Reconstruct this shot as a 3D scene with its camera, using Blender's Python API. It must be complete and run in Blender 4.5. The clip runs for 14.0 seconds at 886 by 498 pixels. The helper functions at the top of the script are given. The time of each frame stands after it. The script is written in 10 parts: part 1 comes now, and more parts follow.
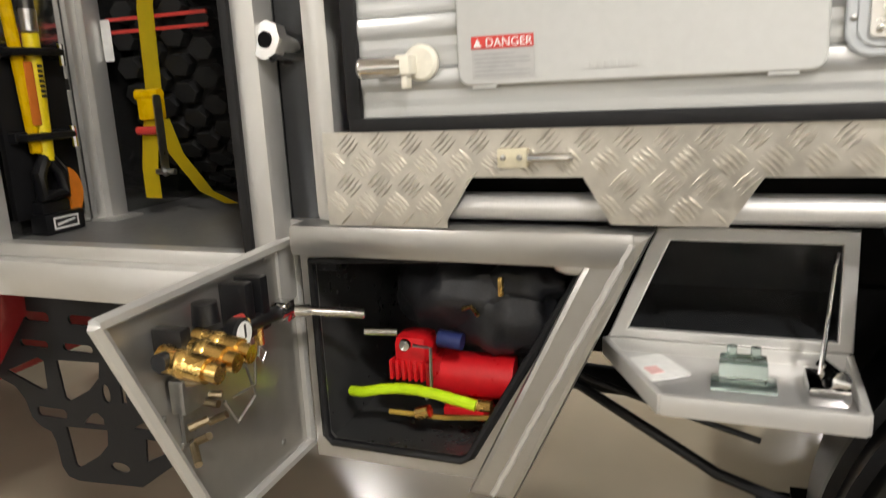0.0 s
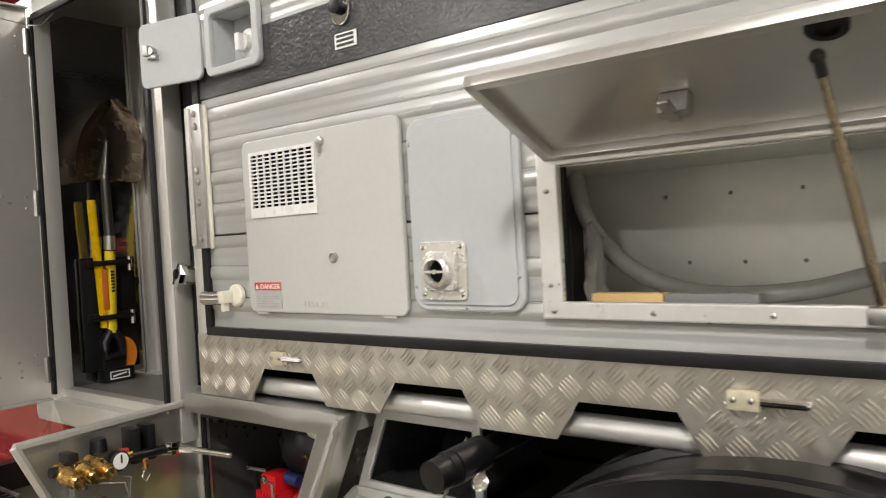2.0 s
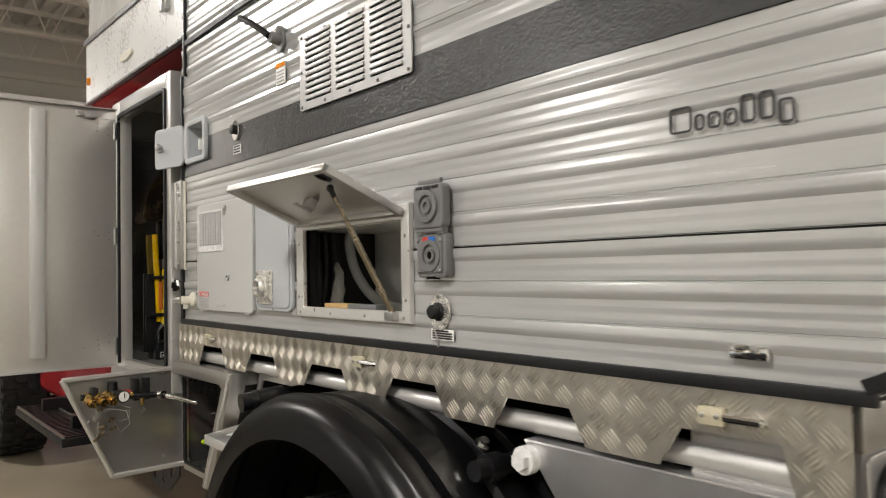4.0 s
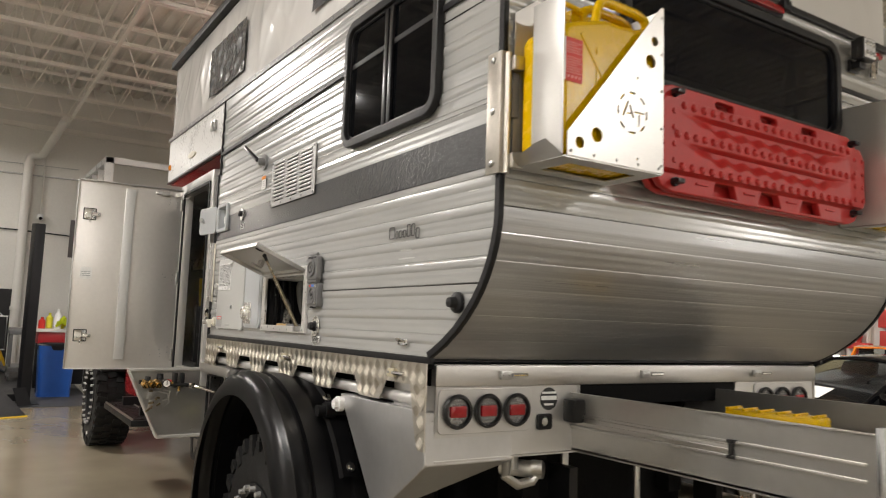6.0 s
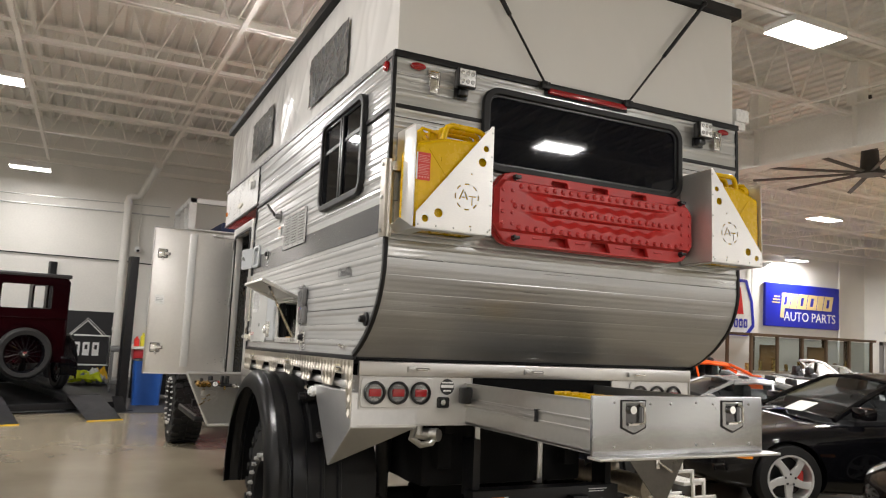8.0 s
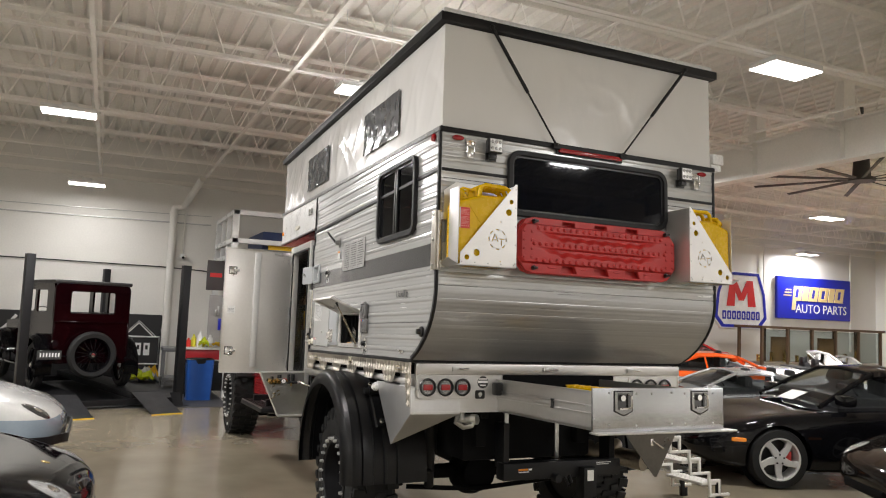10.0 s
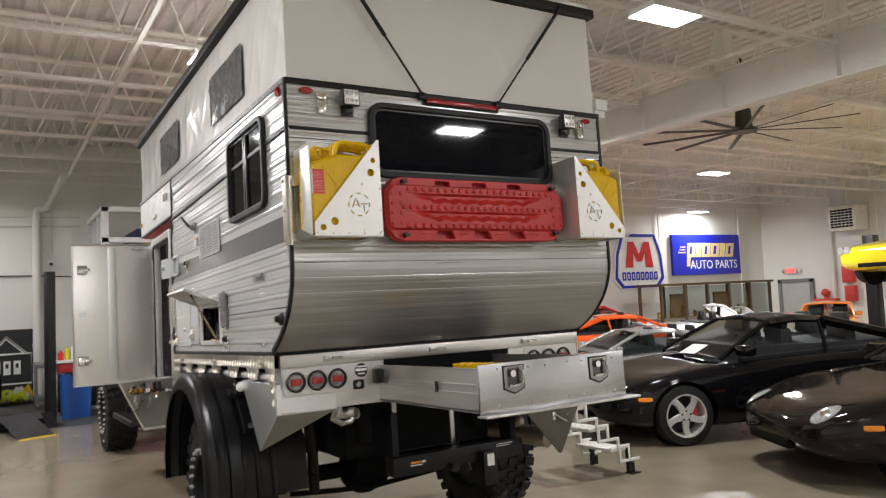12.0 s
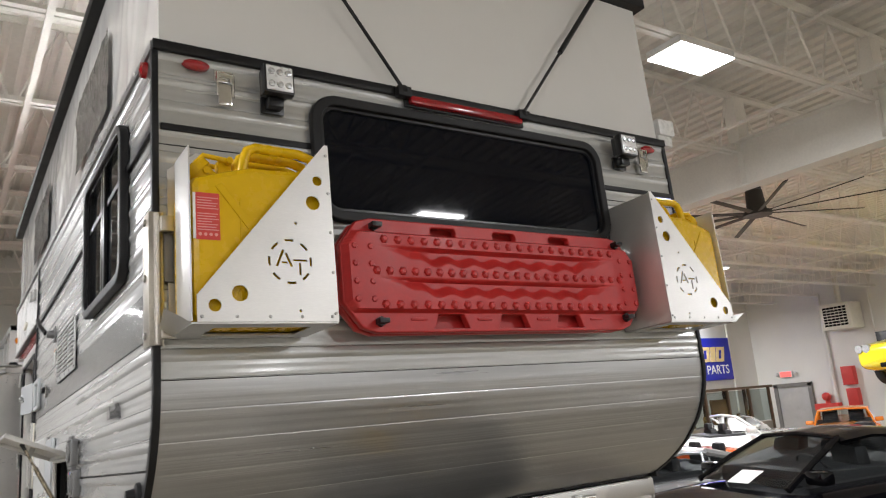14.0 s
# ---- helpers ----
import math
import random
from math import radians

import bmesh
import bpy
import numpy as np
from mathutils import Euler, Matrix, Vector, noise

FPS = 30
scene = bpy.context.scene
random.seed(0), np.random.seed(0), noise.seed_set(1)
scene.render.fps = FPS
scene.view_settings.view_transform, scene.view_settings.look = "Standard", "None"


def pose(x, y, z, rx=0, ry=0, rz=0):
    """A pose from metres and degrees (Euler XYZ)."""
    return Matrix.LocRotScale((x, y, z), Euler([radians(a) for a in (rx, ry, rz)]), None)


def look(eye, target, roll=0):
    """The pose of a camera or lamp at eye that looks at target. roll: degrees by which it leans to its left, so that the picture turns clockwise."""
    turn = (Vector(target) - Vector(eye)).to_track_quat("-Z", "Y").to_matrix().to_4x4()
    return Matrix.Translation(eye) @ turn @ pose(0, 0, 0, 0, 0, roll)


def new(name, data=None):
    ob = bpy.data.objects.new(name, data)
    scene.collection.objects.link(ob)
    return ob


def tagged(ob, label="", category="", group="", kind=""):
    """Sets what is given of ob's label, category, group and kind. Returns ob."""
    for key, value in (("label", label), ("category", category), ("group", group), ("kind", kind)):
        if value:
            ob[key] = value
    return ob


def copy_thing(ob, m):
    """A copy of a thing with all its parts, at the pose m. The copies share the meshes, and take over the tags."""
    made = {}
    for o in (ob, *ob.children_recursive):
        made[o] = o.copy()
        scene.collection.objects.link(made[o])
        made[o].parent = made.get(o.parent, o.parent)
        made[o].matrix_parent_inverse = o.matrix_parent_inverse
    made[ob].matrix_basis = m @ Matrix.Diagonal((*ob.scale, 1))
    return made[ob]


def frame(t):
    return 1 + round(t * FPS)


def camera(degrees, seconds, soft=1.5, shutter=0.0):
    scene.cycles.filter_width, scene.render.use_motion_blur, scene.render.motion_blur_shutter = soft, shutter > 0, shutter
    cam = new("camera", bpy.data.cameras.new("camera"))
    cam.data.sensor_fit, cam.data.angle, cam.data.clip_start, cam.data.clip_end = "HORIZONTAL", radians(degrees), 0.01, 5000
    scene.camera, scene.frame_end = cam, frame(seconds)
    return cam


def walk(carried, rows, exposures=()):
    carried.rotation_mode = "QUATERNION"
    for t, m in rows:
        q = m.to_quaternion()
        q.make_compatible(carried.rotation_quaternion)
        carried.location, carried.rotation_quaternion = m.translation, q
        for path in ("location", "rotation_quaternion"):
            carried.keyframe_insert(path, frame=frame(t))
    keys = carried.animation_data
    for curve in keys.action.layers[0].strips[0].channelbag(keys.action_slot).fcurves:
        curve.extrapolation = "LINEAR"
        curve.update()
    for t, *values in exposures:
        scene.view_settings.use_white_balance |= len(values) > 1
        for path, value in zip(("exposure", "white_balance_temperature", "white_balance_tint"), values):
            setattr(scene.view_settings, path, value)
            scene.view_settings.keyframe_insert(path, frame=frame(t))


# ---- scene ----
from mathutils.bvhtree import BVHTree

cam = camera(61.8, 14.0, 1.1, 0.3)
# the truck stands about two degrees nose-down on the level floor
RAKE = pose(0, 0, 0.073, 0, -2.2, 0)
PATH = [
    (0, (-2.216, -1.021, 1.414), (-2.934, 0.792, 0.97), -2.9),
    (0.5, (-1.995, -0.994, 1.52), (-2.923, 0.754, 1.23), -2.7),
    (1, (-1.741, -0.942, 1.552), (-2.774, 0.768, 1.451), -2.3),
    (1.5, (-1.471, -1.04, 1.556), (-2.574, 0.627, 1.489), -3.5),
    (2, (-1.213, -1.057, 1.554), (-2.44, 0.521, 1.514), -3.2),
    (2.4, (-0.971, -1.062, 1.545), (-2.277, 0.452, 1.527), -2.3),
    (2.5, (-0.908, -1.058, 1.546), (-2.251, 0.425, 1.529), -2.2),
    (3, (-0.566, -1.095, 1.548), (-2.007, 0.292, 1.542), -1.5),
    (3.5, (-0.222, -1.031, 1.533), (-1.724, 0.29, 1.563), -1.1),
    (3.7, (-0.1, -1.032, 1.538), (-1.618, 0.27, 1.579), -1.1),
    (5.8, (1.431, -1.193, 1.472), (-0.242, -0.114, 1.66), 1.7),
    (6, (1.605, -1.187, 1.458), (-0.074, -0.12, 1.665), 2.0),
    (6.5, (1.961, -1.202, 1.447), (0.267, -0.166, 1.685), 2.3),
    (7, (2.3, -1.194, 1.452), (0.584, -0.198, 1.699), 2.2),
    (7.5, (2.638, -1.083, 1.442), (0.886, -0.154, 1.707), 2.2),
    (8, (2.935, -1.133, 1.418), (1.148, -0.274, 1.68), 2.3),
    (8.2, (3.065, -1.168, 1.409), (1.265, -0.333, 1.659), 2.0),
    (10.3, (3.845, -1.701, 1.489), (2.035, -0.885, 1.731), 1.6),
    (10.5, (3.847, -1.7, 1.48), (2.04, -0.877, 1.723), 1.5),
    (11, (3.831, -1.689, 1.473), (2.038, -0.828, 1.688), 1.2),
    (11.5, (3.704, -1.553, 1.442), (1.956, -0.594, 1.599), -0.5),
    (12, (3.416, -1.229, 1.463), (1.718, -0.19, 1.657), -3.7),
    (12.5, (3.061, -0.997, 1.483), (1.379, 0.046, 1.77), -5.7),
    (13, (2.656, -0.768, 1.528), (0.989, 0.274, 1.898), -5.4),
    (13.5, (2.272, -0.561, 1.573), (0.632, 0.494, 2.017), -5.1),
    (14, (1.898, -0.433, 1.586), (0.307, 0.674, 2.078), -6.1),
]
walk(cam, [(t, RAKE @ look(eye, target, roll)) for t, eye, target, roll in PATH], [(0, 0.20, 6500, 10), (1, -0.06, 6500, 10), (2, -0.05, 6500, 10), (3.5, -0.38, 6500, 10), (6, -0.32, 6600, 11), (8, -0.24, 6350, 11), (11, -0.33, 6250, 11), (14, -0.25, 6000, 11)])

# ---- world and lamps ----
world = bpy.data.worlds.new("hall_ambient")
scene.world = world
world.use_nodes = True
world.node_tree.nodes["Background"].inputs[0].default_value = (0.9, 0.95, 1.0, 1)
world.node_tree.nodes["Background"].inputs[1].default_value = 0.02
# each lamp: place, height of its diffuser, watts
# the two at x 8.6 are unseen, added to brighten east wall and camper rear
LAMPS = [(-12.0, -2.2, 3.88, 40), (-6.75, -2.3, 4.05, 235), (-0.9, -2.6, 4.05, 160), (4.6, -2.6, 4.05, 160), (-3.8, 0.72, 4.05, 160), (-1.38, 4.25, 4.235, 150),
         (4.49, 4.04, 4.2, 160), (-6.85, 11.75, 4.0, 400), (0.0, 11.6, 4.05, 400), (7.0, 11.6, 4.05, 400), (-12.8, 18.4, 4.05, 190), (-5.0, 18.4, 4.05, 210),
         (2.5, 18.4, 4.05, 210), (-6.0, 5.8, 4.05, 160), (8.6, -3.2, 4.05, 88), (8.6, 3.6, 4.05, 88), (-6.7, -7.0, 4.05, 200), (-0.9, -7.0, 4.05, 160), (4.6, -7.0, 4.05, 160)]
for lx, ly, lz, watts in LAMPS:
    lamp = bpy.data.lights.new("high_bay_light", "AREA")
    lamp.shape, lamp.size, lamp.size_y, lamp.energy, lamp.color = "RECTANGLE", 0.27, 0.56, watts, (1.0, 0.96, 0.91)
    new("high_bay_light", lamp).matrix_basis = pose(lx, ly, lz - 0.012)


# ---- building blocks ----
def _link(nt, a, b):
    nt.links.new(a, b)


def mat(name, color, rough=0.5, metal=0.0, var=0.12, scale=6.0, fine=60.0, bump=0.0, stretch=(1, 1, 1), rvar=0.1, coat=0.0, emit=0.0, trans=0.0, alpha=1.0, dirt=None, random_tone=0.0):
    """A surface with two scales of variation in tone, roughness and relief."""
    m = bpy.data.materials.new(name)
    m.use_nodes = True
    nt = m.node_tree
    b = nt.nodes["Principled BSDF"]
    b.inputs["Roughness"].default_value = rough
    b.inputs["Metallic"].default_value = metal
    b.inputs["Coat Weight"].default_value = coat
    b.inputs["Coat Roughness"].default_value = 0.06
    b.inputs["Transmission Weight"].default_value = trans
    b.inputs["Alpha"].default_value = alpha
    b.inputs["Base Color"].default_value = (*color, 1)
    if emit:
        b.inputs["Emission Color"].default_value = (*color, 1)
        b.inputs["Emission Strength"].default_value = emit
        return m
    tc = nt.nodes.new("ShaderNodeTexCoord")
    mp = nt.nodes.new("ShaderNodeMapping")
    mp.inputs["Scale"].default_value = stretch
    _link(nt, tc.outputs["Object"], mp.inputs[0])
    n1 = nt.nodes.new("ShaderNodeTexNoise")
    n1.inputs["Scale"].default_value, n1.inputs["Detail"].default_value = scale, 4
    n2 = nt.nodes.new("ShaderNodeTexNoise")
    n2.inputs["Scale"].default_value, n2.inputs["Detail"].default_value = fine, 3
    for n in (n1, n2):
        _link(nt, mp.outputs[0], n.inputs["Vector"])
    add = nt.nodes.new("ShaderNodeMath")
    add.operation = "ADD"
    _link(nt, n1.outputs["Fac"], add.inputs[0])
    _link(nt, n2.outputs["Fac"], add.inputs[1])
    fac = add.outputs[0]
    if random_tone:
        oi = nt.nodes.new("ShaderNodeObjectInfo")
        mu = nt.nodes.new("ShaderNodeMath")
        mu.operation, mu.inputs[1].default_value = "MULTIPLY_ADD", random_tone
        _link(nt, oi.outputs["Random"], mu.inputs[0])
        _link(nt, fac, mu.inputs[2])
        fac = mu.outputs[0]
    ramp = nt.nodes.new("ShaderNodeMapRange")
    ramp.inputs[1].default_value, ramp.inputs[2].default_value = 0.6, 1.4
    ramp.inputs[3].default_value, ramp.inputs[4].default_value = 0, 1
    _link(nt, fac, ramp.inputs[0])
    mix = nt.nodes.new("ShaderNodeMix")
    mix.data_type = "RGBA"
    lo = dirt or tuple(c * (1 - var) for c in color)
    hi = tuple(min(1, c * (1 + var)) for c in color)
    mix.inputs[6].default_value, mix.inputs[7].default_value = (*lo, 1), (*hi, 1)
    _link(nt, ramp.outputs[0], mix.inputs[0])
    _link(nt, mix.outputs[2], b.inputs["Base Color"])
    rr = nt.nodes.new("ShaderNodeMapRange")
    rr.inputs[1].default_value, rr.inputs[2].default_value = 0.6, 1.4
    rr.inputs[3].default_value, rr.inputs[4].default_value = max(0.02, rough - rvar), min(1, rough + rvar)
    _link(nt, add.outputs[0], rr.inputs[0])
    _link(nt, rr.outputs[0], b.inputs["Roughness"])
    if bump:
        bp = nt.nodes.new("ShaderNodeBump")
        bp.inputs["Strength"].default_value, bp.inputs["Distance"].default_value = 1.0, bump
        _link(nt, add.outputs[0], bp.inputs["Height"])
        _link(nt, bp.outputs[0], b.inputs["Normal"])
    return m


def sheet(name, color, rough, wave=0.002, grain=0.0, along=(60, 60, 1.2), soft=1.6, var=0.05, metal=1.0):
    """Rolled metal: slow dents in the sheet, and a fine brushed grain in one direction."""
    m = mat(name, color, rough, metal, var, soft * 2, 40, 0.0, (1, 1, 1), 0.03)
    nt = m.node_tree
    b = nt.nodes["Principled BSDF"]
    tc = nt.nodes.new("ShaderNodeTexCoord")
    big = nt.nodes.new("ShaderNodeTexNoise")
    big.inputs["Scale"].default_value, big.inputs["Detail"].default_value = soft, 1
    _link(nt, tc.outputs["Object"], big.inputs["Vector"])
    b1 = nt.nodes.new("ShaderNodeBump")
    b1.inputs["Strength"].default_value, b1.inputs["Distance"].default_value = 1.0, wave
    _link(nt, big.outputs["Fac"], b1.inputs["Height"])
    last = b1
    if grain:
        mp = nt.nodes.new("ShaderNodeMapping")
        mp.inputs["Scale"].default_value = along
        _link(nt, tc.outputs["Object"], mp.inputs[0])
        ng = nt.nodes.new("ShaderNodeTexNoise")
        ng.inputs["Scale"].default_value, ng.inputs["Detail"].default_value = 8, 2
        _link(nt, mp.outputs[0], ng.inputs["Vector"])
        last = nt.nodes.new("ShaderNodeBump")
        last.inputs["Strength"].default_value, last.inputs["Distance"].default_value = 1.0, grain
        _link(nt, ng.outputs["Fac"], last.inputs["Height"])
        _link(nt, b1.outputs[0], last.inputs["Normal"])
    _link(nt, last.outputs[0], b.inputs["Normal"])
    return m


SIDE_SKIN = mat("ribbed_aluminium_skin", (0.50, 0.505, 0.50), 0.24, 0.45, 0.06, 1.6, 9, 0.0007, (0.35, 0.35, 4), 0.05, 0.12)
REAR_SKIN = mat("smooth_aluminium_skin", (0.42, 0.425, 0.43), 0.31, 0.72, 0.09, 3, 14, 0.0004, (0.12, 0.12, 6), 0.05, 0.15)
DARK_BAND = mat("dark_grey_band_paint", (0.06, 0.062, 0.065), 0.22, 0.2, 0.15, 40, 150, 0.0009, (0.8, 1, 1), 0.06, 0.25)
ALU = mat("brushed_aluminium", (0.56, 0.552, 0.54), 0.34, 1.0, 0.08, 4, 90, 0.0, (1, 1, 6), 0.07)
ALU_SHEET = sheet("mill_aluminium_sheet", (0.61, 0.605, 0.595), 0.34, 0.003, 0.0, soft=2.2, var=0.03, metal=0.72)
ALU_BRIGHT = mat("bright_aluminium_tube", (0.58, 0.573, 0.56), 0.32, 1.0, 0.06, 5, 80, 0, (4, 1, 1), 0.06)
TREAD = mat("tread_plate_aluminium", (0.62, 0.59, 0.53), 0.38, 1.0, 0.12, 5, 60, 0.0002, (1, 1, 1), 0.10)
CHROME = mat("chrome", (0.8, 0.8, 0.8), 0.09, 1.0, 0.04, 8, 60, 0, (1, 1, 1), 0.03)
DARK_CHROME = mat("dull_chrome", (0.30, 0.30, 0.305), 0.16, 1.0, 0.08, 8, 60, 0, (1, 1, 1), 0.04)
STEEL = mat("zinc_steel", (0.5, 0.5, 0.49), 0.35, 1.0, 0.12, 20, 120)
BLACK_TRIM = mat("black_rubber_trim", (0.010, 0.010, 0.011), 0.45, 0, 0.3, 12, 120, 0.0003)
RUBBER = mat("tyre_rubber", (0.011, 0.011, 0.011), 0.62, 0, 0.35, 10, 90, 0.0006)
BLACK_PLASTIC = mat("black_textured_plastic", (0.008, 0.008, 0.009), 0.30, 0, 0.04, 5, 30, 0.0, (1, 1, 1), 0.004)
BLACK_STEEL = mat("black_powder_coat", (0.009, 0.009, 0.010), 0.42, 0.1, 0.25, 20, 200, 0.0003)
UNDER = mat("dull_black_undercoat", (0.004, 0.004, 0.0042), 0.75, 0, 0.4, 9, 60, 0.001)
GLASS_DARK = mat("black_tinted_glass", (0.0022, 0.0032, 0.0065), 0.035, 0, 0.1, 3, 30, 0, (1, 1, 1), 0.01)
GLASS_DARK.node_tree.nodes["Principled BSDF"].inputs["IOR"].default_value = 1.33
WHITE_VINYL = mat("white_vinyl_tent", (0.74, 0.735, 0.72), 0.17, 0, 0.012, 2.2, 6, 0.0035, (1, 1, 0.55), 0.03, 0.4)
TENT_PANE = mat("smoked_vinyl_window", (0.10, 0.105, 0.11), 0.13, 0, 0.2, 5, 22, 0.0025, (1, 1, 1), 0.05)
WHITE_PAINT = mat("white_gloss_panel", (0.74, 0.74, 0.73), 0.3, 0, 0.05, 5, 60)
GREY_PANEL = mat("light_grey_plastic_hatch", (0.44, 0.46, 0.475), 0.42, 0, 0.04, 5, 80, 0.0001)
GREY_PANEL_WARM = mat("warm_grey_plastic_hatch", (0.49, 0.495, 0.48), 0.45, 0, 0.04, 5, 80, 0.0001)
DARK_GREY_PLASTIC = mat("dark_grey_plastic", (0.16, 0.16, 0.16), 0.4, 0, 0.1, 10, 120, 0.0002)
CREAM = mat("cream_plastic", (0.75, 0.72, 0.62), 0.4)
CAB_RED = mat("dark_red_truck_paint", (0.30, 0.012, 0.016), 0.2, 0.1, 0.1, 6, 60, 0, (1, 1, 1), 0.04, 0.7)
YELLOW_CAN = mat("yellow_can_paint", (0.72, 0.45, 0.0), 0.27, 0, 0.04, 7, 40, 0.0002, (1, 1, 1), 0.05, 0.0)
RED_BOARD = mat("red_moulded_plastic", (0.45, 0.020, 0.018), 0.42, 0, 0.10, 8, 70, 0.0004)
RED_LABEL = mat("red_label", (0.6, 0.05, 0.04), 0.5)
WHITE_LABEL = mat("white_label", (0.8, 0.8, 0.78), 0.5)
BLACK_INK = mat("black_ink", (0.02, 0.02, 0.02), 0.5)
GREY_INK = mat("grey_ink", (0.35, 0.35, 0.35), 0.5)
RED_LENS = mat("red_lamp_lens", (0.30, 0.006, 0.010), 0.15, 0, 0.15, 20, 120, 0, (1, 1, 1), 0.04, 0.6)
AMBER_LENS = mat("amber_lamp_lens", (0.8, 0.25, 0.01), 0.15, 0, 0.1, 20, 120, 0, (1, 1, 1), 0.04, 0.6)
CLEAR_LENS = mat("clear_lamp_lens", (0.7, 0.72, 0.74), 0.08, 0.6, 0.1, 30, 160, 0, (1, 1, 1), 0.04, 0.6)
WELD_ALU = sheet("pale_welded_aluminium", (0.66, 0.65, 0.625), 0.36, 0.001, 0.0, soft=2.0, var=0.03, metal=0.62)
DULL_SHEET = sheet("dull_folded_aluminium", (0.50, 0.492, 0.47), 0.31, 0.004, 0.0, soft=3.0, var=0.05, metal=0.86)
BRASS = mat("brass", (0.72, 0.48, 0.16), 0.25, 1.0, 0.12, 30, 150)
YELLOW_STRAP = mat("yellow_webbing", (0.78, 0.60, 0.01), 0.6, 0, 0.1, 20, 300, 0.0006)
for dull in (UNDER, BLACK_TRIM, BLACK_STEEL, RUBBER):
    dull.node_tree.nodes["Principled BSDF"].inputs["Specular IOR Level"].default_value = 0.3
UNDER.node_tree.nodes["Principled BSDF"].inputs["Specular IOR Level"].default_value = 0.12
YELLOW_CAN.node_tree.nodes["Principled BSDF"].inputs["Specular IOR Level"].default_value = 0.3
WALL_BLOCK = mat("cream_painted_block", (0.76, 0.745, 0.70), 0.6, 0, 0.05, 1.5, 30, 0.0008)
DECK = mat("off_white_roof_deck", (0.78, 0.755, 0.70), 0.55, 0, 0.07, 1.2, 20)
JOIST = mat("off_white_joist_paint", (0.84, 0.815, 0.76), 0.5, 0, 0.06, 3, 40)


CONCRETE = mat("sealed_concrete", (0.242, 0.209, 0.152), 0.18, 0, 0.14, 0.45, 2.2, 0.0, (1, 1, 1), 0.06, 0.06)


def bm_new():
    return bmesh.new()


def xf(bm, start, m):
    if m is not None:
        bm.verts.ensure_lookup_table()
        bmesh.ops.transform(bm, matrix=m, verts=bm.verts[start:])


def box(bm, x0, x1, y0, y1, z0, z1, bev=0.0, m=None):
    n = len(bm.verts)
    r = bmesh.ops.create_cube(bm, size=1, matrix=Matrix.LocRotScale(((x0 + x1) / 2, (y0 + y1) / 2, (z0 + z1) / 2), None, (abs(x1 - x0), abs(y1 - y0), abs(z1 - z0))))
    if bev:
        edges = list({e for v in r["verts"] for e in v.link_edges})
        bmesh.ops.bevel(bm, geom=edges, offset=bev, segments=2, affect="EDGES", profile=0.6)
    xf(bm, n, m)
    return bm


def cyl(bm, p0, p1, r, seg=16, r2=None, caps=True):
    p0, p1 = Vector(p0), Vector(p1)
    d = p1 - p0
    mtx = Matrix.Translation((p0 + p1) / 2) @ d.to_track_quat("Z", "Y").to_matrix().to_4x4()
    bmesh.ops.create_cone(bm, cap_ends=caps, segments=seg, radius1=r, radius2=r if r2 is None else r2, depth=d.length, matrix=mtx)
    return bm


def ball(bm, c, r, seg=12, sc=(1, 1, 1)):
    bmesh.ops.create_uvsphere(bm, u_segments=seg, v_segments=max(6, seg // 2 + 1), radius=r, matrix=Matrix.LocRotScale(c, None, sc))
    return bm


def tube(bm, pts, r, seg=8, closed=False):
    """A round bar along a line of points."""
    pts = [Vector(p) for p in pts]
    n = len(pts)
    rings = []
    ref = None
    for i, p in enumerate(pts):
        a = pts[i - 1] if (i or closed) else p
        b = pts[(i + 1) % n] if (i < n - 1 or closed) else p
        d = (b - a).normalized()
        if ref is None:
            ref = Vector((0, 0, 1)) if abs(d.z) < 0.9 else Vector((1, 0, 0))
        u = (ref - d * ref.dot(d)).normalized()
        ref = u
        w = d.cross(u)
        rings.append([bm.verts.new(p + (u * math.cos(k * 2 * math.pi / seg) + w * math.sin(k * 2 * math.pi / seg)) * r) for k in range(seg)])
    for i in range(n if closed else n - 1):
        a, b = rings[i], rings[(i + 1) % n]
        for k in range(seg):
            bm.faces.new((a[k], a[(k + 1) % seg], b[(k + 1) % seg], b[k]))
    if not closed:
        bm.faces.new(rings[0][::-1])
        bm.faces.new(rings[-1])
    return bm


def lathe(bm, prof, seg=32, m=None):
    """Turns a profile of (radius, height) about z."""
    n = len(bm.verts)
    rings = [[bm.verts.new((r * math.cos(k * 2 * math.pi / seg), r * math.sin(k * 2 * math.pi / seg), h)) for k in range(seg)] for r, h in prof]
    for a, b in zip(rings, rings[1:]):
        for k in range(seg):
            bm.faces.new((a[k], a[(k + 1) % seg], b[(k + 1) % seg], b[k]))
    if prof[0][0] > 1e-4 and prof[-1][0] > 1e-4:
        for k in range(seg):
            bm.faces.new((rings[-1][k], rings[-1][(k + 1) % seg], rings[0][(k + 1) % seg], rings[0][k]))
    elif prof[0][0] > 1e-4:
        bm.faces.new(rings[0][::-1])
    elif prof[-1][0] > 1e-4:
        bm.faces.new(rings[-1])
    xf(bm, n, m)
    return bm


def _eval_curve(cu):
    ob = bpy.data.objects.new("tmp", cu)
    me = bpy.data.meshes.new_from_object(ob)
    bpy.data.objects.remove(ob)
    bpy.data.curves.remove(cu)
    return me


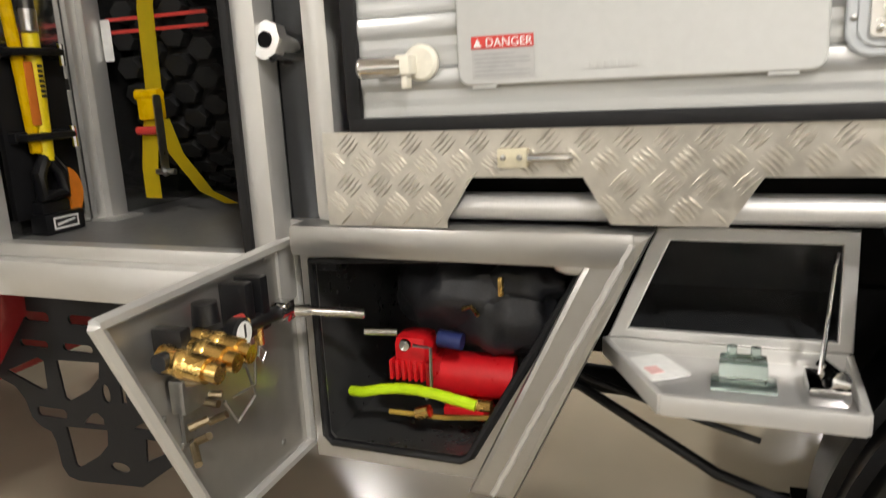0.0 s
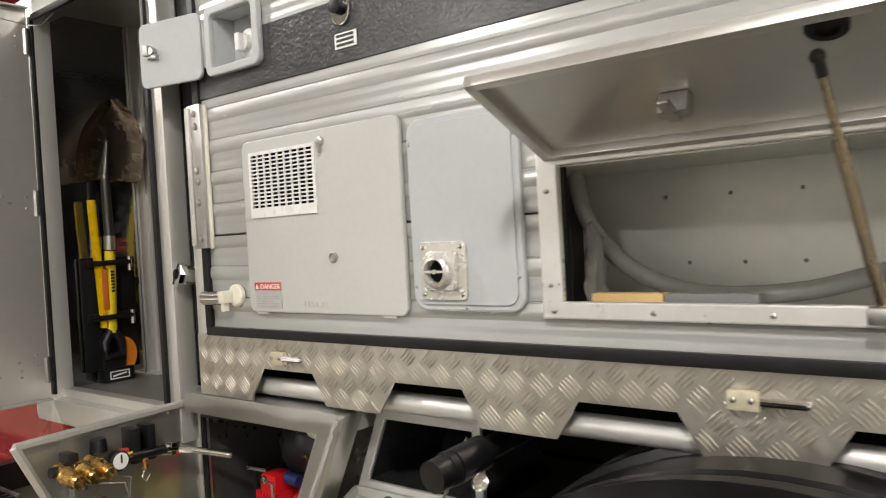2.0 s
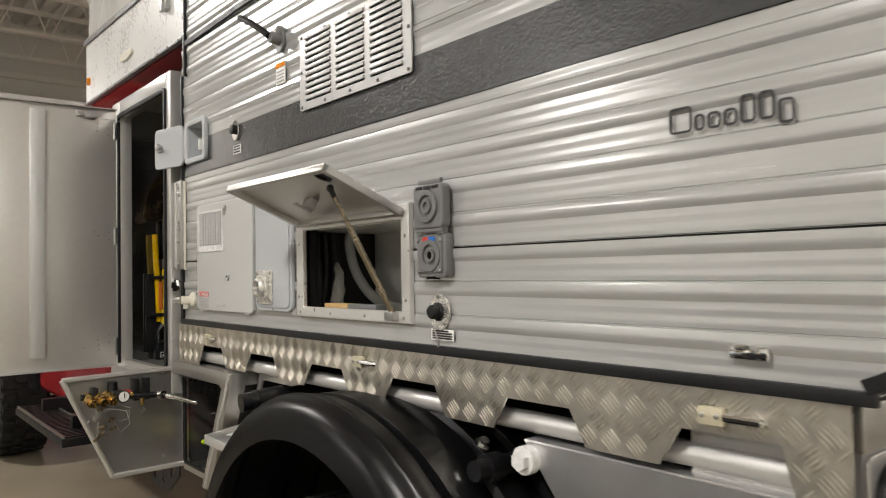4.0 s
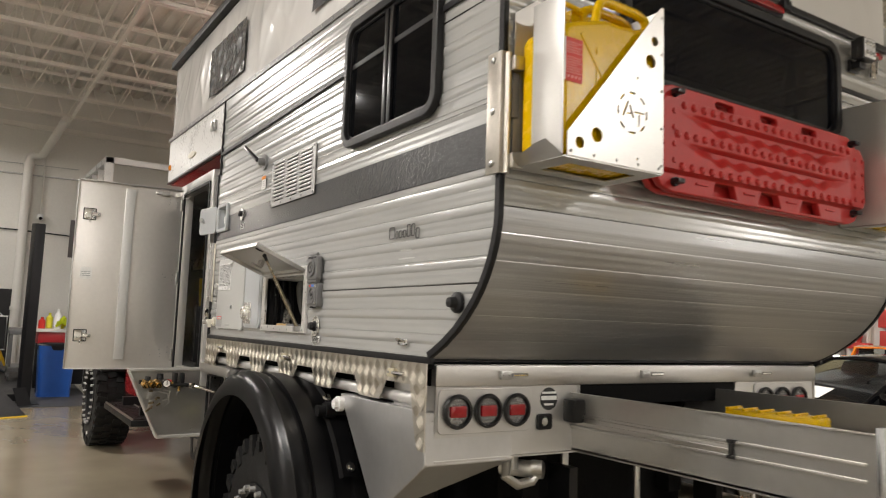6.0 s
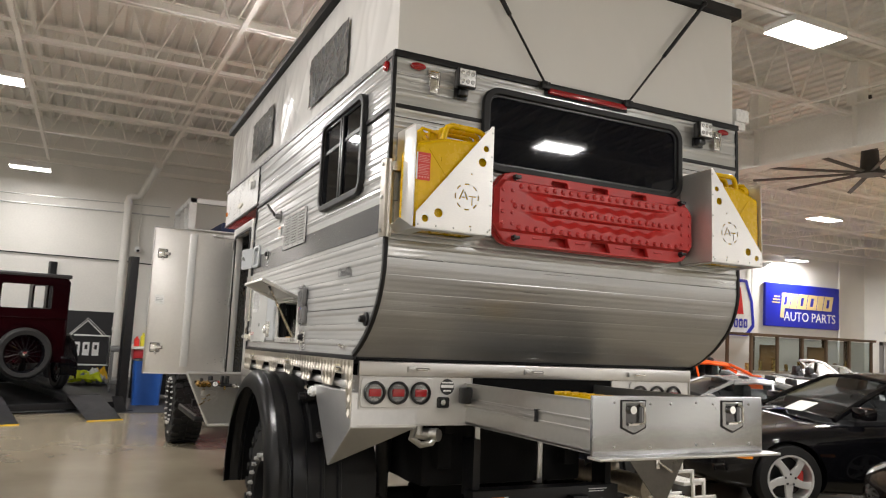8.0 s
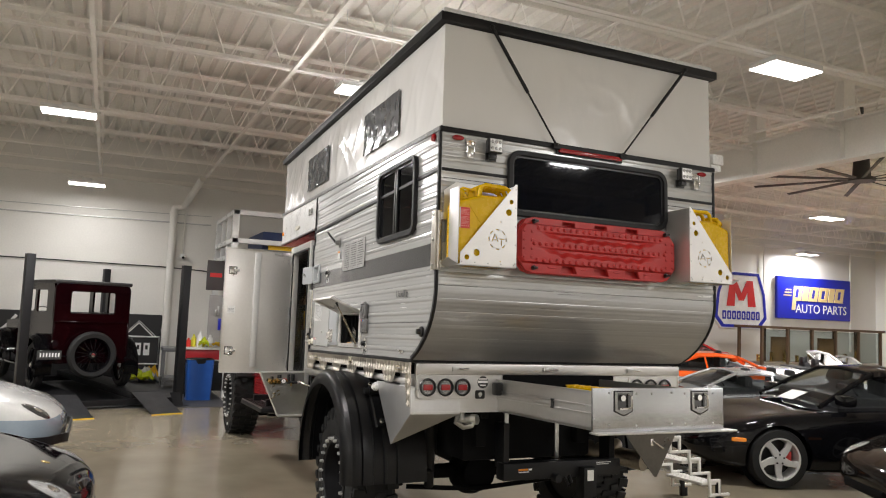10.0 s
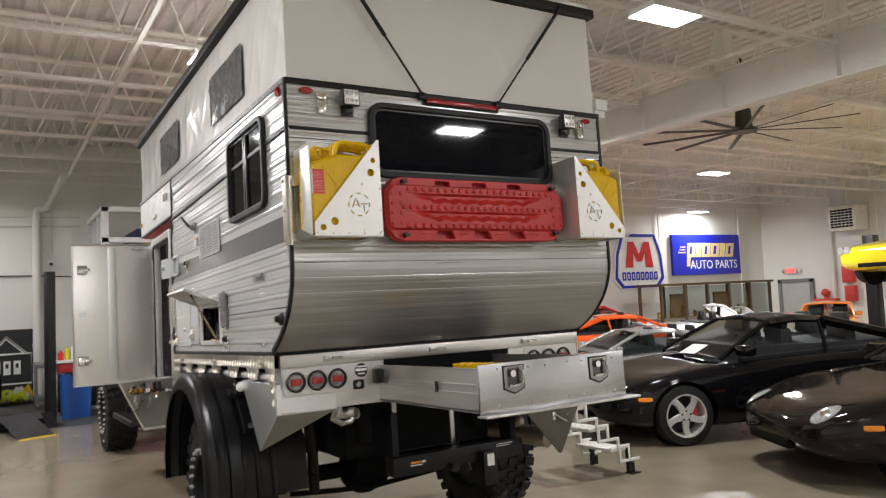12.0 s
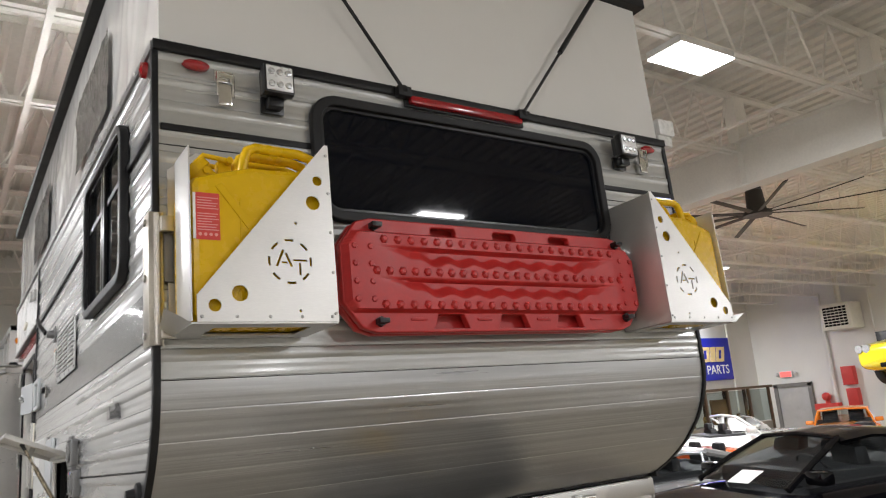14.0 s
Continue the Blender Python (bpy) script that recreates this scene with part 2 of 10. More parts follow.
def plate(bm, outer, holes=(), th=0.003, m=None, bev=0.0):
    """A flat sheet with holes, cut to an outline in its own x and y; th is its thickness."""
    cu = bpy.data.curves.new("sheet", "CURVE")
    cu.dimensions, cu.fill_mode, cu.extrude, cu.bevel_depth, cu.bevel_resolution = "2D", "BOTH", max(1e-4, th / 2 - bev), bev, 1
    cu.offset = -bev
    for loop in (outer, *holes):
        sp = cu.splines.new("POLY")
        sp.points.add(len(loop) - 1)
        for q, (u, v) in zip(sp.points, loop):
            q.co = (u, v, 0, 1)
        sp.use_cyclic_u = True
    me = _eval_curve(cu)
    n = len(bm.verts)
    bm.from_mesh(me)
    bpy.data.meshes.remove(me)
    xf(bm, n, m)
    return bm


def lettering(bm, text, size, m, th=0.0006, align="LEFT"):
    cu = bpy.data.curves.new("letters", "FONT")
    cu.body, cu.size, cu.extrude, cu.align_x, cu.resolution_u = text, size, th, align, 3
    me = _eval_curve(cu)
    n = len(bm.verts)
    bm.from_mesh(me)
    bpy.data.meshes.remove(me)
    xf(bm, n, m)
    return bm


def rect(u0, v0, u1, v1, r=0.0, n=4):
    """A rounded rectangle, counter-clockwise."""
    if not r:
        return [(u0, v0), (u1, v0), (u1, v1), (u0, v1)]
    out = []
    for cx, cy, a0 in ((u1 - r, v0 + r, -90), (u1 - r, v1 - r, 0), (u0 + r, v1 - r, 90), (u0 + r, v0 + r, 180)):
        for k in range(n + 1):
            a = radians(a0 + 90 * k / n)
            out.append((cx + r * math.cos(a), cy + r * math.sin(a)))
    return out


def ring(u, v, r, n=16, ry=None):
    return [(u + r * math.cos(k * 2 * math.pi / n), v + (ry or r) * math.sin(k * 2 * math.pi / n)) for k in range(n)]


def SIDE(y):
    """Puts a sheet drawn in (x, z) on the plane y, facing the -y side."""
    return pose(0, y, 0, 90)


def REAR(x):
    """Puts a sheet drawn in (y, z) on the plane x, facing +x."""
    return pose(x, 0, 0, 90, 0, 90)




def part(name, bm, material, parent=None, label="", smooth=35, kind=""):
    """Links a bmesh as one mesh object under a thing or a part."""
    me = bpy.data.meshes.new(name)
    bm.to_mesh(me)
    bm.free()
    me.materials.append(material)
    if smooth:
        me.polygons.foreach_set("use_smooth", [True] * len(me.polygons))
        me.set_sharp_from_angle(angle=radians(smooth))
    ob = new(name, me)
    if parent is not None:
        ob.parent = parent
        if parent.type == "EMPTY" and parent.parent is None:
            ob.matrix_parent_inverse = parent.matrix_basis.inverted()
    if label:
        ob["label"] = label
    if kind:
        ob["kind"] = kind
    return ob


def thing(name, label, category, group="", kind="", at=(0, 0, 0)):
    ob = new(name)
    ob.empty_display_size = 0.1
    ob.matrix_basis = Matrix.Translation(at)
    return tagged(ob, label, category, group, kind)


def whole(name, bm, material, label, category, group="", kind="", smooth=35):
    return tagged(part(name, bm, material, None, "", smooth), label, category, group, kind)


def repiece(ob, m, parent=None):
    """Another object on the same mesh."""
    o = bpy.data.objects.new(ob.name, ob.data)
    scene.collection.objects.link(o)
    o.parent = parent or ob.parent
    o.matrix_parent_inverse = ob.matrix_parent_inverse
    o.matrix_basis = m
    if "label" in ob:
        o["label"] = ob["label"]
    return o


def screws(parent, spots, m, r=0.006, material=None, name="screw"):
    first = None
    for u, v in spots:
        if first is None:
            b = bm_new()
            lathe(b, [(r, 0), (r * 0.9, r * 0.45), (r * 0.5, r * 0.7), (0.0001, r * 0.72)], 8)
            first = part(name, b, material or STEEL, parent)
            first.matrix_basis = m @ Matrix.Translation((u, v, 0))
        else:
            repiece(first, m @ Matrix.Translation((u, v, 0)))


def each(name, bm, material, parent=None, label="", smooth=35):
    """Links every loose piece of a bmesh as a part of its own."""
    bmesh.ops.remove_doubles(bm, verts=bm.verts[:], dist=1e-6)
    bm.verts.ensure_lookup_table()
    seen, out = set(), []
    for v0 in bm.verts:
        if v0.index in seen:
            continue
        stack, isl = [v0], []
        seen.add(v0.index)
        while stack:
            v = stack.pop()
            isl.append(v)
            for e in v.link_edges:
                w = e.other_vert(v)
                if w.index not in seen:
                    seen.add(w.index)
                    stack.append(w)
        piece = bm_new()
        mp = {v.index: piece.verts.new(v.co) for v in isl}
        for f in {f for v in isl for f in v.link_faces}:
            piece.faces.new([mp[v.index] for v in f.verts])
        out.append(part(name, piece, material, parent, label, smooth))
    bm.free()
    return out

# ---- hall ----
HX0, HX1, HY0, HY1, HZ = -13.3, 10.0, -9.5, 22.3, 5.1
b = bm_new()
box(b, HX0 - 0.3, HX1 + 0.3, HY0 - 0.3, HY1 + 0.3, -0.2, 0.0)
tagged(part("floor", b, CONCRETE), "glossy sealed tan concrete floor with faint stains", "floor", kind="structure")
for nm, dims in (("wall_west", (HX0 - 0.3, HX0, HY0 - 0.3, HY1 + 0.3)), ("wall_east", (HX1, HX1 + 0.3, HY0 - 0.3, HY1 + 0.3)),
                 ("wall_south", (HX0, HX1, HY0 - 0.3, HY0)), ("wall_north", (HX0, HX1, HY1, HY1 + 0.3))):
    b = bm_new()
    box(b, *dims, 0, HZ + 0.3)
    tagged(part(nm, b, WALL_BLOCK), "cream painted masonry wall of a workshop hall", "wall", kind="structure")


def ceiling():
    b = bm_new()
    pitch = 0.2
    y = HY0
    prof = []
    while y < HY1:
        prof += [(y, 0.0), (y + 0.11, 0.0), (y + 0.13, 0.045), (y + pitch - 0.02, 0.045)]
        y += pitch
    rows = [[b.verts.new((x, yy, HZ + zz)) for yy, zz in prof] for x in (HX0, HX1)]
    for k in range(len(prof) - 1):
        b.faces.new((rows[0][k], rows[0][k + 1], rows[1][k + 1], rows[1][k]))
    box(b, HX0, HX1, HY0, HY1, HZ + 0.06, HZ + 0.45)
    tagged(part("ceiling", b, DECK, smooth=0), "off-white corrugated steel roof deck", "ceiling", kind="structure")


ceiling()
JZ0, JZ1 = 4.31, 5.03
JOIST_X = [-12.15, -10.7, -8.97, -7.5, -5.9, -4.27, -2.83, -1.30] + [-1.30 + 1.55 * k for k in range(1, 8)]
GIRDER_Y = 7.0


def joists():
    """Open-web joists along y in two bays: double-angle chords, zigzag rods, bottom chords stopping short of the girder."""
    first = {}
    for bay, (ya, yb) in enumerate(((HY0, GIRDER_Y), (GIRDER_Y, HY1))):
        b = bm_new()
        y0, y1 = (ya, yb - 0.12) if not bay else (ya + 0.12, yb)
        for s in (-1, 1):
            for zc, d, q0, q1 in ((JZ0, 1, y0, y1), (JZ1, -1, ya, yb)):
                box(b, s * 0.010, s * 0.058, q0, q1, zc - 0.003, zc + 0.004)
                box(b, s * 0.010, s * 0.016, q0, q1, min(zc, zc + d * 0.05), max(zc, zc + d * 0.05))
        n = round((y1 - y0) / 0.61)
        step = (y1 - y0) / n
        pts = []
        for k in range(n):
            pts += [(0, y0 + (k + 0.04) * step, JZ1 - 0.02), (0, y0 + (k + 0.46) * step, JZ0 + 0.02), (0, y0 + (k + 0.54) * step, JZ0 + 0.02)]
        pts.append((0, y1, JZ1 - 0.02))
        tube(b, pts, 0.0125, 6)
        first = tagged(part("roof_joist", b, JOIST), "off-white open-web steel roof joist with zigzag rods", "joist", "roof joists", "structure")
        first.matrix_basis = pose(JOIST_X[0], 0, 0)
        for x in JOIST_X[1:]:
            copy_thing(first, pose(x, 0, 0))
    b = bm_new()
    for y in (-8.0, -5.0, -2.0, 0.0, 3.2, 6.03, 9.4, 12.4, 15.4, 18.4):
        box(b, HX0, HX1, y - 0.022, y + 0.022, JZ0 - 0.03, JZ0 - 0.004)
        box(b, HX0, HX1, y - 0.02, y + 0.02, JZ1 - 0.075, JZ1 - 0.052)
    tagged(part("joist_bridging", b, JOIST), "off-white steel bridging angles under the joists", "bridging", kind="structure")
    b = bm_new()
    y, w, f, z0, z1 = GIRDER_Y, 0.11, 0.006, 3.92, 4.46
    plate(b, [(y - w, z0), (y + w, z0), (y + w, z0 + 0.02), (y + f, z0 + 0.02), (y + f, z1 - 0.02), (y + w, z1 - 0.02), (y + w, z1), (y - w, z1), (y - w, z1 - 0.02), (y - f, z1 - 0.02), (y - f, z0 + 0.02), (y - w, z0 + 0.02)], [], HX1 - HX0, REAR((HX0 + HX1) / 2))
    g = tagged(part("roof_girder", b, JOIST), "off-white steel girder with stiffeners carrying the roof joists", "girder", kind="structure")
    for x in JOIST_X:
        b = bm_new()
        for s in (-1, 1):
            box(b, x - 0.005, x + 0.005, y + s * f, y + s * (w - 0.01), z0 + 0.02, z1 - 0.02)
        part("stiffener", b, JOIST, g)
        b = bm_new()
        box(b, x - 0.07, x + 0.07, y - 0.1, y + 0.1, z1, JZ1 - 0.055)
        part("bearing_seat", b, JOIST, g)
    b = bm_new()
    box(b, HX0, HX0 + 0.07, HY0, HY1, 4.235, 4.25)
    box(b, HX0, HX0 + 0.012, HY0, HY1, 4.25, 4.33)
    tagged(part("wall_ledger", b, JOIST), "off-white steel ledger angle along the wall", "ledger", kind="structure")


joists()


def high_bays():
    house, lens = bm_new(), bm_new()
    box(house, -0.165, 0.165, -0.32, 0.32, 0, 0.06, 0.01)
    cyl(house, (0, 0, 0.06), (0, 0, 0.12), 0.09, 16)
    for sx in (-0.26, 0.26):
        cyl(house, (0, sx, 0.05), (0, sx, 1.25), 0.004, 6)
    t = thing("high_bay_lamp", "white rectangular LED high bay lamp hanging under the roof", "ceiling lamp", "high bay lamps")
    part("housing", house, WHITE_PAINT, t)
    box(lens, -0.161, 0.161, -0.316, 0.316, -0.010, -0.001)
    part("diffuser", lens, mat("lit_diffuser", (1.0, 0.95, 0.88), emit=14), t, "glowing white diffuser")
    t.matrix_basis = pose(*LAMPS[0][:3])
    for lx, ly, lz, watts in LAMPS[1:]:
        copy_thing(t, pose(lx, ly, lz))


high_bays()

HALL_OBJECTS = {o.name for o in scene.objects}

# ---- camper ----
W = 2.05
XF = -2.75


def xr(z):
    """The rear edge of the camper's side at height z."""
    if z >= 1.76:
        return 0.02
    best = 0
    for k in range(801):
        t = k / 800
        zz = (1 - t) ** 3 * 1.76 + 3 * (1 - t) ** 2 * t * 1.58 + 3 * (1 - t) * t * t * 1.44 + t ** 3 * 1.357
        if zz <= z:
            best = t
            break
    else:
        best = 1
    t = best
    return (1 - t) ** 3 * 0.02 + 3 * (1 - t) ** 2 * t * 0.005 - 3 * (1 - t) * t * t * 0.13 - t ** 3 * 0.32


def ztop(x):
    return 2.695 - 0.02 * x


PITCH = 0.0745
RIB = [(0.0, 0.0), (0.0015, -0.0018), (0.003, 0.0), (0.009, 0.0006), (0.0125, 0.0006), (0.019, 0.0), (0.024, 0.0), (0.030, 0.0006), (0.0335, 0.0006), (0.040, 0.0), (0.044, 0.0002), (0.050, 0.0030), (0.055, 0.0043), (0.061, 0.0044), (0.0735, 0.0024)]


def ribs(z0, z1, start):
    """Heights and reliefs of the ribbed skin between two heights."""
    out = []
    k = math.floor((z0 - start) / PITCH) - 1
    while start + k * PITCH < z1:
        for h, d in RIB:
            z = start + k * PITCH + h
            if z0 <= z <= z1:
                out.append((z, d))
        k += 1
    return [(z0, out[0][1])] + out + [(z1, out[-1][1])]


camper = thing("pop_up_camper", "silver ribbed aluminium pop-up camper with raised white tent roof", "camper", at=(-1.5, 1.0, 1.345))
HOLES_SIDE = [(-1.79, -1.315, 1.43, 1.65), (-2.665, -2.525, 1.965, 2.085), (-0.97, -0.31, 2.14, 2.60)]


def skin_side(y, sgn, z0, z1, holes, material, name="siding_panel", flat=False):
    rows = [(z0, 0.003), (z1, 0.003)] if flat else ribs(z0, z1, 1.357)
    zs = sorted({z for z, _ in rows} | {z for h in holes for z in h[2:] if z0 < z < z1})
    rel = dict(rows)
    xs = sorted({XF} | {x for h in holes for x in h[:2]} | {XF + (0.02 - XF) * k / 8 for k in range(1, 8)})
    b = bm_new()
    grid = []
    for z in zs:
        d = rel.get(z, 0.002)
        line = [b.verts.new((x, y - sgn * d, z if z < z1 - 1e-6 or z1 < 2.6 else ztop(x))) for x in xs]
        e = xr(z)
        for v in line:
            v.co.x = min(v.co.x, e - 0.001)
        line.append(b.verts.new((e, y - sgn * d, z if z < z1 - 1e-6 or z1 < 2.6 else ztop(e))))
        grid.append(line)
    cols = xs + [9]
    for i in range(len(zs) - 1):
        for j in range(len(cols) - 1):
            zc, xc = (zs[i] + zs[i + 1]) / 2, (cols[j] + min(cols[j + 1], 0.02)) / 2
            if any(h[0] < xc < h[1] and h[2] < zc < h[3] for h in holes):
                continue
            b.faces.new((grid[i][j], grid[i][j + 1], grid[i + 1][j + 1], grid[i + 1][j]) if sgn > 0 else (grid[i][j], grid[i + 1][j], grid[i + 1][j + 1], grid[i][j + 1]))
    return part(name, b, material, camper, "", 20)


for yy, sg in ((0.0, 1), (W, -1)):
    hs = HOLES_SIDE if sg > 0 else []
    skin_side(yy, sg, 1.362, 1.578, hs, SIDE_SKIN)
    skin_side(yy, sg, 1.5815, 1.903, hs, SIDE_SKIN)
    skin_side(yy, sg, 1.904, 2.03, hs, DARK_BAND, "dark_band", True)
    skin_side(yy, sg, 2.031, 2.402, hs, SIDE_SKIN)
    skin_side(yy, sg, 2.4055, 2.695, hs, SIDE_SKIN)


def rear_skin():
    # ribbed upper part
    for z0, z1 in ((1.79, 2.10), (2.1035, 2.405), (2.4085, 2.69)):
        b = bm_new()
        hole = (0.5, 1.6, 2.26, 2.6)
        rows = ribs(z0, z1, 1.79)
        zs = sorted({z for z, _ in rows} | {z for z in hole[2:] if z0 < z < z1})
        rel = dict(rows)
        ys = [0, 0.5, 1.05, 1.6, W]
        grid = [[b.verts.new((0.02 + rel.get(z, 0.002), y, z)) for y in ys] for z in zs]
        for i in range(len(zs) - 1):
            for j in range(len(ys) - 1):
                zc, yc = (zs[i] + zs[i + 1]) / 2, (ys[j] + ys[j + 1]) / 2
                if hole[0] < yc < hole[1] and hole[2] < zc < hole[3]:
                    continue
                b.faces.new((grid[i][j], grid[i][j + 1], grid[i + 1][j + 1], grid[i + 1][j]))
        part("siding_panel", b, SIDE_SKIN, camper, "", 20)
    # curved lower part: the ribs carry on, flatter, round the bend
    def lap(z):
        h = (z - 1.79) % PITCH
        for (h0, d0), (h1, d1) in zip(RIB, RIB[1:] + [(PITCH, 0.0)]):
            if h0 <= h <= h1:
                return d0 + (d1 - d0) * (h - h0) / max(1e-6, h1 - h0)
        return 0.0

    n = 330
    zz = [1.788] + [1.76 - k * (1.76 - 1.3572) / n for k in range(n + 1)]
    b = bm_new()
    prev = None
    for k, z in enumerate(zz):
        x = xr(z)
        fade = min(1, k / 6, (n + 1 - k) / 6)
        row = [b.verts.new((x + fade * (0.30 * lap(z) + 0.0006 * noise.noise(Vector((z * 40, y * 0.5, 3))) + 0.0011 * noise.noise(Vector((z * 9, y * 1.1, 8)))), y, z)) for y in [W * q / 16 for q in range(17)]]
        if prev:
            for j in range(16):
                b.faces.new((row[j], row[j + 1], prev[j + 1], prev[j]))
        prev = row
    part("rear_sheet", b, REAR_SKIN, camper, "silver curved rear sheet with shallow ribs", 20)


rear_skin()
# core that closes the shell
b = bm_new()
core = [(XF + 0.01, 1.37)] + [(xr(z) - 0.03, z) for z in (1.372, 1.42, 1.5, 1.58, 1.66, 1.76, 2.2)] + [(-0.01, 2.66), (XF + 0.01, 2.7)]
plate(b, core, [rect(h[0] - 0.01, h[2] - 0.01, h[1] + 0.01, h[3] + 0.01) for h in HOLES_SIDE], 0.02, SIDE(0.025))
part("wall_core", b, BLACK_TRIM, camper, "dark wall core behind the skin")
b = bm_new()
plate(b, core, [], 0.02, SIDE(W - 0.025))
part("wall_core", b, BLACK_TRIM, camper)
b = bm_new()
box(b, XF, -0.33, 0.02, W - 0.02, 1.348, 1.362)
box(b, XF, XF + 0.02, 0.02, W - 0.02, 1.362, 2.7)
part("floor_pan", b, BLACK_TRIM, camper)
b = bm_new()
box(b, XF + 0.02, -0.36, 0.45, 0.46, 1.37, 2.66)
box(b, -0.36, -0.35, 0.45, W - 0.04, 1.45, 2.66)
part("inner_partition", b, UNDER, camper)


def camper_trim():
    # black edge strips
    for yy in (-0.012, W - 0.006):
        b = bm_new()
        pts = [(0.028, ztop(0) - 0.02)] + [(xr(z) + 0.008, z) for z in (2.6, 2.2, 1.9, 1.8, 1.76, 1.72, 1.68, 1.64, 1.6, 1.56, 1.52, 1.48, 1.44, 1.4, 1.372, 1.358)]
        w = 0.022
        out, inn = [], []
        for i, (x, z) in enumerate(pts):
            a, c = pts[max(0, i - 1)], pts[min(len(pts) - 1, i + 1)]
            d = Vector((c[0] - a[0], c[1] - a[1])).normalized()
            nx, nz = d.y, -d.x
            out.append((x, z))
            inn.append((x + nx * w, z + nz * w))
        plate(b, out + inn[::-1], [], 0.018, SIDE(yy + 0.009), 0.002)
        part("corner_trim", b, BLACK_TRIM, camper, "black rubber corner trim")
    for yy in (-0.010, W - 0.005):
        b = bm_new()
        box(b, XF - 0.01, -0.30, yy, yy + 0.015, 1.343, 1.364, 0.003)
        part("bottom_trim", b, BLACK_TRIM, camper, "black rubber bottom trim")
    b = bm_new()
    box(b, -0.005, 0.036, -0.01, W + 0.01, 2.676, 2.706, 0.004)
    part("rear_top_trim", b, BLACK_TRIM, camper, "black trim along the rear top edge")
    for yy in (-0.012, W):
        b = bm_new()
        plate(b, [(0.02, 2.68), (0.02, 2.705), (-4.16, ztop(-4.16) + 0.012), (-4.16, ztop(-4.16) - 0.014)], [], 0.012, SIDE(yy + 0.006))
        part("roof_joint_trim", b, BLACK_TRIM if yy > 1 else DARK_GREY_PLASTIC, camper)
    screws(camper, [(-0.06 - 0.11 * k, ztop(-0.06 - 0.11 * k) - 0.002) for k in range(37)], SIDE(-0.0125), 0.006)
    # black seam strips between the upper sheets
    for yy in (-0.010, W + 0.004):
        b = bm_new()
        plate(b, [(-2.70, 2.404), (0.02, 2.444), (0.02, 2.464), (-2.70, 2.424)], [], 0.008, SIDE(yy + 0.003), 0.001)
        part("seam_strip", b, BLACK_TRIM, camper, "black seam strip")
    for y0, y1 in ((0.01, 0.44), (1.63, W - 0.01)):
        b = bm_new()
        box(b, 0.018, 0.030, y0, y1, 2.446, 2.464, 0.001)
        part("seam_strip", b, BLACK_TRIM, camper)
    # front edge of the body: hinge-like black strip and chrome edge strip
    b = bm_new()
    box(b, XF - 0.012, XF + 0.012, -0.010, 0.02, 1.36, 2.30, 0.003)
    part("front_edge_trim", b, BLACK_TRIM, camper)


camper_trim()


def cabover():
    b = bm_new()
    pts = [(-4.15, 2.45), (-2.77, 2.285), (-2.70, 2.285), (-2.70, ztop(-2.7) - 0.012), (-4.15, ztop(-4.15) - 0.012)]
    pts = [(-4.15, 2.452), (-2.705, 2.452), (-2.705, ztop(-2.7) - 0.012), (-4.15, ztop(-4.15) - 0.012)]
    plate(b, pts, [], 0.02, SIDE(0.008), 0.002)
    part("cabover_side", b, WHITE_PAINT, camper, "smooth white cabover side panel")
    b = bm_new()
    plate(b, pts, [], 0.02, SIDE(W - 0.008), 0.002)
    part("cabover_side", b, WHITE_PAINT, camper)
    b = bm_new()
    box(b, -4.16, XF, 0.02, W - 0.02, 2.44, 2.455)
    box(b, -4.16, -4.14, 0.02, W - 0.02, 2.455, 2.77)
    part("cabover_floor", b, CAB_RED, camper, "dark red underside of the cabover")
    b = bm_new()
    box(b, -4.16, XF, -0.006, 0.014, 2.443, 2.456, 0.002)
    part("cabover_edge_trim", b, DARK_GREY_PLASTIC, camper)
    screws(camper, [(-4.1 + 0.12 * k, 2.4495) for k in range(12)], SIDE(-0.007), 0.006)
    b = bm_new()
    lathe(b, [(0.0001, 0.012), (0.9, 0.010), (1.0, 0.0)], 24, pose(-3.44, -0.002, 2.545, 90) @ Matrix.Diagonal((0.10, 0.022, 1, 1)))
    part("marker_lamp", b, CREAM, camper, "oval cream porch lamp")
    b = bm_new()
    lathe(b, [(0.0001, 0.016), (0.018, 0.012), (0.022, 0.0)], 14, pose(-4.09, -0.002, 2.56, 90))
    part("amber_marker", b, AMBER_LENS, camper, "amber clearance lamp")
    b = bm_new()
    box(b, -2.93, -2.87, -0.02, -0.002, 2.60, 2.66, 0.004)
    box(b, -2.915, -2.885, -0.035, -0.02, 2.59, 2.65, 0.004)
    part("roof_latch", b, STEEL, camper)
    b = bm_new()
    box(b, -2.712, -2.700, -0.012, 0.0, 2.29, 2.74, 0.002)
    part("front_edge_strip", b, BLACK_TRIM, camper)


cabover()


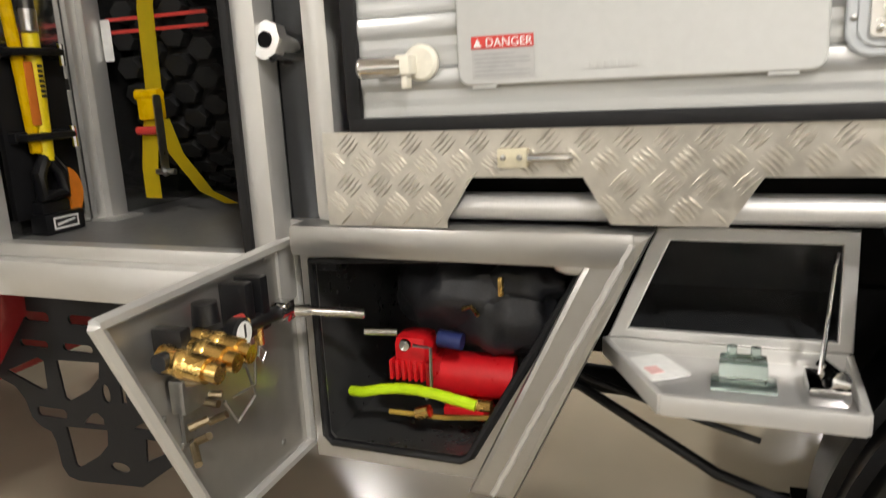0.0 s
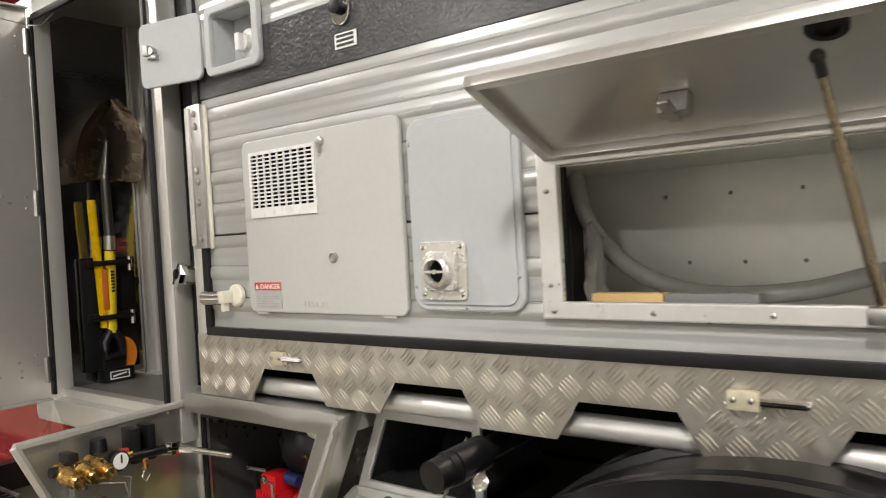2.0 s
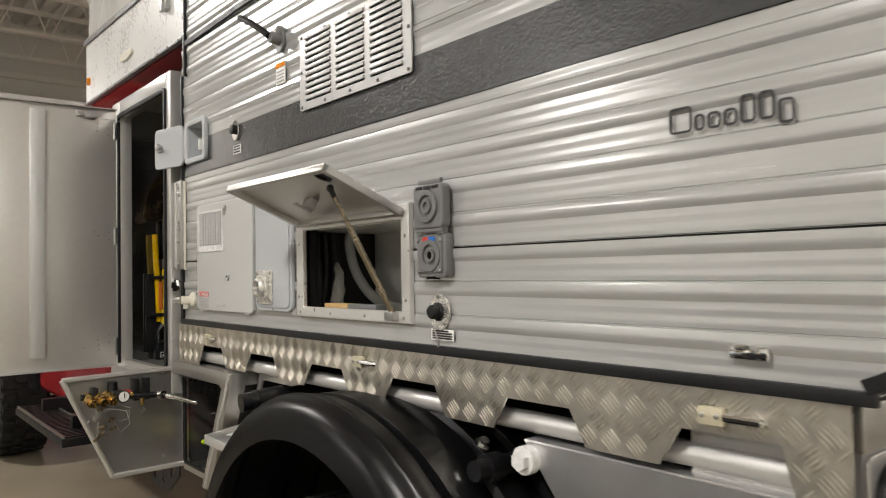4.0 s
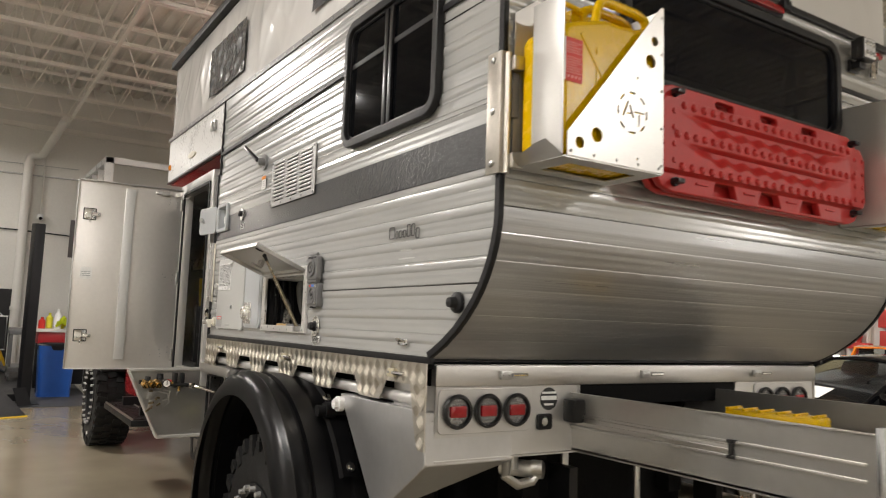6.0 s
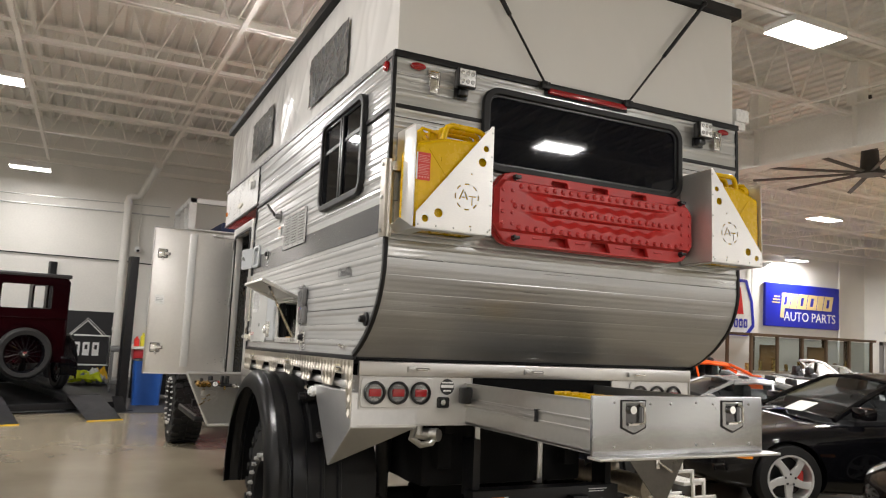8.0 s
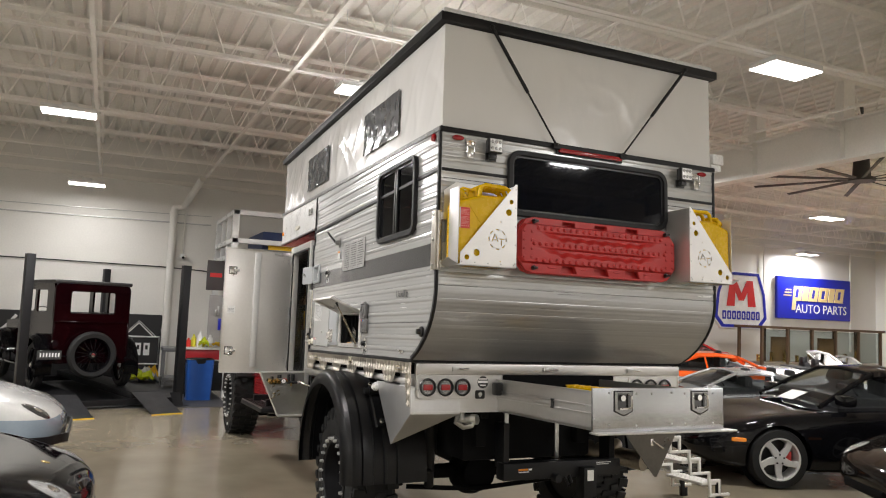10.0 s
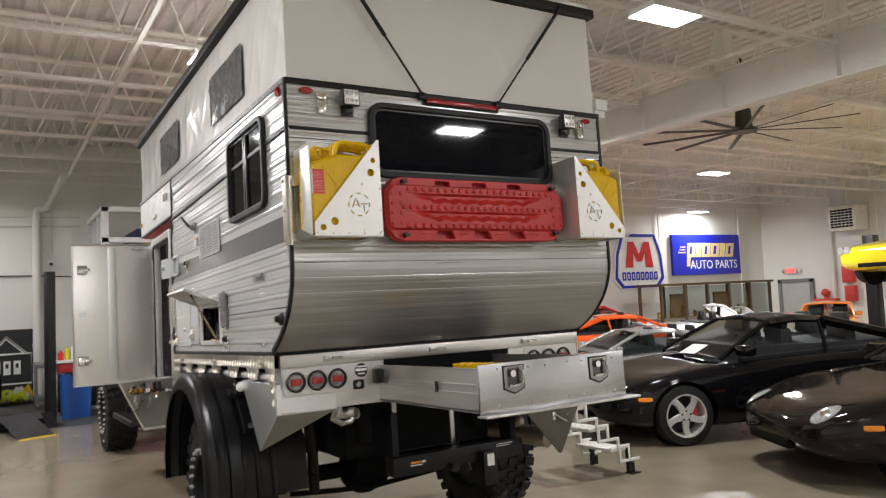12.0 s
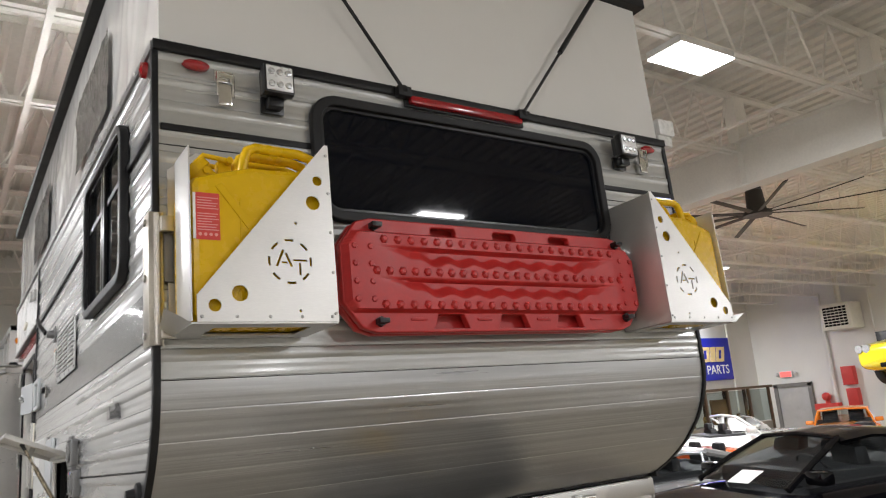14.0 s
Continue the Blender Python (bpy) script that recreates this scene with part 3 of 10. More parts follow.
def tent():
    zb = 3.33
    TX0 = -4.16

    def wall(pts_fn, nu, nv, name, wob):
        b = bm_new()
        g = []
        for i in range(nu + 1):
            col = []
            for j in range(nv + 1):
                p, nrm = pts_fn(i / nu, j / nv)
                a = math.sin(math.pi * j / nv) * wob
                n3 = noise.noise(Vector((p[0] * 1.3, p[1] * 1.3 + 7, p[2] * 2.2))) + 0.5 * noise.noise(Vector((p[0] * 4, p[1] * 4, p[2] * 3)))
                d = a * (n3 - 0.6)
                # sharp creases where the cloth was folded
                q1 = 1 - abs(noise.noise(Vector((p[0] * 2.1 + p[2] * 1.4, p[1] * 2.1, p[2] * 1.1 - 4))))
                q2 = 1 - abs(noise.noise(Vector((p[0] * 3.7 - p[2] * 2.6, p[1] * 3.7 + 9, p[2] * 1.6))))
                d += a * (0.45 * q1 ** 14 + 0.32 * q2 ** 12)
                col.append(b.verts.new((p[0] + nrm[0] * d, p[1] + nrm[1] * d, p[2])))
            g.append(col)
        for i in range(nu):
            for j in range(nv):
                b.faces.new((g[i][j], g[i + 1][j], g[i + 1][j + 1], g[i][j + 1]))
        part(name, b, WHITE_VINYL, camper, "slack white vinyl tent wall", 80)

    wall(lambda u, v: ((TX0 + (0.01 - TX0) * u, 0.012, ztop(TX0 + (0.01 - TX0) * u) + v * (zb - ztop(TX0 + (0.01 - TX0) * u))), (0, -1)), 210, 36, "tent_wall", 0.013)
    wall(lambda u, v: ((0.01 - (0.01 - TX0) * u, W - 0.012, ztop(0.01 - (0.01 - TX0) * u) + v * (zb - ztop(0.01 - (0.01 - TX0) * u))), (0, 1)), 40, 10, "tent_wall", 0.02)
    wall(lambda u, v: ((0.012, 0.012 + (W - 0.024) * u, 2.70 + v * (zb - 2.70)), (1, 0)), 110, 36, "tent_wall", 0.006)
    wall(lambda u, v: ((TX0, W - 0.012 - (W - 0.024) * u, 2.78 + v * (zb - 2.78)), (-1, 0)), 30, 10, "tent_wall", 0.012)
    # soft windows
    for x0, x1 in ((-1.43, -0.69), (-3.13, -2.41)):
        b = bm_new()
        n = 40
        g = [[b.verts.new((x0 + (x1 - x0) * i / n, 0.002 - 0.004 * noise.noise(Vector((i * 0.18, j * 0.24, x0))) - 0.004 * (1 - abs(noise.noise(Vector((i * 0.13 + j * 0.1, j * 0.16, x0 + 5))))) ** 10, 2.83 + 0.315 * j / 20 - 0.02 * (x0 + (x1 - x0) * i / n + 0.7) * 0.5)) for j in range(21)] for i in range(n + 1)]
        for i in range(n):
            for j in range(20):
                b.faces.new((g[i][j], g[i + 1][j], g[i + 1][j + 1], g[i][j + 1]))
        part("tent_window", b, TENT_PANE, camper, "smoked clear vinyl tent window with creases", 80)
    # roof lid
    b = bm_new()
    box(b, TX0 - 0.02, 0.05, -0.03, W + 0.03, 3.335, 3.39, 0.006)
    part("roof_rim", b, BLACK_TRIM, camper, "black roof rim")
    b = bm_new()
    box(b, TX0, 0.03, -0.01, W + 0.01, 3.39, 3.43, 0.02)
    part("roof", b, WHITE_PAINT, camper, "white raised roof lid")
    # lift struts on the rear
    for ya, yb in ((0.30, 0.765), (1.79, 1.268)):
        b = bm_new()
        p0, p1 = Vector((0.055, ya, 3.35)), Vector((0.05, yb, 2.69))
        pm = p0.lerp(p1, 0.55)
        cyl(b, p0, pm, 0.011, 10)
        cyl(b, pm, p1, 0.006, 10)
        ball(b, p0, 0.016)
        ball(b, p1, 0.016)
        box(b, 0.03, 0.06, yb - 0.025, yb + 0.025, 2.665, 2.70, 0.004)
        part("gas_strut", b, BLACK_TRIM, camper, "black gas strut")


tent()


GLASS_SIDE = mat("smoked_acrylic", (0.0015, 0.0018, 0.0024), 0.05, 0, 0.1, 3, 30, 0, (1, 1, 1), 0.01)
GLASS_SIDE.node_tree.nodes["Principled BSDF"].inputs["IOR"].default_value = 1.16


def window(u0, v0, u1, v1, m, r, mull=None, label=""):
    """A black framed window with dark glass; drawn in the wall's plane."""
    b = bm_new()
    plate(b, rect(u0, v0, u1, v1, r, 8), [rect(u0 + 0.032, v0 + 0.032, u1 - 0.032, v1 - 0.032, max(0.01, r - 0.03), 8)], 0.028, m @ pose(0, 0, 0.012), 0.005)
    w = part("window", b, BLACK_TRIM, camper, label)
    b = bm_new()
    plate(b, rect(u0 + 0.03, v0 + 0.03, u1 - 0.03, v1 - 0.03, max(0.01, r - 0.03), 8), [], 0.004, m @ pose(0, 0, 0.002))
    part("pane", b, GLASS_DARK if mull is None else GLASS_SIDE, w, "black tinted glass pane")
    b = bm_new()
    plate(b, rect(u0 + 0.03, v0 + 0.03, u1 - 0.03, v1 - 0.03, max(0.01, r - 0.03), 8), [rect(u0 + 0.042, v0 + 0.042, u1 - 0.042, v1 - 0.042, max(0.01, r - 0.042), 8)], 0.012, m @ pose(0, 0, 0.006))
    part("inner_frame", b, BLACK_PLASTIC, w)
    if mull is not None:
        b = bm_new()
        for du in (-0.018, 0.018):
            box(b, mull + du - 0.012, mull + du + 0.012, v0 + 0.04, v1 - 0.04, 0.004, 0.016, 0.003, m)
        part("mullion", b, BLACK_PLASTIC, w)


window(-0.985, 2.115, -0.295, 2.615, SIDE(-0.004), 0.075, -0.64, "black framed sliding side window with dark glass")
window(0.435, 2.225, 1.635, 2.625, REAR(0.024), 0.085, None, "wide black framed rear window with dark glass")


# ---- fittings on the camper's side ----
def fridge_hatch():
    u0, u1, v0, v1 = -2.578, -2.113, 1.404, 1.782
    b = bm_new()
    gu0, gu1, gv0, gv1 = -2.545, -2.345, 1.632, 1.75
    slots = []
    cols, rows = 9, 14
    cw, rh = (gu1 - gu0) / cols, (gv1 - gv0) / rows
    for i in range(cols):
        for j in range(rows):
            slots.append(rect(gu0 + cw * i + 0.0016, gv0 + rh * j + 0.0015, gu0 + cw * (i + 1) - 0.0016, gv0 + rh * (j + 1) - 0.0015))
    plate(b, rect(u0, v0, u1, v1, 0.018, 5), [rect(gu0 - 0.004, gv0 - 0.004, gu1 + 0.004, gv1 + 0.004)], 0.012, SIDE(-0.010), 0.003)
    h = part("fridge_hatch", b, GREY_PANEL_WARM, camper, "warm grey plastic appliance hatch with a slotted grille")
    b = bm_new()
    plate(b, rect(gu0 - 0.006, gv0 - 0.02, gu1 + 0.006, gv1 + 0.006), slots, 0.004, SIDE(-0.0175))
    part("grille", b, WHITE_PAINT, h, "white slotted grille")
    b = bm_new()
    plate(b, rect(gu0 - 0.003, gv0 - 0.003, gu1 + 0.003, gv1 + 0.003), [], 0.002, SIDE(-0.008))
    part("grille_back", b, UNDER, h)
    b = bm_new()
    lathe(b, [(0.011, 0), (0.011, 0.004), (0.009, 0.005), (0.009, 0.001), (0.0001, 0.001)], 18, SIDE(-0.016) @ pose(-2.301, 1.520, 0))
    part("lock", b, STEEL, h)
    b = bm_new()
    lathe(b, [(0.010, 0), (0.009, 0.005), (0.004, 0.006), (0.0001, 0.006)], 16, SIDE(-0.016) @ pose(-2.321, 1.756, 0))
    box(b, -2.323, -2.319, -0.026, -0.016, 1.732, 1.752)
    part("key_lock", b, STEEL, h)
    b = bm_new()
    for du in (0.02, 0.40):
        box(b, u0 + du, u0 + du + 0.035, -0.014, -0.002, v0 - 0.004, v0 + 0.002, 0.001)
    each("latch_foot", b, GREY_PANEL_WARM, h)
    b = bm_new()
    for k in range(8):
        box(b, -2.40 + k * 0.009, -2.394 + k * 0.009, -0.0175, -0.016, 1.420, 1.430)
    part("embossed_mark", b, GREY_PANEL_WARM, h)
    b = bm_new()
    L0, L1, T0, T1 = -2.556, -2.468, 1.413, 1.470
    plate(b, rect(L0, T0, L1, T1), [], 0.001, SIDE(-0.0168))
    lab = part("warning_label", b, mat("grey_label", (0.42, 0.42, 0.41), 0.5), h, "grey warning label with a red heading", 0)
    b = bm_new()
    plate(b, rect(L0, 1.453, L1, T1), [], 0.001, SIDE(-0.0178))
    part("red_heading", b, RED_LABEL, lab, "", 0)
    b = bm_new()
    lettering(b, "DANGER", 0.0165, SIDE(-0.0187) @ pose(-2.536, 1.4555, 0))
    plate(b, [(-2.553, 1.4555), (-2.541, 1.4555), (-2.547, 1.467)], [], 0.001, SIDE(-0.0187))
    part("heading_word", b, WHITE_LABEL, lab, "", 0)
    b = bm_new()
    for k in range(6):
        box(b, L0 + 0.004, L1 - 0.006 - 0.02 * (k % 3 == 2), -0.0180, -0.0172, 1.417 + k * 0.0055, 1.419 + k * 0.0055)
    part("small_print", b, GREY_INK, lab, "", 0)


fridge_hatch()


def heater_hatch():
    u0, u1, v0, v1 = -2.097, -1.857, 1.416, 1.766
    b = bm_new()
    plate(b, rect(u0, v0, u1, v1, 0.03, 6), [], 0.012, SIDE(-0.008), 0.004)
    h = part("heater_hatch", b, GREY_PANEL, camper, "bluish grey plastic hatch with a chrome exhaust vent")
    b = bm_new()
    plate(b, rect(u0 + 0.012, v0 + 0.012, u1 - 0.012, v1 - 0.012, 0.022, 6), [], 0.004, SIDE(-0.0155), 0.001)
    part("raised_panel", b, GREY_PANEL, h)
    screws(h, [(u0 + 0.008, v0 + 0.045), (u0 + 0.008, v1 - 0.045), (u1 - 0.01, v0 + 0.06), (u1 - 0.01, v1 - 0.05), (u0 + 0.12, v0 + 0.008)], SIDE(-0.0142), 0.004)
    cx, cz, s = -2.021, 1.489, 0.052
    b = bm_new()
    plate(b, rect(cx - s, cz - s, cx + s, cz + s, 0.008, 4), [ring(cx, cz, 0.027, 24)], 0.004, SIDE(-0.0205), 0.001)
    plate(b, rect(cx - 0.030, cz - 0.036, cx + 0.036, cz + 0.036, 0.01, 4), [ring(cx, cz, 0.026, 24)], 0.012, SIDE(-0.0285), 0.003)
    VENT = mat("satin_steel_vent", (0.72, 0.70, 0.66), 0.28, 0.55, 0.06)
    v = part("exhaust_vent", b, VENT, h, "chrome square exhaust vent")
    b = bm_new()
    lathe(b, [(0.033, 0), (0.031, 0.012), (0.027, 0.018), (0.022, 0.020), (0.020, 0.017), (0.020, -0.002)], 30, SIDE(-0.030) @ pose(cx, cz, 0))
    part("exhaust_tube", b, VENT, v)
    b = bm_new()
    lathe(b, [(0.0235, 0), (0.0001, 0.0005)], 22, SIDE(-0.033) @ pose(cx, cz, 0))
    part("tube_dark", b, UNDER, v)
    b = bm_new()
    box(b, cx - 0.021, cx + 0.021, -0.047, -0.044, cz - 0.002, cz + 0.002)
    cyl(b, (cx, -0.044, cz), (cx, -0.050, cz), 0.004, 10)
    part("cross_bar", b, VENT, v)
    screws(v, [(cx + a * 0.042, cz + c * 0.042) for a in (-1, 1) for c in (-1, 1)], SIDE(-0.0225), 0.005, CHROME)


heater_hatch()


def locker():
    """An open locker with its flap held up on a strut."""
    o = (-1.825, 1.408, -1.284, 1.690)
    i = (-1.787, 1.436, -1.318, 1.652)
    b = bm_new()
    plate(b, rect(*o), [rect(*i)], 0.014, SIDE(-0.009), 0.003)
    fr = part("locker_frame", b, mat("pale_frame_aluminium", (0.72, 0.71, 0.69), 0.35, 0.6, 0.06, 6, 60), camper, "pale aluminium locker frame")
    screws(fr, [(o[0] + 0.018, o[1] + 0.055 + 0.15 * k) for k in range(2)] + [(o[2] - 0.016, o[1] + 0.055 + 0.15 * k) for k in range(2)] + [(o[0] + 0.022 + 0.165 * k, o[1] + 0.013) for k in range(4)], SIDE(-0.0165), 0.0045)
    b = bm_new()
    box(b, i[0] - 0.13, i[2], 0.32, 0.33, 1.37, 1.66)
    box(b, i[2], i[2] + 0.01, 0.010, 0.33, 1.37, 1.66)
    box(b, i[0] - 0.13, i[2], 0.036, 0.33, 1.366, 1.376)
    box(b, i[0] - 0.13, i[2], 0.036, 0.33, 1.6535, 1.66)
    each("lining_panel", b, mat("grey_locker_lining", (0.70, 0.70, 0.66), 0.38, 0.25, 0.08, 3, 30, 0.0003), camper, "plain grey locker lining")
    b = bm_new()
    box(b, i[0] - 0.14, i[0] - 0.13, 0.036, 0.33, 1.37, 1.66)
    box(b, i[0] - 0.13, i[0] - 0.012, 0.037, 0.041, 1.376, 1.653)
    part("black_side_liner", b, BLACK_TRIM, camper, "black rubber side lining of the locker")
    # flap
    p = pose(-1.553, -0.016, 1.672, 0, 0, 0) @ pose(0, 0, 0, -23.5, 0, 0)
    b = bm_new()
    box(b, -0.252, 0.252, -0.232, 0, -0.0, 0.003)
    for q in ((-0.252, -0.234, -0.232, 0), (0.234, 0.252, -0.232, 0), (-0.252, 0.252, -0.232, -0.218), (-0.252, 0.252, -0.012, 0)):
        box(b, q[0], q[1], q[2], q[3], -0.014, 0.002, 0.002)
    xf(b, 0, p)
    fl = part("locker_flap", b, mat("flap_aluminium", (0.60, 0.59, 0.57), 0.36, 0.8, 0.04, 3, 60, 0, (1, 1, 1), 0.02), camper, "pale aluminium locker flap held open")
    b = bm_new()
    lathe(b, [(0.022, 0), (0.022, 0.006), (0.014, 0.006), (0.014, 0.001), (0.0001, 0.001)], 18, p @ pose(0.19, -0.195, 0, 180))
    part("flap_lock", b, BLACK_TRIM, fl)
    b = bm_new()
    box(b, -0.02, 0.02, -0.12, -0.10, -0.03, 0, 0.003, p)
    box(b, -0.008, 0.008, -0.15, -0.10, -0.036, -0.028, 0.003, p)
    part("flap_catch", b, STEEL, fl)
    b = bm_new()
    a0, a1 = p @ Vector((0.175, -0.16, -0.014)), Vector((-1.345, -0.022, 1.432))
    cyl(b, a0, a0.lerp(a1, 0.30), 0.0050, 10)
    cyl(b, a0.lerp(a1, 0.30), a1, 0.0078, 12)
    part("gas_strut", b, mat("bronze_strut", (0.36, 0.31, 0.23), 0.25, 0.9), camper, "thin bronze gas strut")
    b = bm_new()
    ball(b, a0, 0.009, 12)
    cyl(b, a0, a0.lerp(a1, 0.07), 0.0065, 10)
    part("strut_joint", b, BLACK_PLASTIC, camper, "black ball joint of the strut")
    b = bm_new()
    box(b, -1.362, -1.328, -0.036, -0.014, 1.414, 1.436, 0.004)
    part("strut_foot", b, STEEL, camper)
    # contents
    hose = mat("clear_pvc_hose", (0.5, 0.52, 0.5), 0.18, 0, 0.1, 20, 60, trans=0.35)
    b = bm_new()
    for k, (x, z) in enumerate(((-1.5, 1.60), (-1.62, 1.60), (-1.74, 1.60), (-1.50, 1.475), (-1.60, 1.475), (-1.70, 1.475))):
        lathe(b, [(0.004, 0), (0.003, 0.002), (0.0001, 0.0022)], 8, SIDE(0.3195) @ pose(x, z, 0))
    each("lining_rivet", b, DARK_GREY_PLASTIC, camper)
    b = bm_new()
    way = [(-1.86, 0.19, 1.648), (-1.851, 0.18, 1.618), (-1.836, 0.18, 1.566), (-1.803, 0.18, 1.517), (-1.743, 0.18, 1.468), (-1.660, 0.18, 1.436), (-1.576, 0.185, 1.428), (-1.478, 0.20, 1.434), (-1.40, 0.22, 1.452), (-1.33, 0.25, 1.472)]
    pts = []
    for k in range(len(way) - 1):
        p0, p1, p2, p3 = (Vector(way[max(0, min(len(way) - 1, k + q))]) for q in (-1, 0, 1, 2))
        for j in range(4):
            u = j / 4
            pts.append(0.5 * (2 * p1 + (p2 - p0) * u + (2 * p0 - 5 * p1 + 4 * p2 - p3) * u * u + (3 * p1 - p0 - 3 * p2 + p3) * u ** 3))
    tube(b, pts, 0.0155, 14)
    whole("clear_hose", b, hose, "clear flexible water hose looping through the locker", "hose")
    for q, r, lab in (([(-1.835, 0.055, 1.65), (-1.832, 0.055, 1.60), (-1.815, 0.05, 1.55), (-1.812, 0.05, 1.47), (-1.83, 0.05, 1.378)], 0.011, "black hose hanging inside the locker"),
                      ([(-1.86, 0.10, 1.65), (-1.855, 0.10, 1.55), (-1.87, 0.09, 1.378)], 0.010, "black hose hanging inside the locker"),
                      ([(-1.885, 0.14, 1.65), (-1.88, 0.15, 1.53), (-1.885, 0.15, 1.378)], 0.016, "thick black hose against the locker wall")):
        b = bm_new()
        tube(b, q, r, 10)
        whole("black_hose", b, BLACK_TRIM, lab, "hose", "locker hoses")
    b = bm_new()
    cyl(b, (-1.838, 0.045, 1.632), (-1.834, 0.045, 1.612), 0.012, 14)
    cn = whole("hose_coupling", b, WHITE_LABEL, "white and chrome hose coupling inside the locker", "coupling")
    b = bm_new()
    cyl(b, (-1.834, 0.045, 1.611), (-1.820, 0.044, 1.572), 0.009, 14)
    part("chrome_sleeve", b, CHROME, cn)
    for x0, x1, mt, nm, lab, cat in ((-1.765, -1.645, mat("raw_pine", (0.62, 0.42, 0.18), 0.6, 0, 0.15, 10, 90, 0.0004, (0.3, 3, 3)), "wood_block", "raw pine block along the locker's front edge", "wood block"),
                                     (-1.643, -1.505, DARK_GREY_PLASTIC, "rubber_strip", "dark rubber strip along the locker's front edge", "rubber strip")):
        b = bm_new()
        box(b, x0, x1, 0.04, 0.07, 1.376, 1.444, 0.002)
        whole(nm, b, mt, lab, cat)
    b = bm_new()
    ball(b, (-1.785, 0.10, 1.475), 0.03, 26, (0.55, 0.5, 3.0))
    for v in b.verts:
        v.co += Vector((0.6, 0.5, 0.5)) * (noise.noise(v.co * 45) * 0.016 + noise.noise(v.co * 130) * 0.007)
    whole("plastic_scrap", b, mat("clear_plastic_film", (0.6, 0.6, 0.56), 0.12, 0, 0.2, 40, 120, 0.003, trans=0.75), "crumpled clear plastic film hanging in the locker", "plastic film", smooth=20)


locker()


def side_small():
    # shower or power inlet with its lid up
    for z0, z1, nm in ((1.515, 1.614, "inlet_box"), (1.624, 1.722, "inlet_lid")):
        b = bm_new()
        dy = -0.018 if nm == "inlet_box" else -0.026
        plate(b, rect(-1.243, z0, -1.140, z1, 0.012, 4), [], 0.024, SIDE(dy + 0.004), 0.004)
        ob = part(nm, b, DARK_GREY_PLASTIC, camper, "dark grey weatherproof inlet" if nm == "inlet_box" else "raised dark grey inlet lid")
        b = bm_new()
        c = ((z0 + z1) / 2)
        plate(b, ring(-1.192, c, 0.036, 28), [ring(-1.192, c, 0.024, 28)], 0.006, SIDE(dy - 0.011), 0.001)
        plate(b, ring(-1.192, c, 0.016, 20), [ring(-1.192, c, 0.009, 20)], 0.006, SIDE(dy - 0.011), 0.001)
        part("round_seat", b, DARK_GREY_PLASTIC, ob)
        if nm == "inlet_box":
            b = bm_new()
            plate(b, rect(-1.234, c - 0.038, -1.150, c + 0.040, 0.010, 4), [ring(-1.192, c, 0.037, 28)], 0.005, SIDE(dy - 0.0095), 0.0015)
            part("face_plate", b, DARK_GREY_PLASTIC, ob)
            for u in (-1.229, -1.155):
                b = bm_new()
                box(b, u - 0.010, u + 0.010, dy - 0.012, dy + 0.004, z1 - 0.004, z1 + 0.014, 0.002)
                part("hinge_ear", b, DARK_GREY_PLASTIC, ob)
            b = bm_new()
            box(b, -1.206, -1.178, dy - 0.010, dy + 0.006, z0 - 0.003, z0 + 0.003, 0.001)
            part("finger_notch", b, UNDER, ob)
            b = bm_new()
            plate(b, ring(-1.192, c, 0.009, 16), [], 0.002, SIDE(dy - 0.009))
            part("socket_hole", b, UNDER, ob)
            for u, mt in ((-1.205, RED_LABEL), (-1.184, mat("blue_mark", (0.02, 0.16, 0.6), 0.5))):
                b = bm_new()
                box(b, u - 0.009, u + 0.012, dy - 0.0140, dy - 0.0115, z1 - 0.018, z1 - 0.009)
                part("colour_mark", b, mt, ob)
            screws(ob, [(-1.192 + a * 0.038, c + d * 0.034) for a in (-1, 1) for d in (-1, 1)], SIDE(dy - 0.012), 0.005)
        else:
            b = bm_new()
            box(b, -1.23, -1.152, dy - 0.004, dy + 0.006, z1, z1 + 0.012, 0.003)
            part("lid_lip", b, DARK_GREY_PLASTIC, ob)
            b = bm_new()
            for u0, u1, h in ((-1.232, -1.208, 0.007), (-1.204, -1.180, 0.017), (-1.176, -1.152, 0.007)):
                box(b, u0, u1, dy - 0.0092, dy - 0.0078, z1 - 0.004 - h, z1 - 0.004, 0.0003)
            each("lid_recess", b, BLACK_TRIM, ob)
    b = bm_new()
    cyl(b, (-1.238, -0.026, 1.619), (-1.145, -0.026, 1.619), 0.006, 10)
    part("lid_hinge", b, DARK_GREY_PLASTIC, camper)
    # chrome filler plate with black cap
    b = bm_new()
    plate(b, ring(-1.186, 1.439, 0.0355, 30, 0.041), [], 0.005, SIDE(-0.0075), 0.0015)
    f = part("water_filler", b, mat("bright_filler_plate", (0.72, 0.70, 0.66), 0.26, 0.75, 0.08, 30, 90, 0, (1, 1, 1), 0.06), camper, "chrome oval filler with a black cap")
    b = bm_new()
    lathe(b, [(0.021, 0), (0.0195, 0.006), (0.016, 0.008), (0.016, 0.020), (0.013, 0.024), (0.0001, 0.024)], 20, SIDE(-0.009) @ pose(-1.189, 1.440, 0))
    part("cap", b, BLACK_TRIM, f)
    b = bm_new()
    tube(b, [(-1.19, -0.02, 1.425), (-1.188, -0.022, 1.40), (-1.186, -0.014, 1.375), (-1.187, -0.012, 1.362)], 0.002, 6)
    part("bead_chain", b, STEEL, f)
    screws(f, [(-1.186 + 0.029 * math.cos(a), 1.439 + 0.034 * math.sin(a)) for a in (0.2, 1.6, 3.2, 5.5)], SIDE(-0.0105), 0.004)
    b = bm_new()
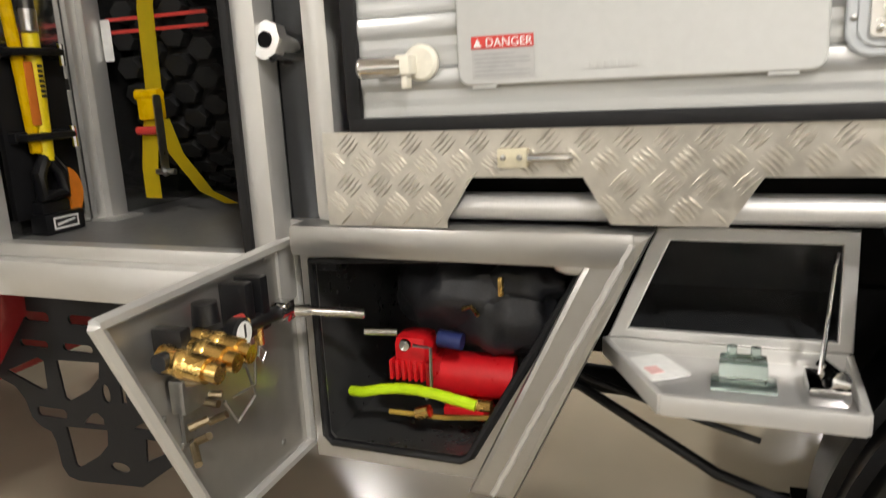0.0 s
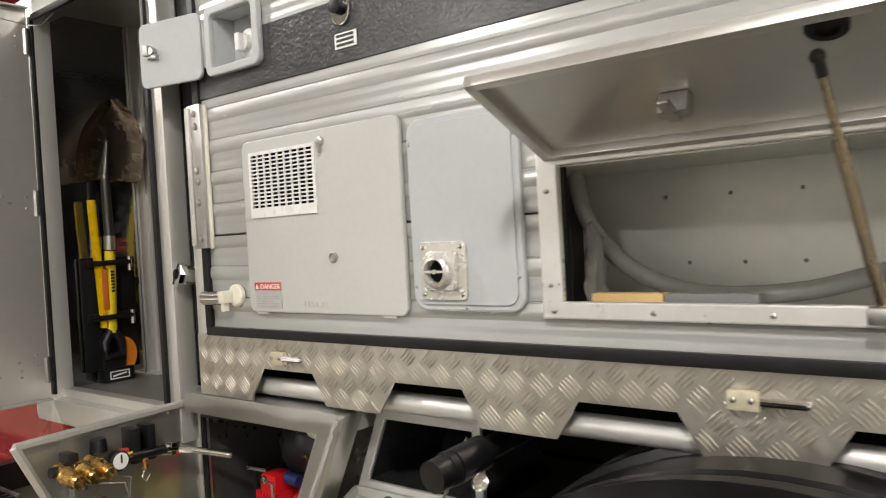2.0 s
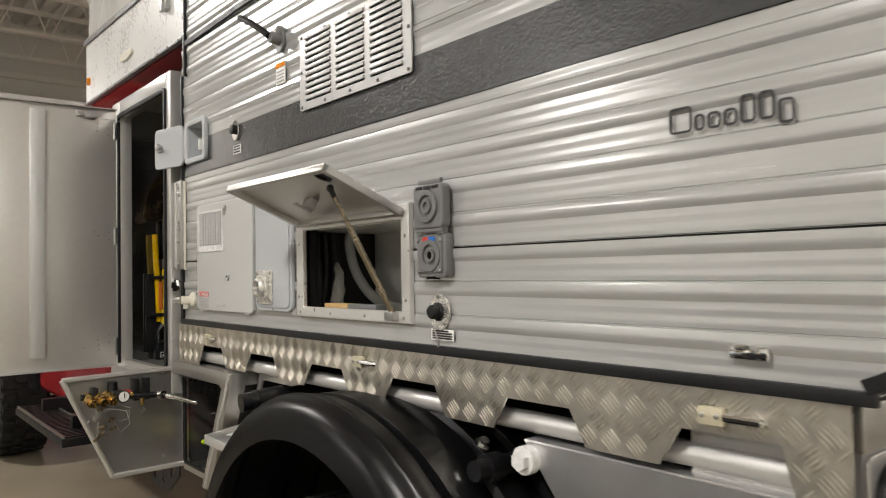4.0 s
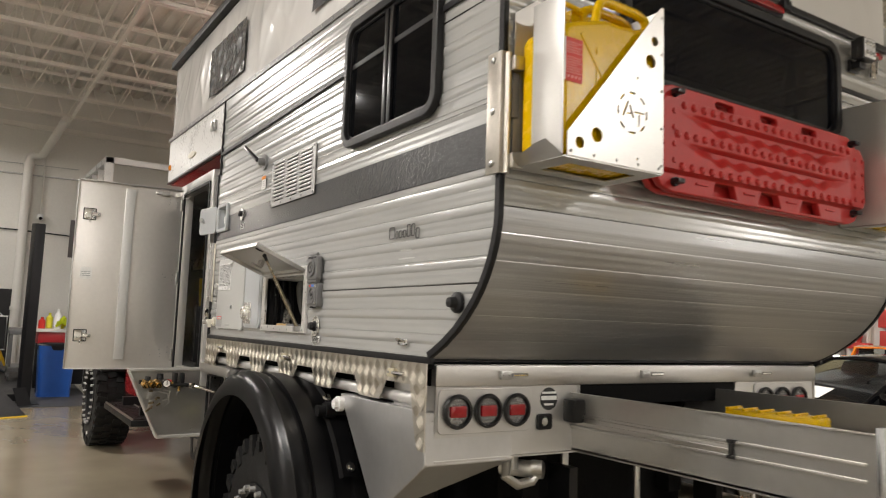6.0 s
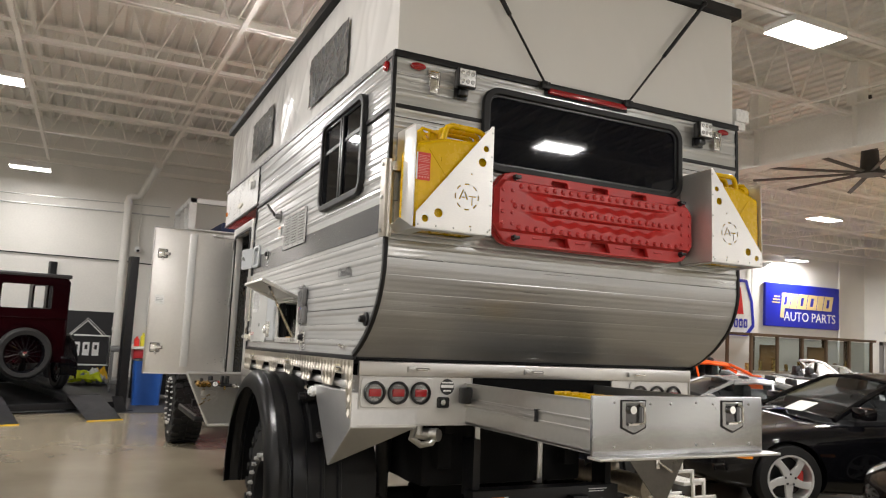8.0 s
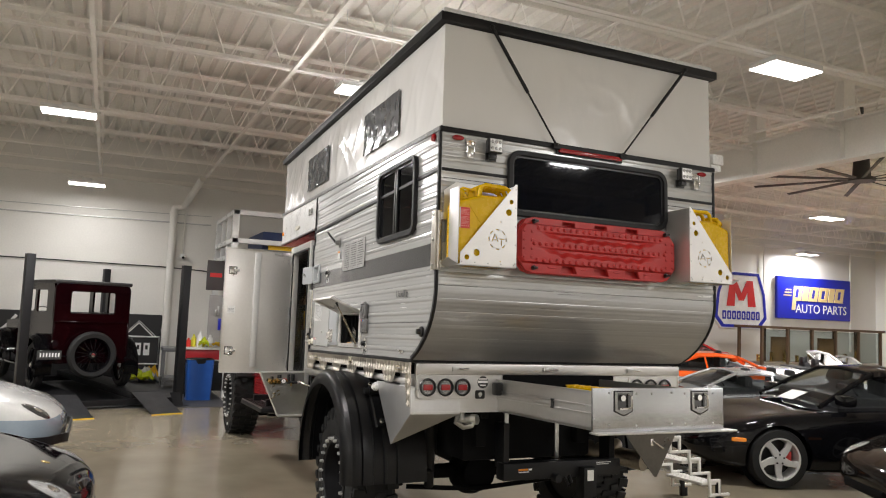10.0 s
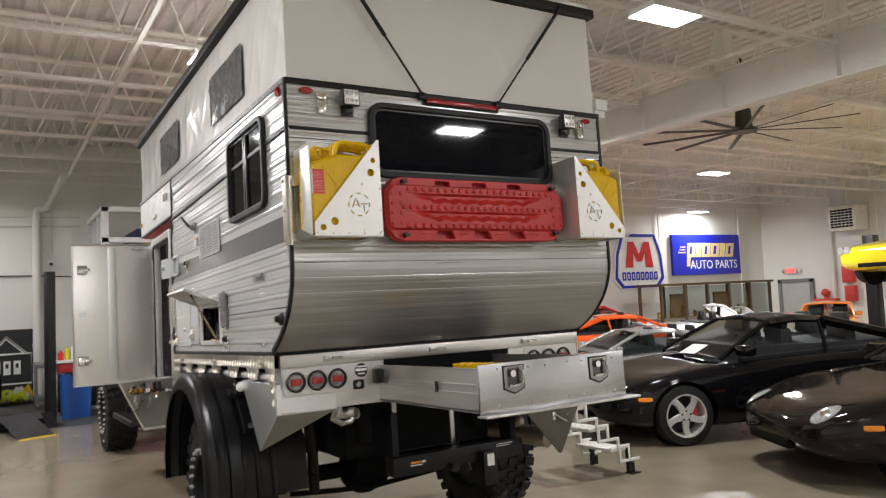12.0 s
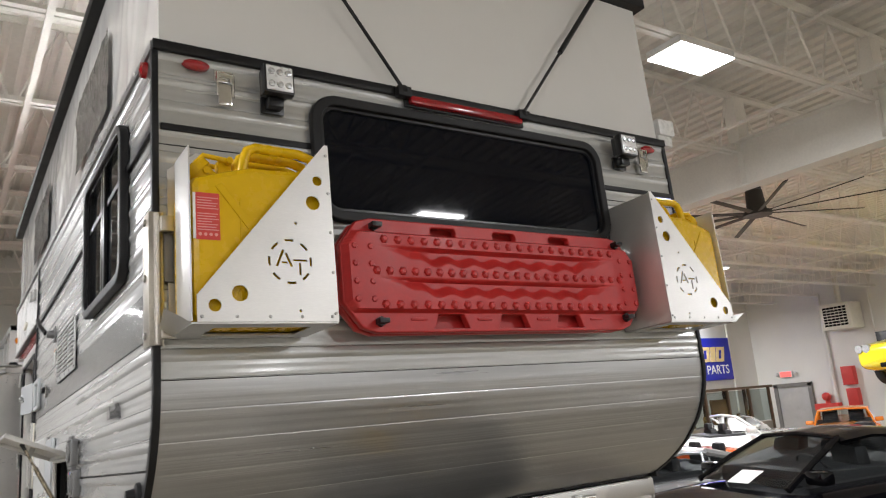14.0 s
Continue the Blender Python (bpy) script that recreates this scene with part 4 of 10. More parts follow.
    plate(b, rect(-1.217, 1.377, -1.141, 1.401), [], 0.001, SIDE(-0.0072))
    lab = part("filler_label", b, WHITE_LABEL, camper, "white label with black rows of print", 0)
    b = bm_new()
    for k in range(4):
        box(b, -1.213, -1.145 - 0.012 * (k == 3), -0.0086, -0.0078, 1.3795 + k * 0.0053, 1.3833 + k * 0.0053)
    part("print_row", b, BLACK_INK, lab, "", 0)
    # louvred vent
    u0, u1, v0, v1 = -1.80, -1.27, 1.992, 2.212
    slots = [rect(u0 + 0.035 + c * 0.163, v0 + 0.0235 + r * 0.0172, u0 + 0.035 + c * 0.163 + 0.135, v0 + 0.0285 + r * 0.0172, 0.0024, 3) for c in range(3) for r in range(11)]
    b = bm_new()
    plate(b, rect(u0, v0, u1, v1, 0.006, 2), slots, 0.005, SIDE(-0.0085), 0.001)
    v = part("louvred_vent", b, mat("vent_grey", (0.46, 0.46, 0.455), 0.35, 0.4, 0.05), camper, "grey louvred furnace vent cover")
    b = bm_new()
    plate(b, rect(u0 + 0.02, v0 + 0.014, u1 - 0.02, v1 - 0.014), [], 0.001, SIDE(-0.0058))
    part("vent_back", b, UNDER, v)
    for c in range(3):
        b = bm_new()
        for r in range(11):
            uu, vv = u0 + 0.035 + c * 0.163, v0 + 0.030 + r * 0.0172
            box(b, uu, uu + 0.135, -0.0155, -0.0105, vv - 0.003, vv + 0.006, 0.0012)
        each("louvre", b, v.data.materials[0], v)
    screws(v, [(u0 + 0.012 + k * 0.1265, z) for k in range(5) for z in (v0 + 0.010, v1 - 0.010)] + [(u0 + 0.01, v0 + 0.11), (u1 - 0.01, v0 + 0.11)], SIDE(-0.011), 0.005, DARK_GREY_PLASTIC)
    # recessed dish with lid swung open
    u0, u1, v0, v1 = -2.688, -2.495, 1.946, 2.106
    b = bm_new()
    plate(b, rect(u0, v0, u1, v1, 0.02, 4), [rect(u0 + 0.022, v0 + 0.02, u1 - 0.022, v1 - 0.02, 0.012, 4)], 0.016, SIDE(-0.010), 0.004)
    d = part("filler_dish", b, GREY_PANEL, camper, "light grey recessed filler dish with a white cap")
    b = bm_new()
    box(b, u0 + 0.02, u1 - 0.02, 0.05, 0.055, v0 + 0.018, v1 - 0.018)
    for q in ((u0 + 0.018, u0 + 0.023, v0 + 0.018, v1 - 0.018), (u1 - 0.023, u1 - 0.018, v0 + 0.018, v1 - 0.018), (u0 + 0.02, u1 - 0.02, v0 + 0.016, v0 + 0.021), (u0 + 0.02, u1 - 0.02, v1 - 0.021, v1 - 0.016)):
        box(b, q[0], q[1], -0.004, 0.052, q[2], q[3])
    part("dish_well", b, GREY_PANEL, d)
    b = bm_new()
    lathe(b, [(0.036, 0), (0.034, 0.018), (0.02, 0.022), (0.018, 0.035), (0.0001, 0.036)], 20, pose(-2.59, 0.05, 2.015, 90))
    box(b, -2.60, -2.585, 0.0, 0.03, 1.995, 2.035, 0.003)
    part("white_cap", b, WHITE_LABEL, d, "white screw cap")
    lidm = pose(-2.694, -0.016, 0, 0, 0, 12)
    b = bm_new()
    plate(b, rect(-0.20, 1.946, -0.004, 2.102, 0.02, 4), [], 0.010, lidm @ SIDE(0), 0.003)
    lid = part("dish_lid", b, GREY_PANEL, camper, "light grey lid swung open on its hinge")
    b = bm_new()
    box(b, -0.172, -0.155, -0.022, -0.005, 2.02, 2.045, 0.003, lidm)
    box(b, -0.165, -0.135, -0.016, -0.005, 2.012, 2.022, 0.002, lidm)
    cyl(b, lidm @ Vector((-0.15, -0.005, 2.03)), lidm @ Vector((-0.15, -0.02, 2.03)), 0.009, 12)
    part("lid_lock", b, STEEL, lid)
    b = bm_new()
    cyl(b, (-2.692, -0.014, 1.97), (-2.692, -0.014, 2.08), 0.005, 8)
    part("lid_hinge", b, STEEL, lid)
    # round lock on the dark band with a small label
    b = bm_new()
    plate(b, ring(-2.252, 2.010, 0.026, 24, 0.034), [], 0.006, SIDE(-0.0065), 0.002)
    k = part("band_lock", b, CHROME, camper, "chrome oval lock on the dark band")
    b = bm_new()
    lathe(b, [(0.016, 0), (0.016, 0.012), (0.012, 0.014), (0.0001, 0.014)], 18, SIDE(-0.009) @ pose(-2.256, 2.014, 0))
    part("lock_core", b, BLACK_TRIM, k)
    b = bm_new()
    plate(b, rect(-2.275, 1.932, -2.215, 1.962), [], 0.001, SIDE(-0.0042))
    lab = part("band_label", b, WHITE_LABEL, camper, "small white label with black print", 0)
    b = bm_new()
    for r in range(3):
        box(b, -2.270, -2.222, -0.0058, -0.005, 1.936 + r * 0.009, 1.941 + r * 0.009)
    part("print_row", b, BLACK_INK, lab, "", 0)
    # lever latch above the vent
    b = bm_new()
    plate(b, ring(-1.925, 2.235, 0.030, 20, 0.04), [], 0.008, SIDE(-0.008), 0.002)
    lathe(b, [(0.02, 0), (0.016, 0.03), (0.0001, 0.032)], 14, SIDE(-0.012) @ pose(-1.925, 2.235, 0))
    lt = part("lever_latch", b, DARK_GREY_PLASTIC, camper, "dark grey lever latch")
    b = bm_new()
    tube(b, [(-1.925, -0.045, 2.24), (-1.97, -0.062, 2.275), (-2.05, -0.066, 2.318), (-2.08, -0.064, 2.33)], 0.0105, 10)
    part("lever", b, BLACK_PLASTIC, lt)
    b = bm_new()
    plate(b, rect(-1.955, 2.10, -1.895, 2.165), [], 0.001, SIDE(-0.0072))
    lab = part("latch_label", b, WHITE_LABEL, camper, "white sticker with an orange heading", 0)
    b = bm_new()
    box(b, -1.955, -1.895, -0.0088, -0.0080, 2.15, 2.165)
    part("heading", b, AMBER_LENS, lab, "", 0)
    b = bm_new()
    for r in range(4):
        box(b, -1.95, -1.902, -0.0088, -0.0080, 2.106 + r * 0.010, 2.110 + r * 0.010)
    part("print_row", b, GREY_INK, lab, "", 0)
    # bolted hinge plate at the front edge
    b = bm_new()
    box(b, -2.772, -2.718, -0.022, -0.012, 1.552, 1.892, 0.003)
    cyl(b, (-2.762, -0.024, 1.56), (-2.762, -0.024, 1.885), 0.008, 10)
    hp = part("hinge_plate", b, ALU, camper, "bolted aluminium hinge plate")
    screws(hp, [(-2.740, 1.575), (-2.740, 1.66), (-2.738, 1.71), (-2.740, 1.735), (-2.738, 1.84), (-2.742, 1.87)], SIDE(-0.022), 0.009)
    b = bm_new()
    box(b, -2.722, -2.712, -0.012, -0.004, 1.55, 1.89, 0.003)
    part("sealant_bead", b, CREAM, hp)
    # cream drain fitting with chrome tube
    b = bm_new()
    lathe(b, [(0.026, 0), (0.026, 0.008), (0.022, 0.012), (0.0001, 0.012)], 22, SIDE(-0.004) @ pose(-2.636, 1.440, 0))
    box(b, -2.662, -2.640, -0.045, -0.014, 1.424, 1.452, 0.004)
    box(b, -2.656, -2.646, -0.040, -0.022, 1.405, 1.426, 0.003)
    dr = part("drain_fitting", b, CREAM, camper, "cream plastic drain fitting with a chrome tube")
    b = bm_new()
    cyl(b, (-2.655, -0.032, 1.436), (-2.715, -0.038, 1.436), 0.016, 16)
    ball(b, (-2.716, -0.038, 1.436), 0.016, 12, (0.5, 1, 1))
    part("chrome_tube", b, CHROME, dr)
    # corner plug and eye near the rear
    b = bm_new()
    lathe(b, [(0.032, 0), (0.030, 0.010), (0.018, 0.014), (0.014, 0.034), (0.0001, 0.036)], 16, SIDE(-0.004) @ pose(-0.165, 1.526, 0))
    part("rubber_plug", b, BLACK_TRIM, camper, "black round plug")
    b = bm_new()
    box(b, -0.50, -0.44, -0.012, -0.004, 1.392, 1.412, 0.003)
    tube(b, [(-0.485, -0.010, 1.405), (-0.48, -0.028, 1.412), (-0.46, -0.028, 1.412), (-0.455, -0.010, 1.405)], 0.004, 8)
    part("tie_eye", b, CHROME, camper, "chrome tie-down eye")
    # the model script, as plain dark strokes
    b = bm_new()
    u = -0.595
    for w, h in ((0.040, 0.042), (0.018, 0.026), (0.022, 0.026), (0.022, 0.026), (0.024, 0.042), (0.024, 0.042), (0.024, 0.036)):
        z0 = 1.741 if (w, h) != (0.024, 0.036) else 1.731
        plate(b, rect(u, z0, u + w, z0 + h, 0.007, 3), [rect(u + 0.0055, z0 + 0.004, u + w - 0.0035, z0 + h - 0.004, 0.003, 2)], 0.001, SIDE(-0.0068))
        u += w + 0.0045
    part("script_mark", b, BLACK_INK, camper, "small dark model mark in plain strokes", 0)
    # side clearance lamp by the rear top corner
    b = bm_new()
    lathe(b, [(0.024, 0), (0.022, 0.014), (0.0001, 0.020)], 16, SIDE(-0.006) @ pose(-0.06, 2.655, 0))
    part("red_marker", b, RED_LENS, camper, "red clearance lamp")


side_small()


# ---- fittings on the camper's rear ----
def rear_small():
    for y in (0.105, 1.945):
        b = bm_new()
        lathe(b, [(1.0, 0), (0.95, 0.010), (0.6, 0.016), (0.0001, 0.018)], 20, REAR(0.027) @ pose(y, 2.648, 0) @ Matrix.Diagonal((0.038, 0.016, 1, 1)))
        part("red_marker", b, RED_LENS, camper, "red oval clearance lamp")
    b = bm_new()
    box(b, 0.026, 0.052, 0.79, 1.262, 2.648, 2.676, 0.008)
    t = part("brake_lamp", b, RED_LENS, camper, "long red high brake lamp")
    b = bm_new()
    box(b, 0.024, 0.034, 0.775, 1.277, 2.642, 2.680, 0.003)
    part("lamp_base", b, BLACK_TRIM, t)
    # toggle clasp
    for y in (0.18, 1.885):
        b = bm_new()
        box(b, 0.026, 0.034, y - 0.026, y + 0.026, 2.61, 2.645, 0.003)
        box(b, 0.030, 0.046, y - 0.020, y + 0.020, 2.535, 2.60, 0.006)
        tube(b, [(0.045, y - 0.022, 2.56), (0.05, y - 0.022, 2.63), (0.05, y + 0.022, 2.63), (0.045, y + 0.022, 2.56)], 0.004, 8)
        part("toggle_clasp", b, CHROME, camper, "chrome toggle clasp")
    for y in (0.32, 1.755):
        b = bm_new()
        box(b, 0.065, 0.098, y - 0.046, y + 0.046, 2.572, 2.662, 0.008)
        box(b, 0.026, 0.07, y - 0.022, y + 0.022, 2.545, 2.575, 0.004)
        box(b, 0.026, 0.036, y - 0.035, y + 0.035, 2.535, 2.585, 0.004)
        for k in range(5):
            box(b, 0.045, 0.066, y - 0.04 + k * 0.018, y - 0.036 + k * 0.018, 2.58, 2.655)
        w = part("work_lamp", b, BLACK_PLASTIC, camper, "black square LED work lamp")
        b = bm_new()
        box(b, 0.097, 0.1005, y - 0.039, y + 0.039, 2.579, 2.655, 0.002)
        part("reflector", b, mat("lamp_reflector", (0.74, 0.75, 0.76), 0.3, 0.2), w)
        b = bm_new()
        for a in (-0.025, 0, 0.025):
            for c in (-0.019, 0.019):
                lathe(b, [(0.0105, 0), (0.009, 0.004), (0.0001, 0.006)], 14, REAR(0.100) @ pose(y + a, 2.617 + c, 0))
        each("led_lens", b, CLEAR_LENS, w)
    # bracket on the far corner
    b = bm_new()
    box(b, -0.06, 0.03, W, W + 0.10, 2.735, 2.81, 0.012)
    box(b, -0.05, 0.02, W - 0.005, W + 0.08, 2.69, 2.735, 0.004)
    part("awning_bracket", b, WHITE_PAINT, camper, "white awning end bracket")


rear_small()


# ---- flatbed tray ----
tray = thing("flatbed_tray", "aluminium flatbed tray with tread-plate sides and a rear light bar", "truck tray", at=(-1.5, 1.0, 1.0))
NOTCH = [-2.612 + 0.395 * k for k in range(6)]


def tray_side(y, near):
    pts = [(-2.815, 1.343), (-2.815, 1.196), (NOTCH[0], 1.196)]
    for k, n in enumerate(NOTCH):
        pts += [(n, 1.207), (n + 0.042, 1.273), (n + 0.205, 1.273), (n + 0.243, 1.207)]
    pts[-1] = (NOTCH[-1] + 0.243, 1.12)
    pts += [(NOTCH[-1] + 0.262, 1.078), (-0.336, 1.078), (-0.336, 1.343)]
    b = bm_new()
    plate(b, pts[::-1], [], 0.004, SIDE(y))
    p = part("tread_plate", b, TREAD, tray, "tread-plate side skirt with cut-outs")
    if not near:
        return
    # raised bars of the tread, five to a group, turned by turns
    verts, faces = [], []

    def inside(x, z):
        c = False
        for (x0, z0), (x1, z1) in zip(pts, pts[1:] + pts[:1]):
            if (z0 > z) != (z1 > z) and x < (x1 - x0) * (z - z0) / (z1 - z0) + x0:
                c = not c
        return c

    for i in range(47):
        for j in range(8):
            cx, cz = -2.80 + (i + 0.5 * (j % 2)) * 0.053, 1.0995 + j * 0.0325
            s = 1 if j % 2 else -1
            for k in range(5):
                off = (k - 2) * 0.0072
                L = 0.0185 - 0.0008 * abs(k - 2)
                ux, uz = math.cos(0.785) * 1, s * math.sin(0.785)
                px, pz = cx - uz * off, cz + ux * off
                if not (inside(px - ux * L * 0.8, pz - uz * L * 0.8) and inside(px + ux * L * 0.8, pz + uz * L * 0.8)):
                    continue
                n = len(verts)
                w = 0.0023
                for t, ww, h in ((-L, 0.0003, 0), (0, w, 0), (L, 0.0003, 0), (-L * 0.6, 0.0002, 0.0022), (0, w * 0.25, 0.0030), (L * 0.6, 0.0002, 0.0022)):
                    for sg in (1, -1):
                        verts.append((px + ux * t - uz * ww * sg, y - 0.002 - h, pz + uz * t + ux * ww * sg))
                faces += [tuple(n + q for q in f) for f in ((0, 2, 8, 6), (2, 4, 10, 8), (5, 3, 9, 11), (3, 1, 7, 9), (6, 8, 9, 7), (8, 10, 11, 9), (1, 0, 6, 7), (4, 5, 11, 10))]
    me = bpy.data.meshes.new("tread_pattern")
    me.from_pydata(verts, [], faces)
    me.materials.append(TREAD)
    o = new("tread_pattern", me)
    o.parent = tray
    o.matrix_parent_inverse = tray.matrix_basis.inverted()
    tagged(o, kind="stuff")


tray_side(0.004, True)
tray_side(W - 0.004, False)


def rope_pin(m, block_mat):
    b = bm_new()
    box(b, -0.026, 0.018, -0.014, 0.0, -0.015, 0.013, 0.003, m)
    o = part("rope_pin", b, block_mat, tray, "anodised rope pin block")
    screws(o, [(-0.017, 0.0), (0.007, 0.0)], m @ pose(0, -0.014, 0, 90), 0.0045)
    b = bm_new()
    cyl(b, m @ Vector((0.02, -0.014, 0)), m @ Vector((0.078, -0.014, 0)), 0.0065, 10)
    ball(b, m @ Vector((0.078, -0.014, 0)), 0.0065, 10)
    cyl(b, m @ Vector((0.022, 0, 0)), m @ Vector((0.026, -0.016, 0)), 0.006, 8)
    part("pin", b, CHROME, o)


PIN_CREAM = mat("cream_anodised_block", (0.62, 0.57, 0.42), 0.4, 0.4, 0.1, 30, 120)
for x in (-2.50, -1.515, -0.53):
    rope_pin(pose(x, 0.0, 1.303), PIN_CREAM)
for y in (0.30, 0.95, 1.62):
    rope_pin(pose(-0.331, y, 1.308, 0, 0, 90), STEEL)


SATIN_TUBE = mat("satin_aluminium_tube", (0.66, 0.65, 0.63), 0.38, 0.55, 0.06, 5, 90, 0, (4, 1, 1), 0.05)


GUARD_SHEET = sheet("brushed_guard_aluminium", (0.60, 0.60, 0.60), 0.30, 0.012, 0.0, soft=3.2, var=0.05, metal=0.85)


def tray_body():
    for y in (0.045, W - 0.045):
        b = bm_new()
        cyl(b, (-2.80, y, 1.224), (-0.40, y, 1.224), 0.021, 20)
        part("side_tube", b, SATIN_TUBE, tray, "round bright aluminium side tube")
    b = bm_new()
    box(b, -2.80, -0.345, 0.10, W - 0.10, 1.20, 1.335)
    box(b, -2.80, -0.345, 0.012, W - 0.012, 1.325, 1.342)
    part("bed_frame", b, UNDER, tray)
    b = bm_new()
    box(b, -0.36, -0.331, 0.035, W + 0.005, 1.272, 1.337, 0.004)
    box(b, -0.42, -0.345, 0.035, W + 0.005, 1.331, 1.342, 0.003)
    part("rear_sill", b, ALU, tray, "brushed aluminium rear sill")
    for y0, y1, nm in ((0.04, 0.628, "light_box"), (1.492, W, "light_box")):
        b = bm_new()
        box(b, -0.345, -0.340, y0, y1, 1.05, 1.271)
        box(b, -0.60, -0.34, y0, y0 + 0.004, 1.05, 1.271)
        box(b, -0.60, -0.332, y1 - 0.004, y1, 1.045, 1.271)
        box(b, -0.60, -0.332, y0, y1, 1.043, 1.049, 0.001)
        lb = part(nm, b, ALU_SHEET, tray, "folded aluminium tail light box")
        yc = (0.115, 0.232, 0.347) if y0 < 1 else (1.68, 1.80, 1.92)
        b = bm_new()
        plate(b, rect(yc[0] - 0.067, 1.126, yc[2] + 0.067, 1.266, 0.02, 4), [], 0.006, REAR(-0.336), 0.002)
        part("lamp_panel", b, ALU_SHEET, lb, "polished lamp backing plate")
        for y in yc:
            b = bm_new()
            lathe(b, [(0.052, 0), (0.054, 0.012), (0.050, 0.018), (0.043, 0.018), (0.041, 0.012), (0.041, 0.006), (0.0001, 0.006)], 30, REAR(-0.334) @ pose(y, 1.196, 0))
            tl = part("tail_lamp", b, BLACK_PLASTIC, lb, "round tail lamp with a black rim")
            b = bm_new()
            for rr in range(7):
                for cc in range(9):
                    yy, zz = -0.036 + cc * 0.009 + (rr % 2) * 0.0045, -0.034 + rr * 0.0113
                    if yy * yy + zz * zz < 0.0014 and abs(zz) > 0.014:
                        ball(b, (-0.3268, y + yy, 1.196 + zz), 0.0030, 6, (0.5, 1, 1))
            part("facet_lens", b, DARK_GREY_PLASTIC, tl, kind="stuff")
            b = bm_new()
            lathe(b, [(0.041, 0), (0.040, 0.002), (0.0001, 0.003)], 26, REAR(-0.3295) @ pose(y, 1.196, 0))
            part("lens_back", b, mat("silver_lens_back", (0.34, 0.335, 0.335), 0.25, 0.7), tl)
            b = bm_new()
            box(b, -0.329, -0.318, y - 0.030, y + 0.030, 1.178, 1.214, 0.005)
            part("red_lens", b, RED_LENS, tl)
    # sticker, key switch and trailer socket
    b = bm_new()
    plate(b, ring(0.493, 1.226, 0.038, 24), [], 0.001, REAR(-0.339))
    st = part("round_sticker", b, BLACK_INK, tray, "round black sticker with white strokes", 0)
    b = bm_new()
    for z0, w in ((1.243, 0.03), (1.222, 0.034), (1.204, 0.02)):
        plate(b, rect(0.493 - w, z0, 0.493 + w, z0 + (0.014 if w > 0.031 else 0.007)), [], 0.001, REAR(-0.3378))
    each("sticker_stroke", b, WHITE_LABEL, st, "", 0)
    b = bm_new()
    plate(b, rect(0.44, 1.125, 0.505, 1.178, 0.01, 3), [ring(0.472, 1.152, 0.016, 18)], 0.008, REAR(-0.336), 0.002)
    part("switch_plate", b, BLACK_PLASTIC, tray, "black plastic switch plate")
    b = bm_new()
    lathe(b, [(0.015, 0), (0.013, 0.006), (0.0001, 0.007)], 16, REAR(-0.338) @ pose(0.472, 1.152, 0))
    part("switch_knob", b, CHROME, tray)
    b = bm_new()
    box(b, -0.34, -0.275, 0.555, 0.63, 1.148, 1.228, 0.012)
    part("trailer_socket", b, BLACK_PLASTIC, tray, "black trailer socket")
    # wedge-shaped guard boxes behind the rear wheels
    for y0, y1 in ((0.008, 0.34), (W - 0.34, W - 0.008)):
        b = bm_new()
        out, inn = (y0, y1) if y0 < 1 else (y1, y0)
        corners = [(-0.955, out, 1.196), (-0.645, out, 0.820), (-0.335, out, 1.035), (-0.345, out, 1.196), (-0.335, inn, 1.035), (-0.345, inn, 1.196), (-0.955, inn, 1.196)]
        bmesh.ops.convex_hull(b, input=[b.verts.new(p) for p in corners])
        bmesh.ops.bevel(b, geom=b.edges[:], offset=0.003, segments=1, affect="EDGES")
        g = part("guard_box", b, GUARD_SHEET, tray, "wedge-shaped folded aluminium box behind the wheel", 20)
        b = bm_new()
        yy = y0 if y0 < 1 else y1
        d = -1 if y0 < 1 else 1
        cyl(b, (-0.935, yy, 1.160), (-0.935, yy + d * 0.02, 1.160), 0.028, 20)
        cyl(b, (-0.935, yy + d * 0.02, 1.160), (-0.935, yy + d * 0.034, 1.160), 0.019, 6)
        part("bolt", b, WHITE_PAINT, g, "large white-capped bolt")
    # shackle below the light box
    b = bm_new()
    cyl(b, (-0.42, 0.36, 1.0), (-0.30, 0.44, 1.0), 0.028, 14)
    cyl(b, (-0.36, 0.36, 1.0), (-0.36, 0.36, 1.044), 0.02, 10)
    tube(b, [(-0.36, 0.34, 1.03), (-0.33, 0.31, 0.985), (-0.33, 0.36, 0.955), (-0.32, 0.41, 0.965), (-0.31, 0.43, 1.0)], 0.016, 10)
    cyl(b, (-0.31, 0.40, 1.012), (-0.285, 0.425, 1.012), 0.024, 14)
    part("pintle", b, STEEL, tray, "steel receiver pin")


tray_body()


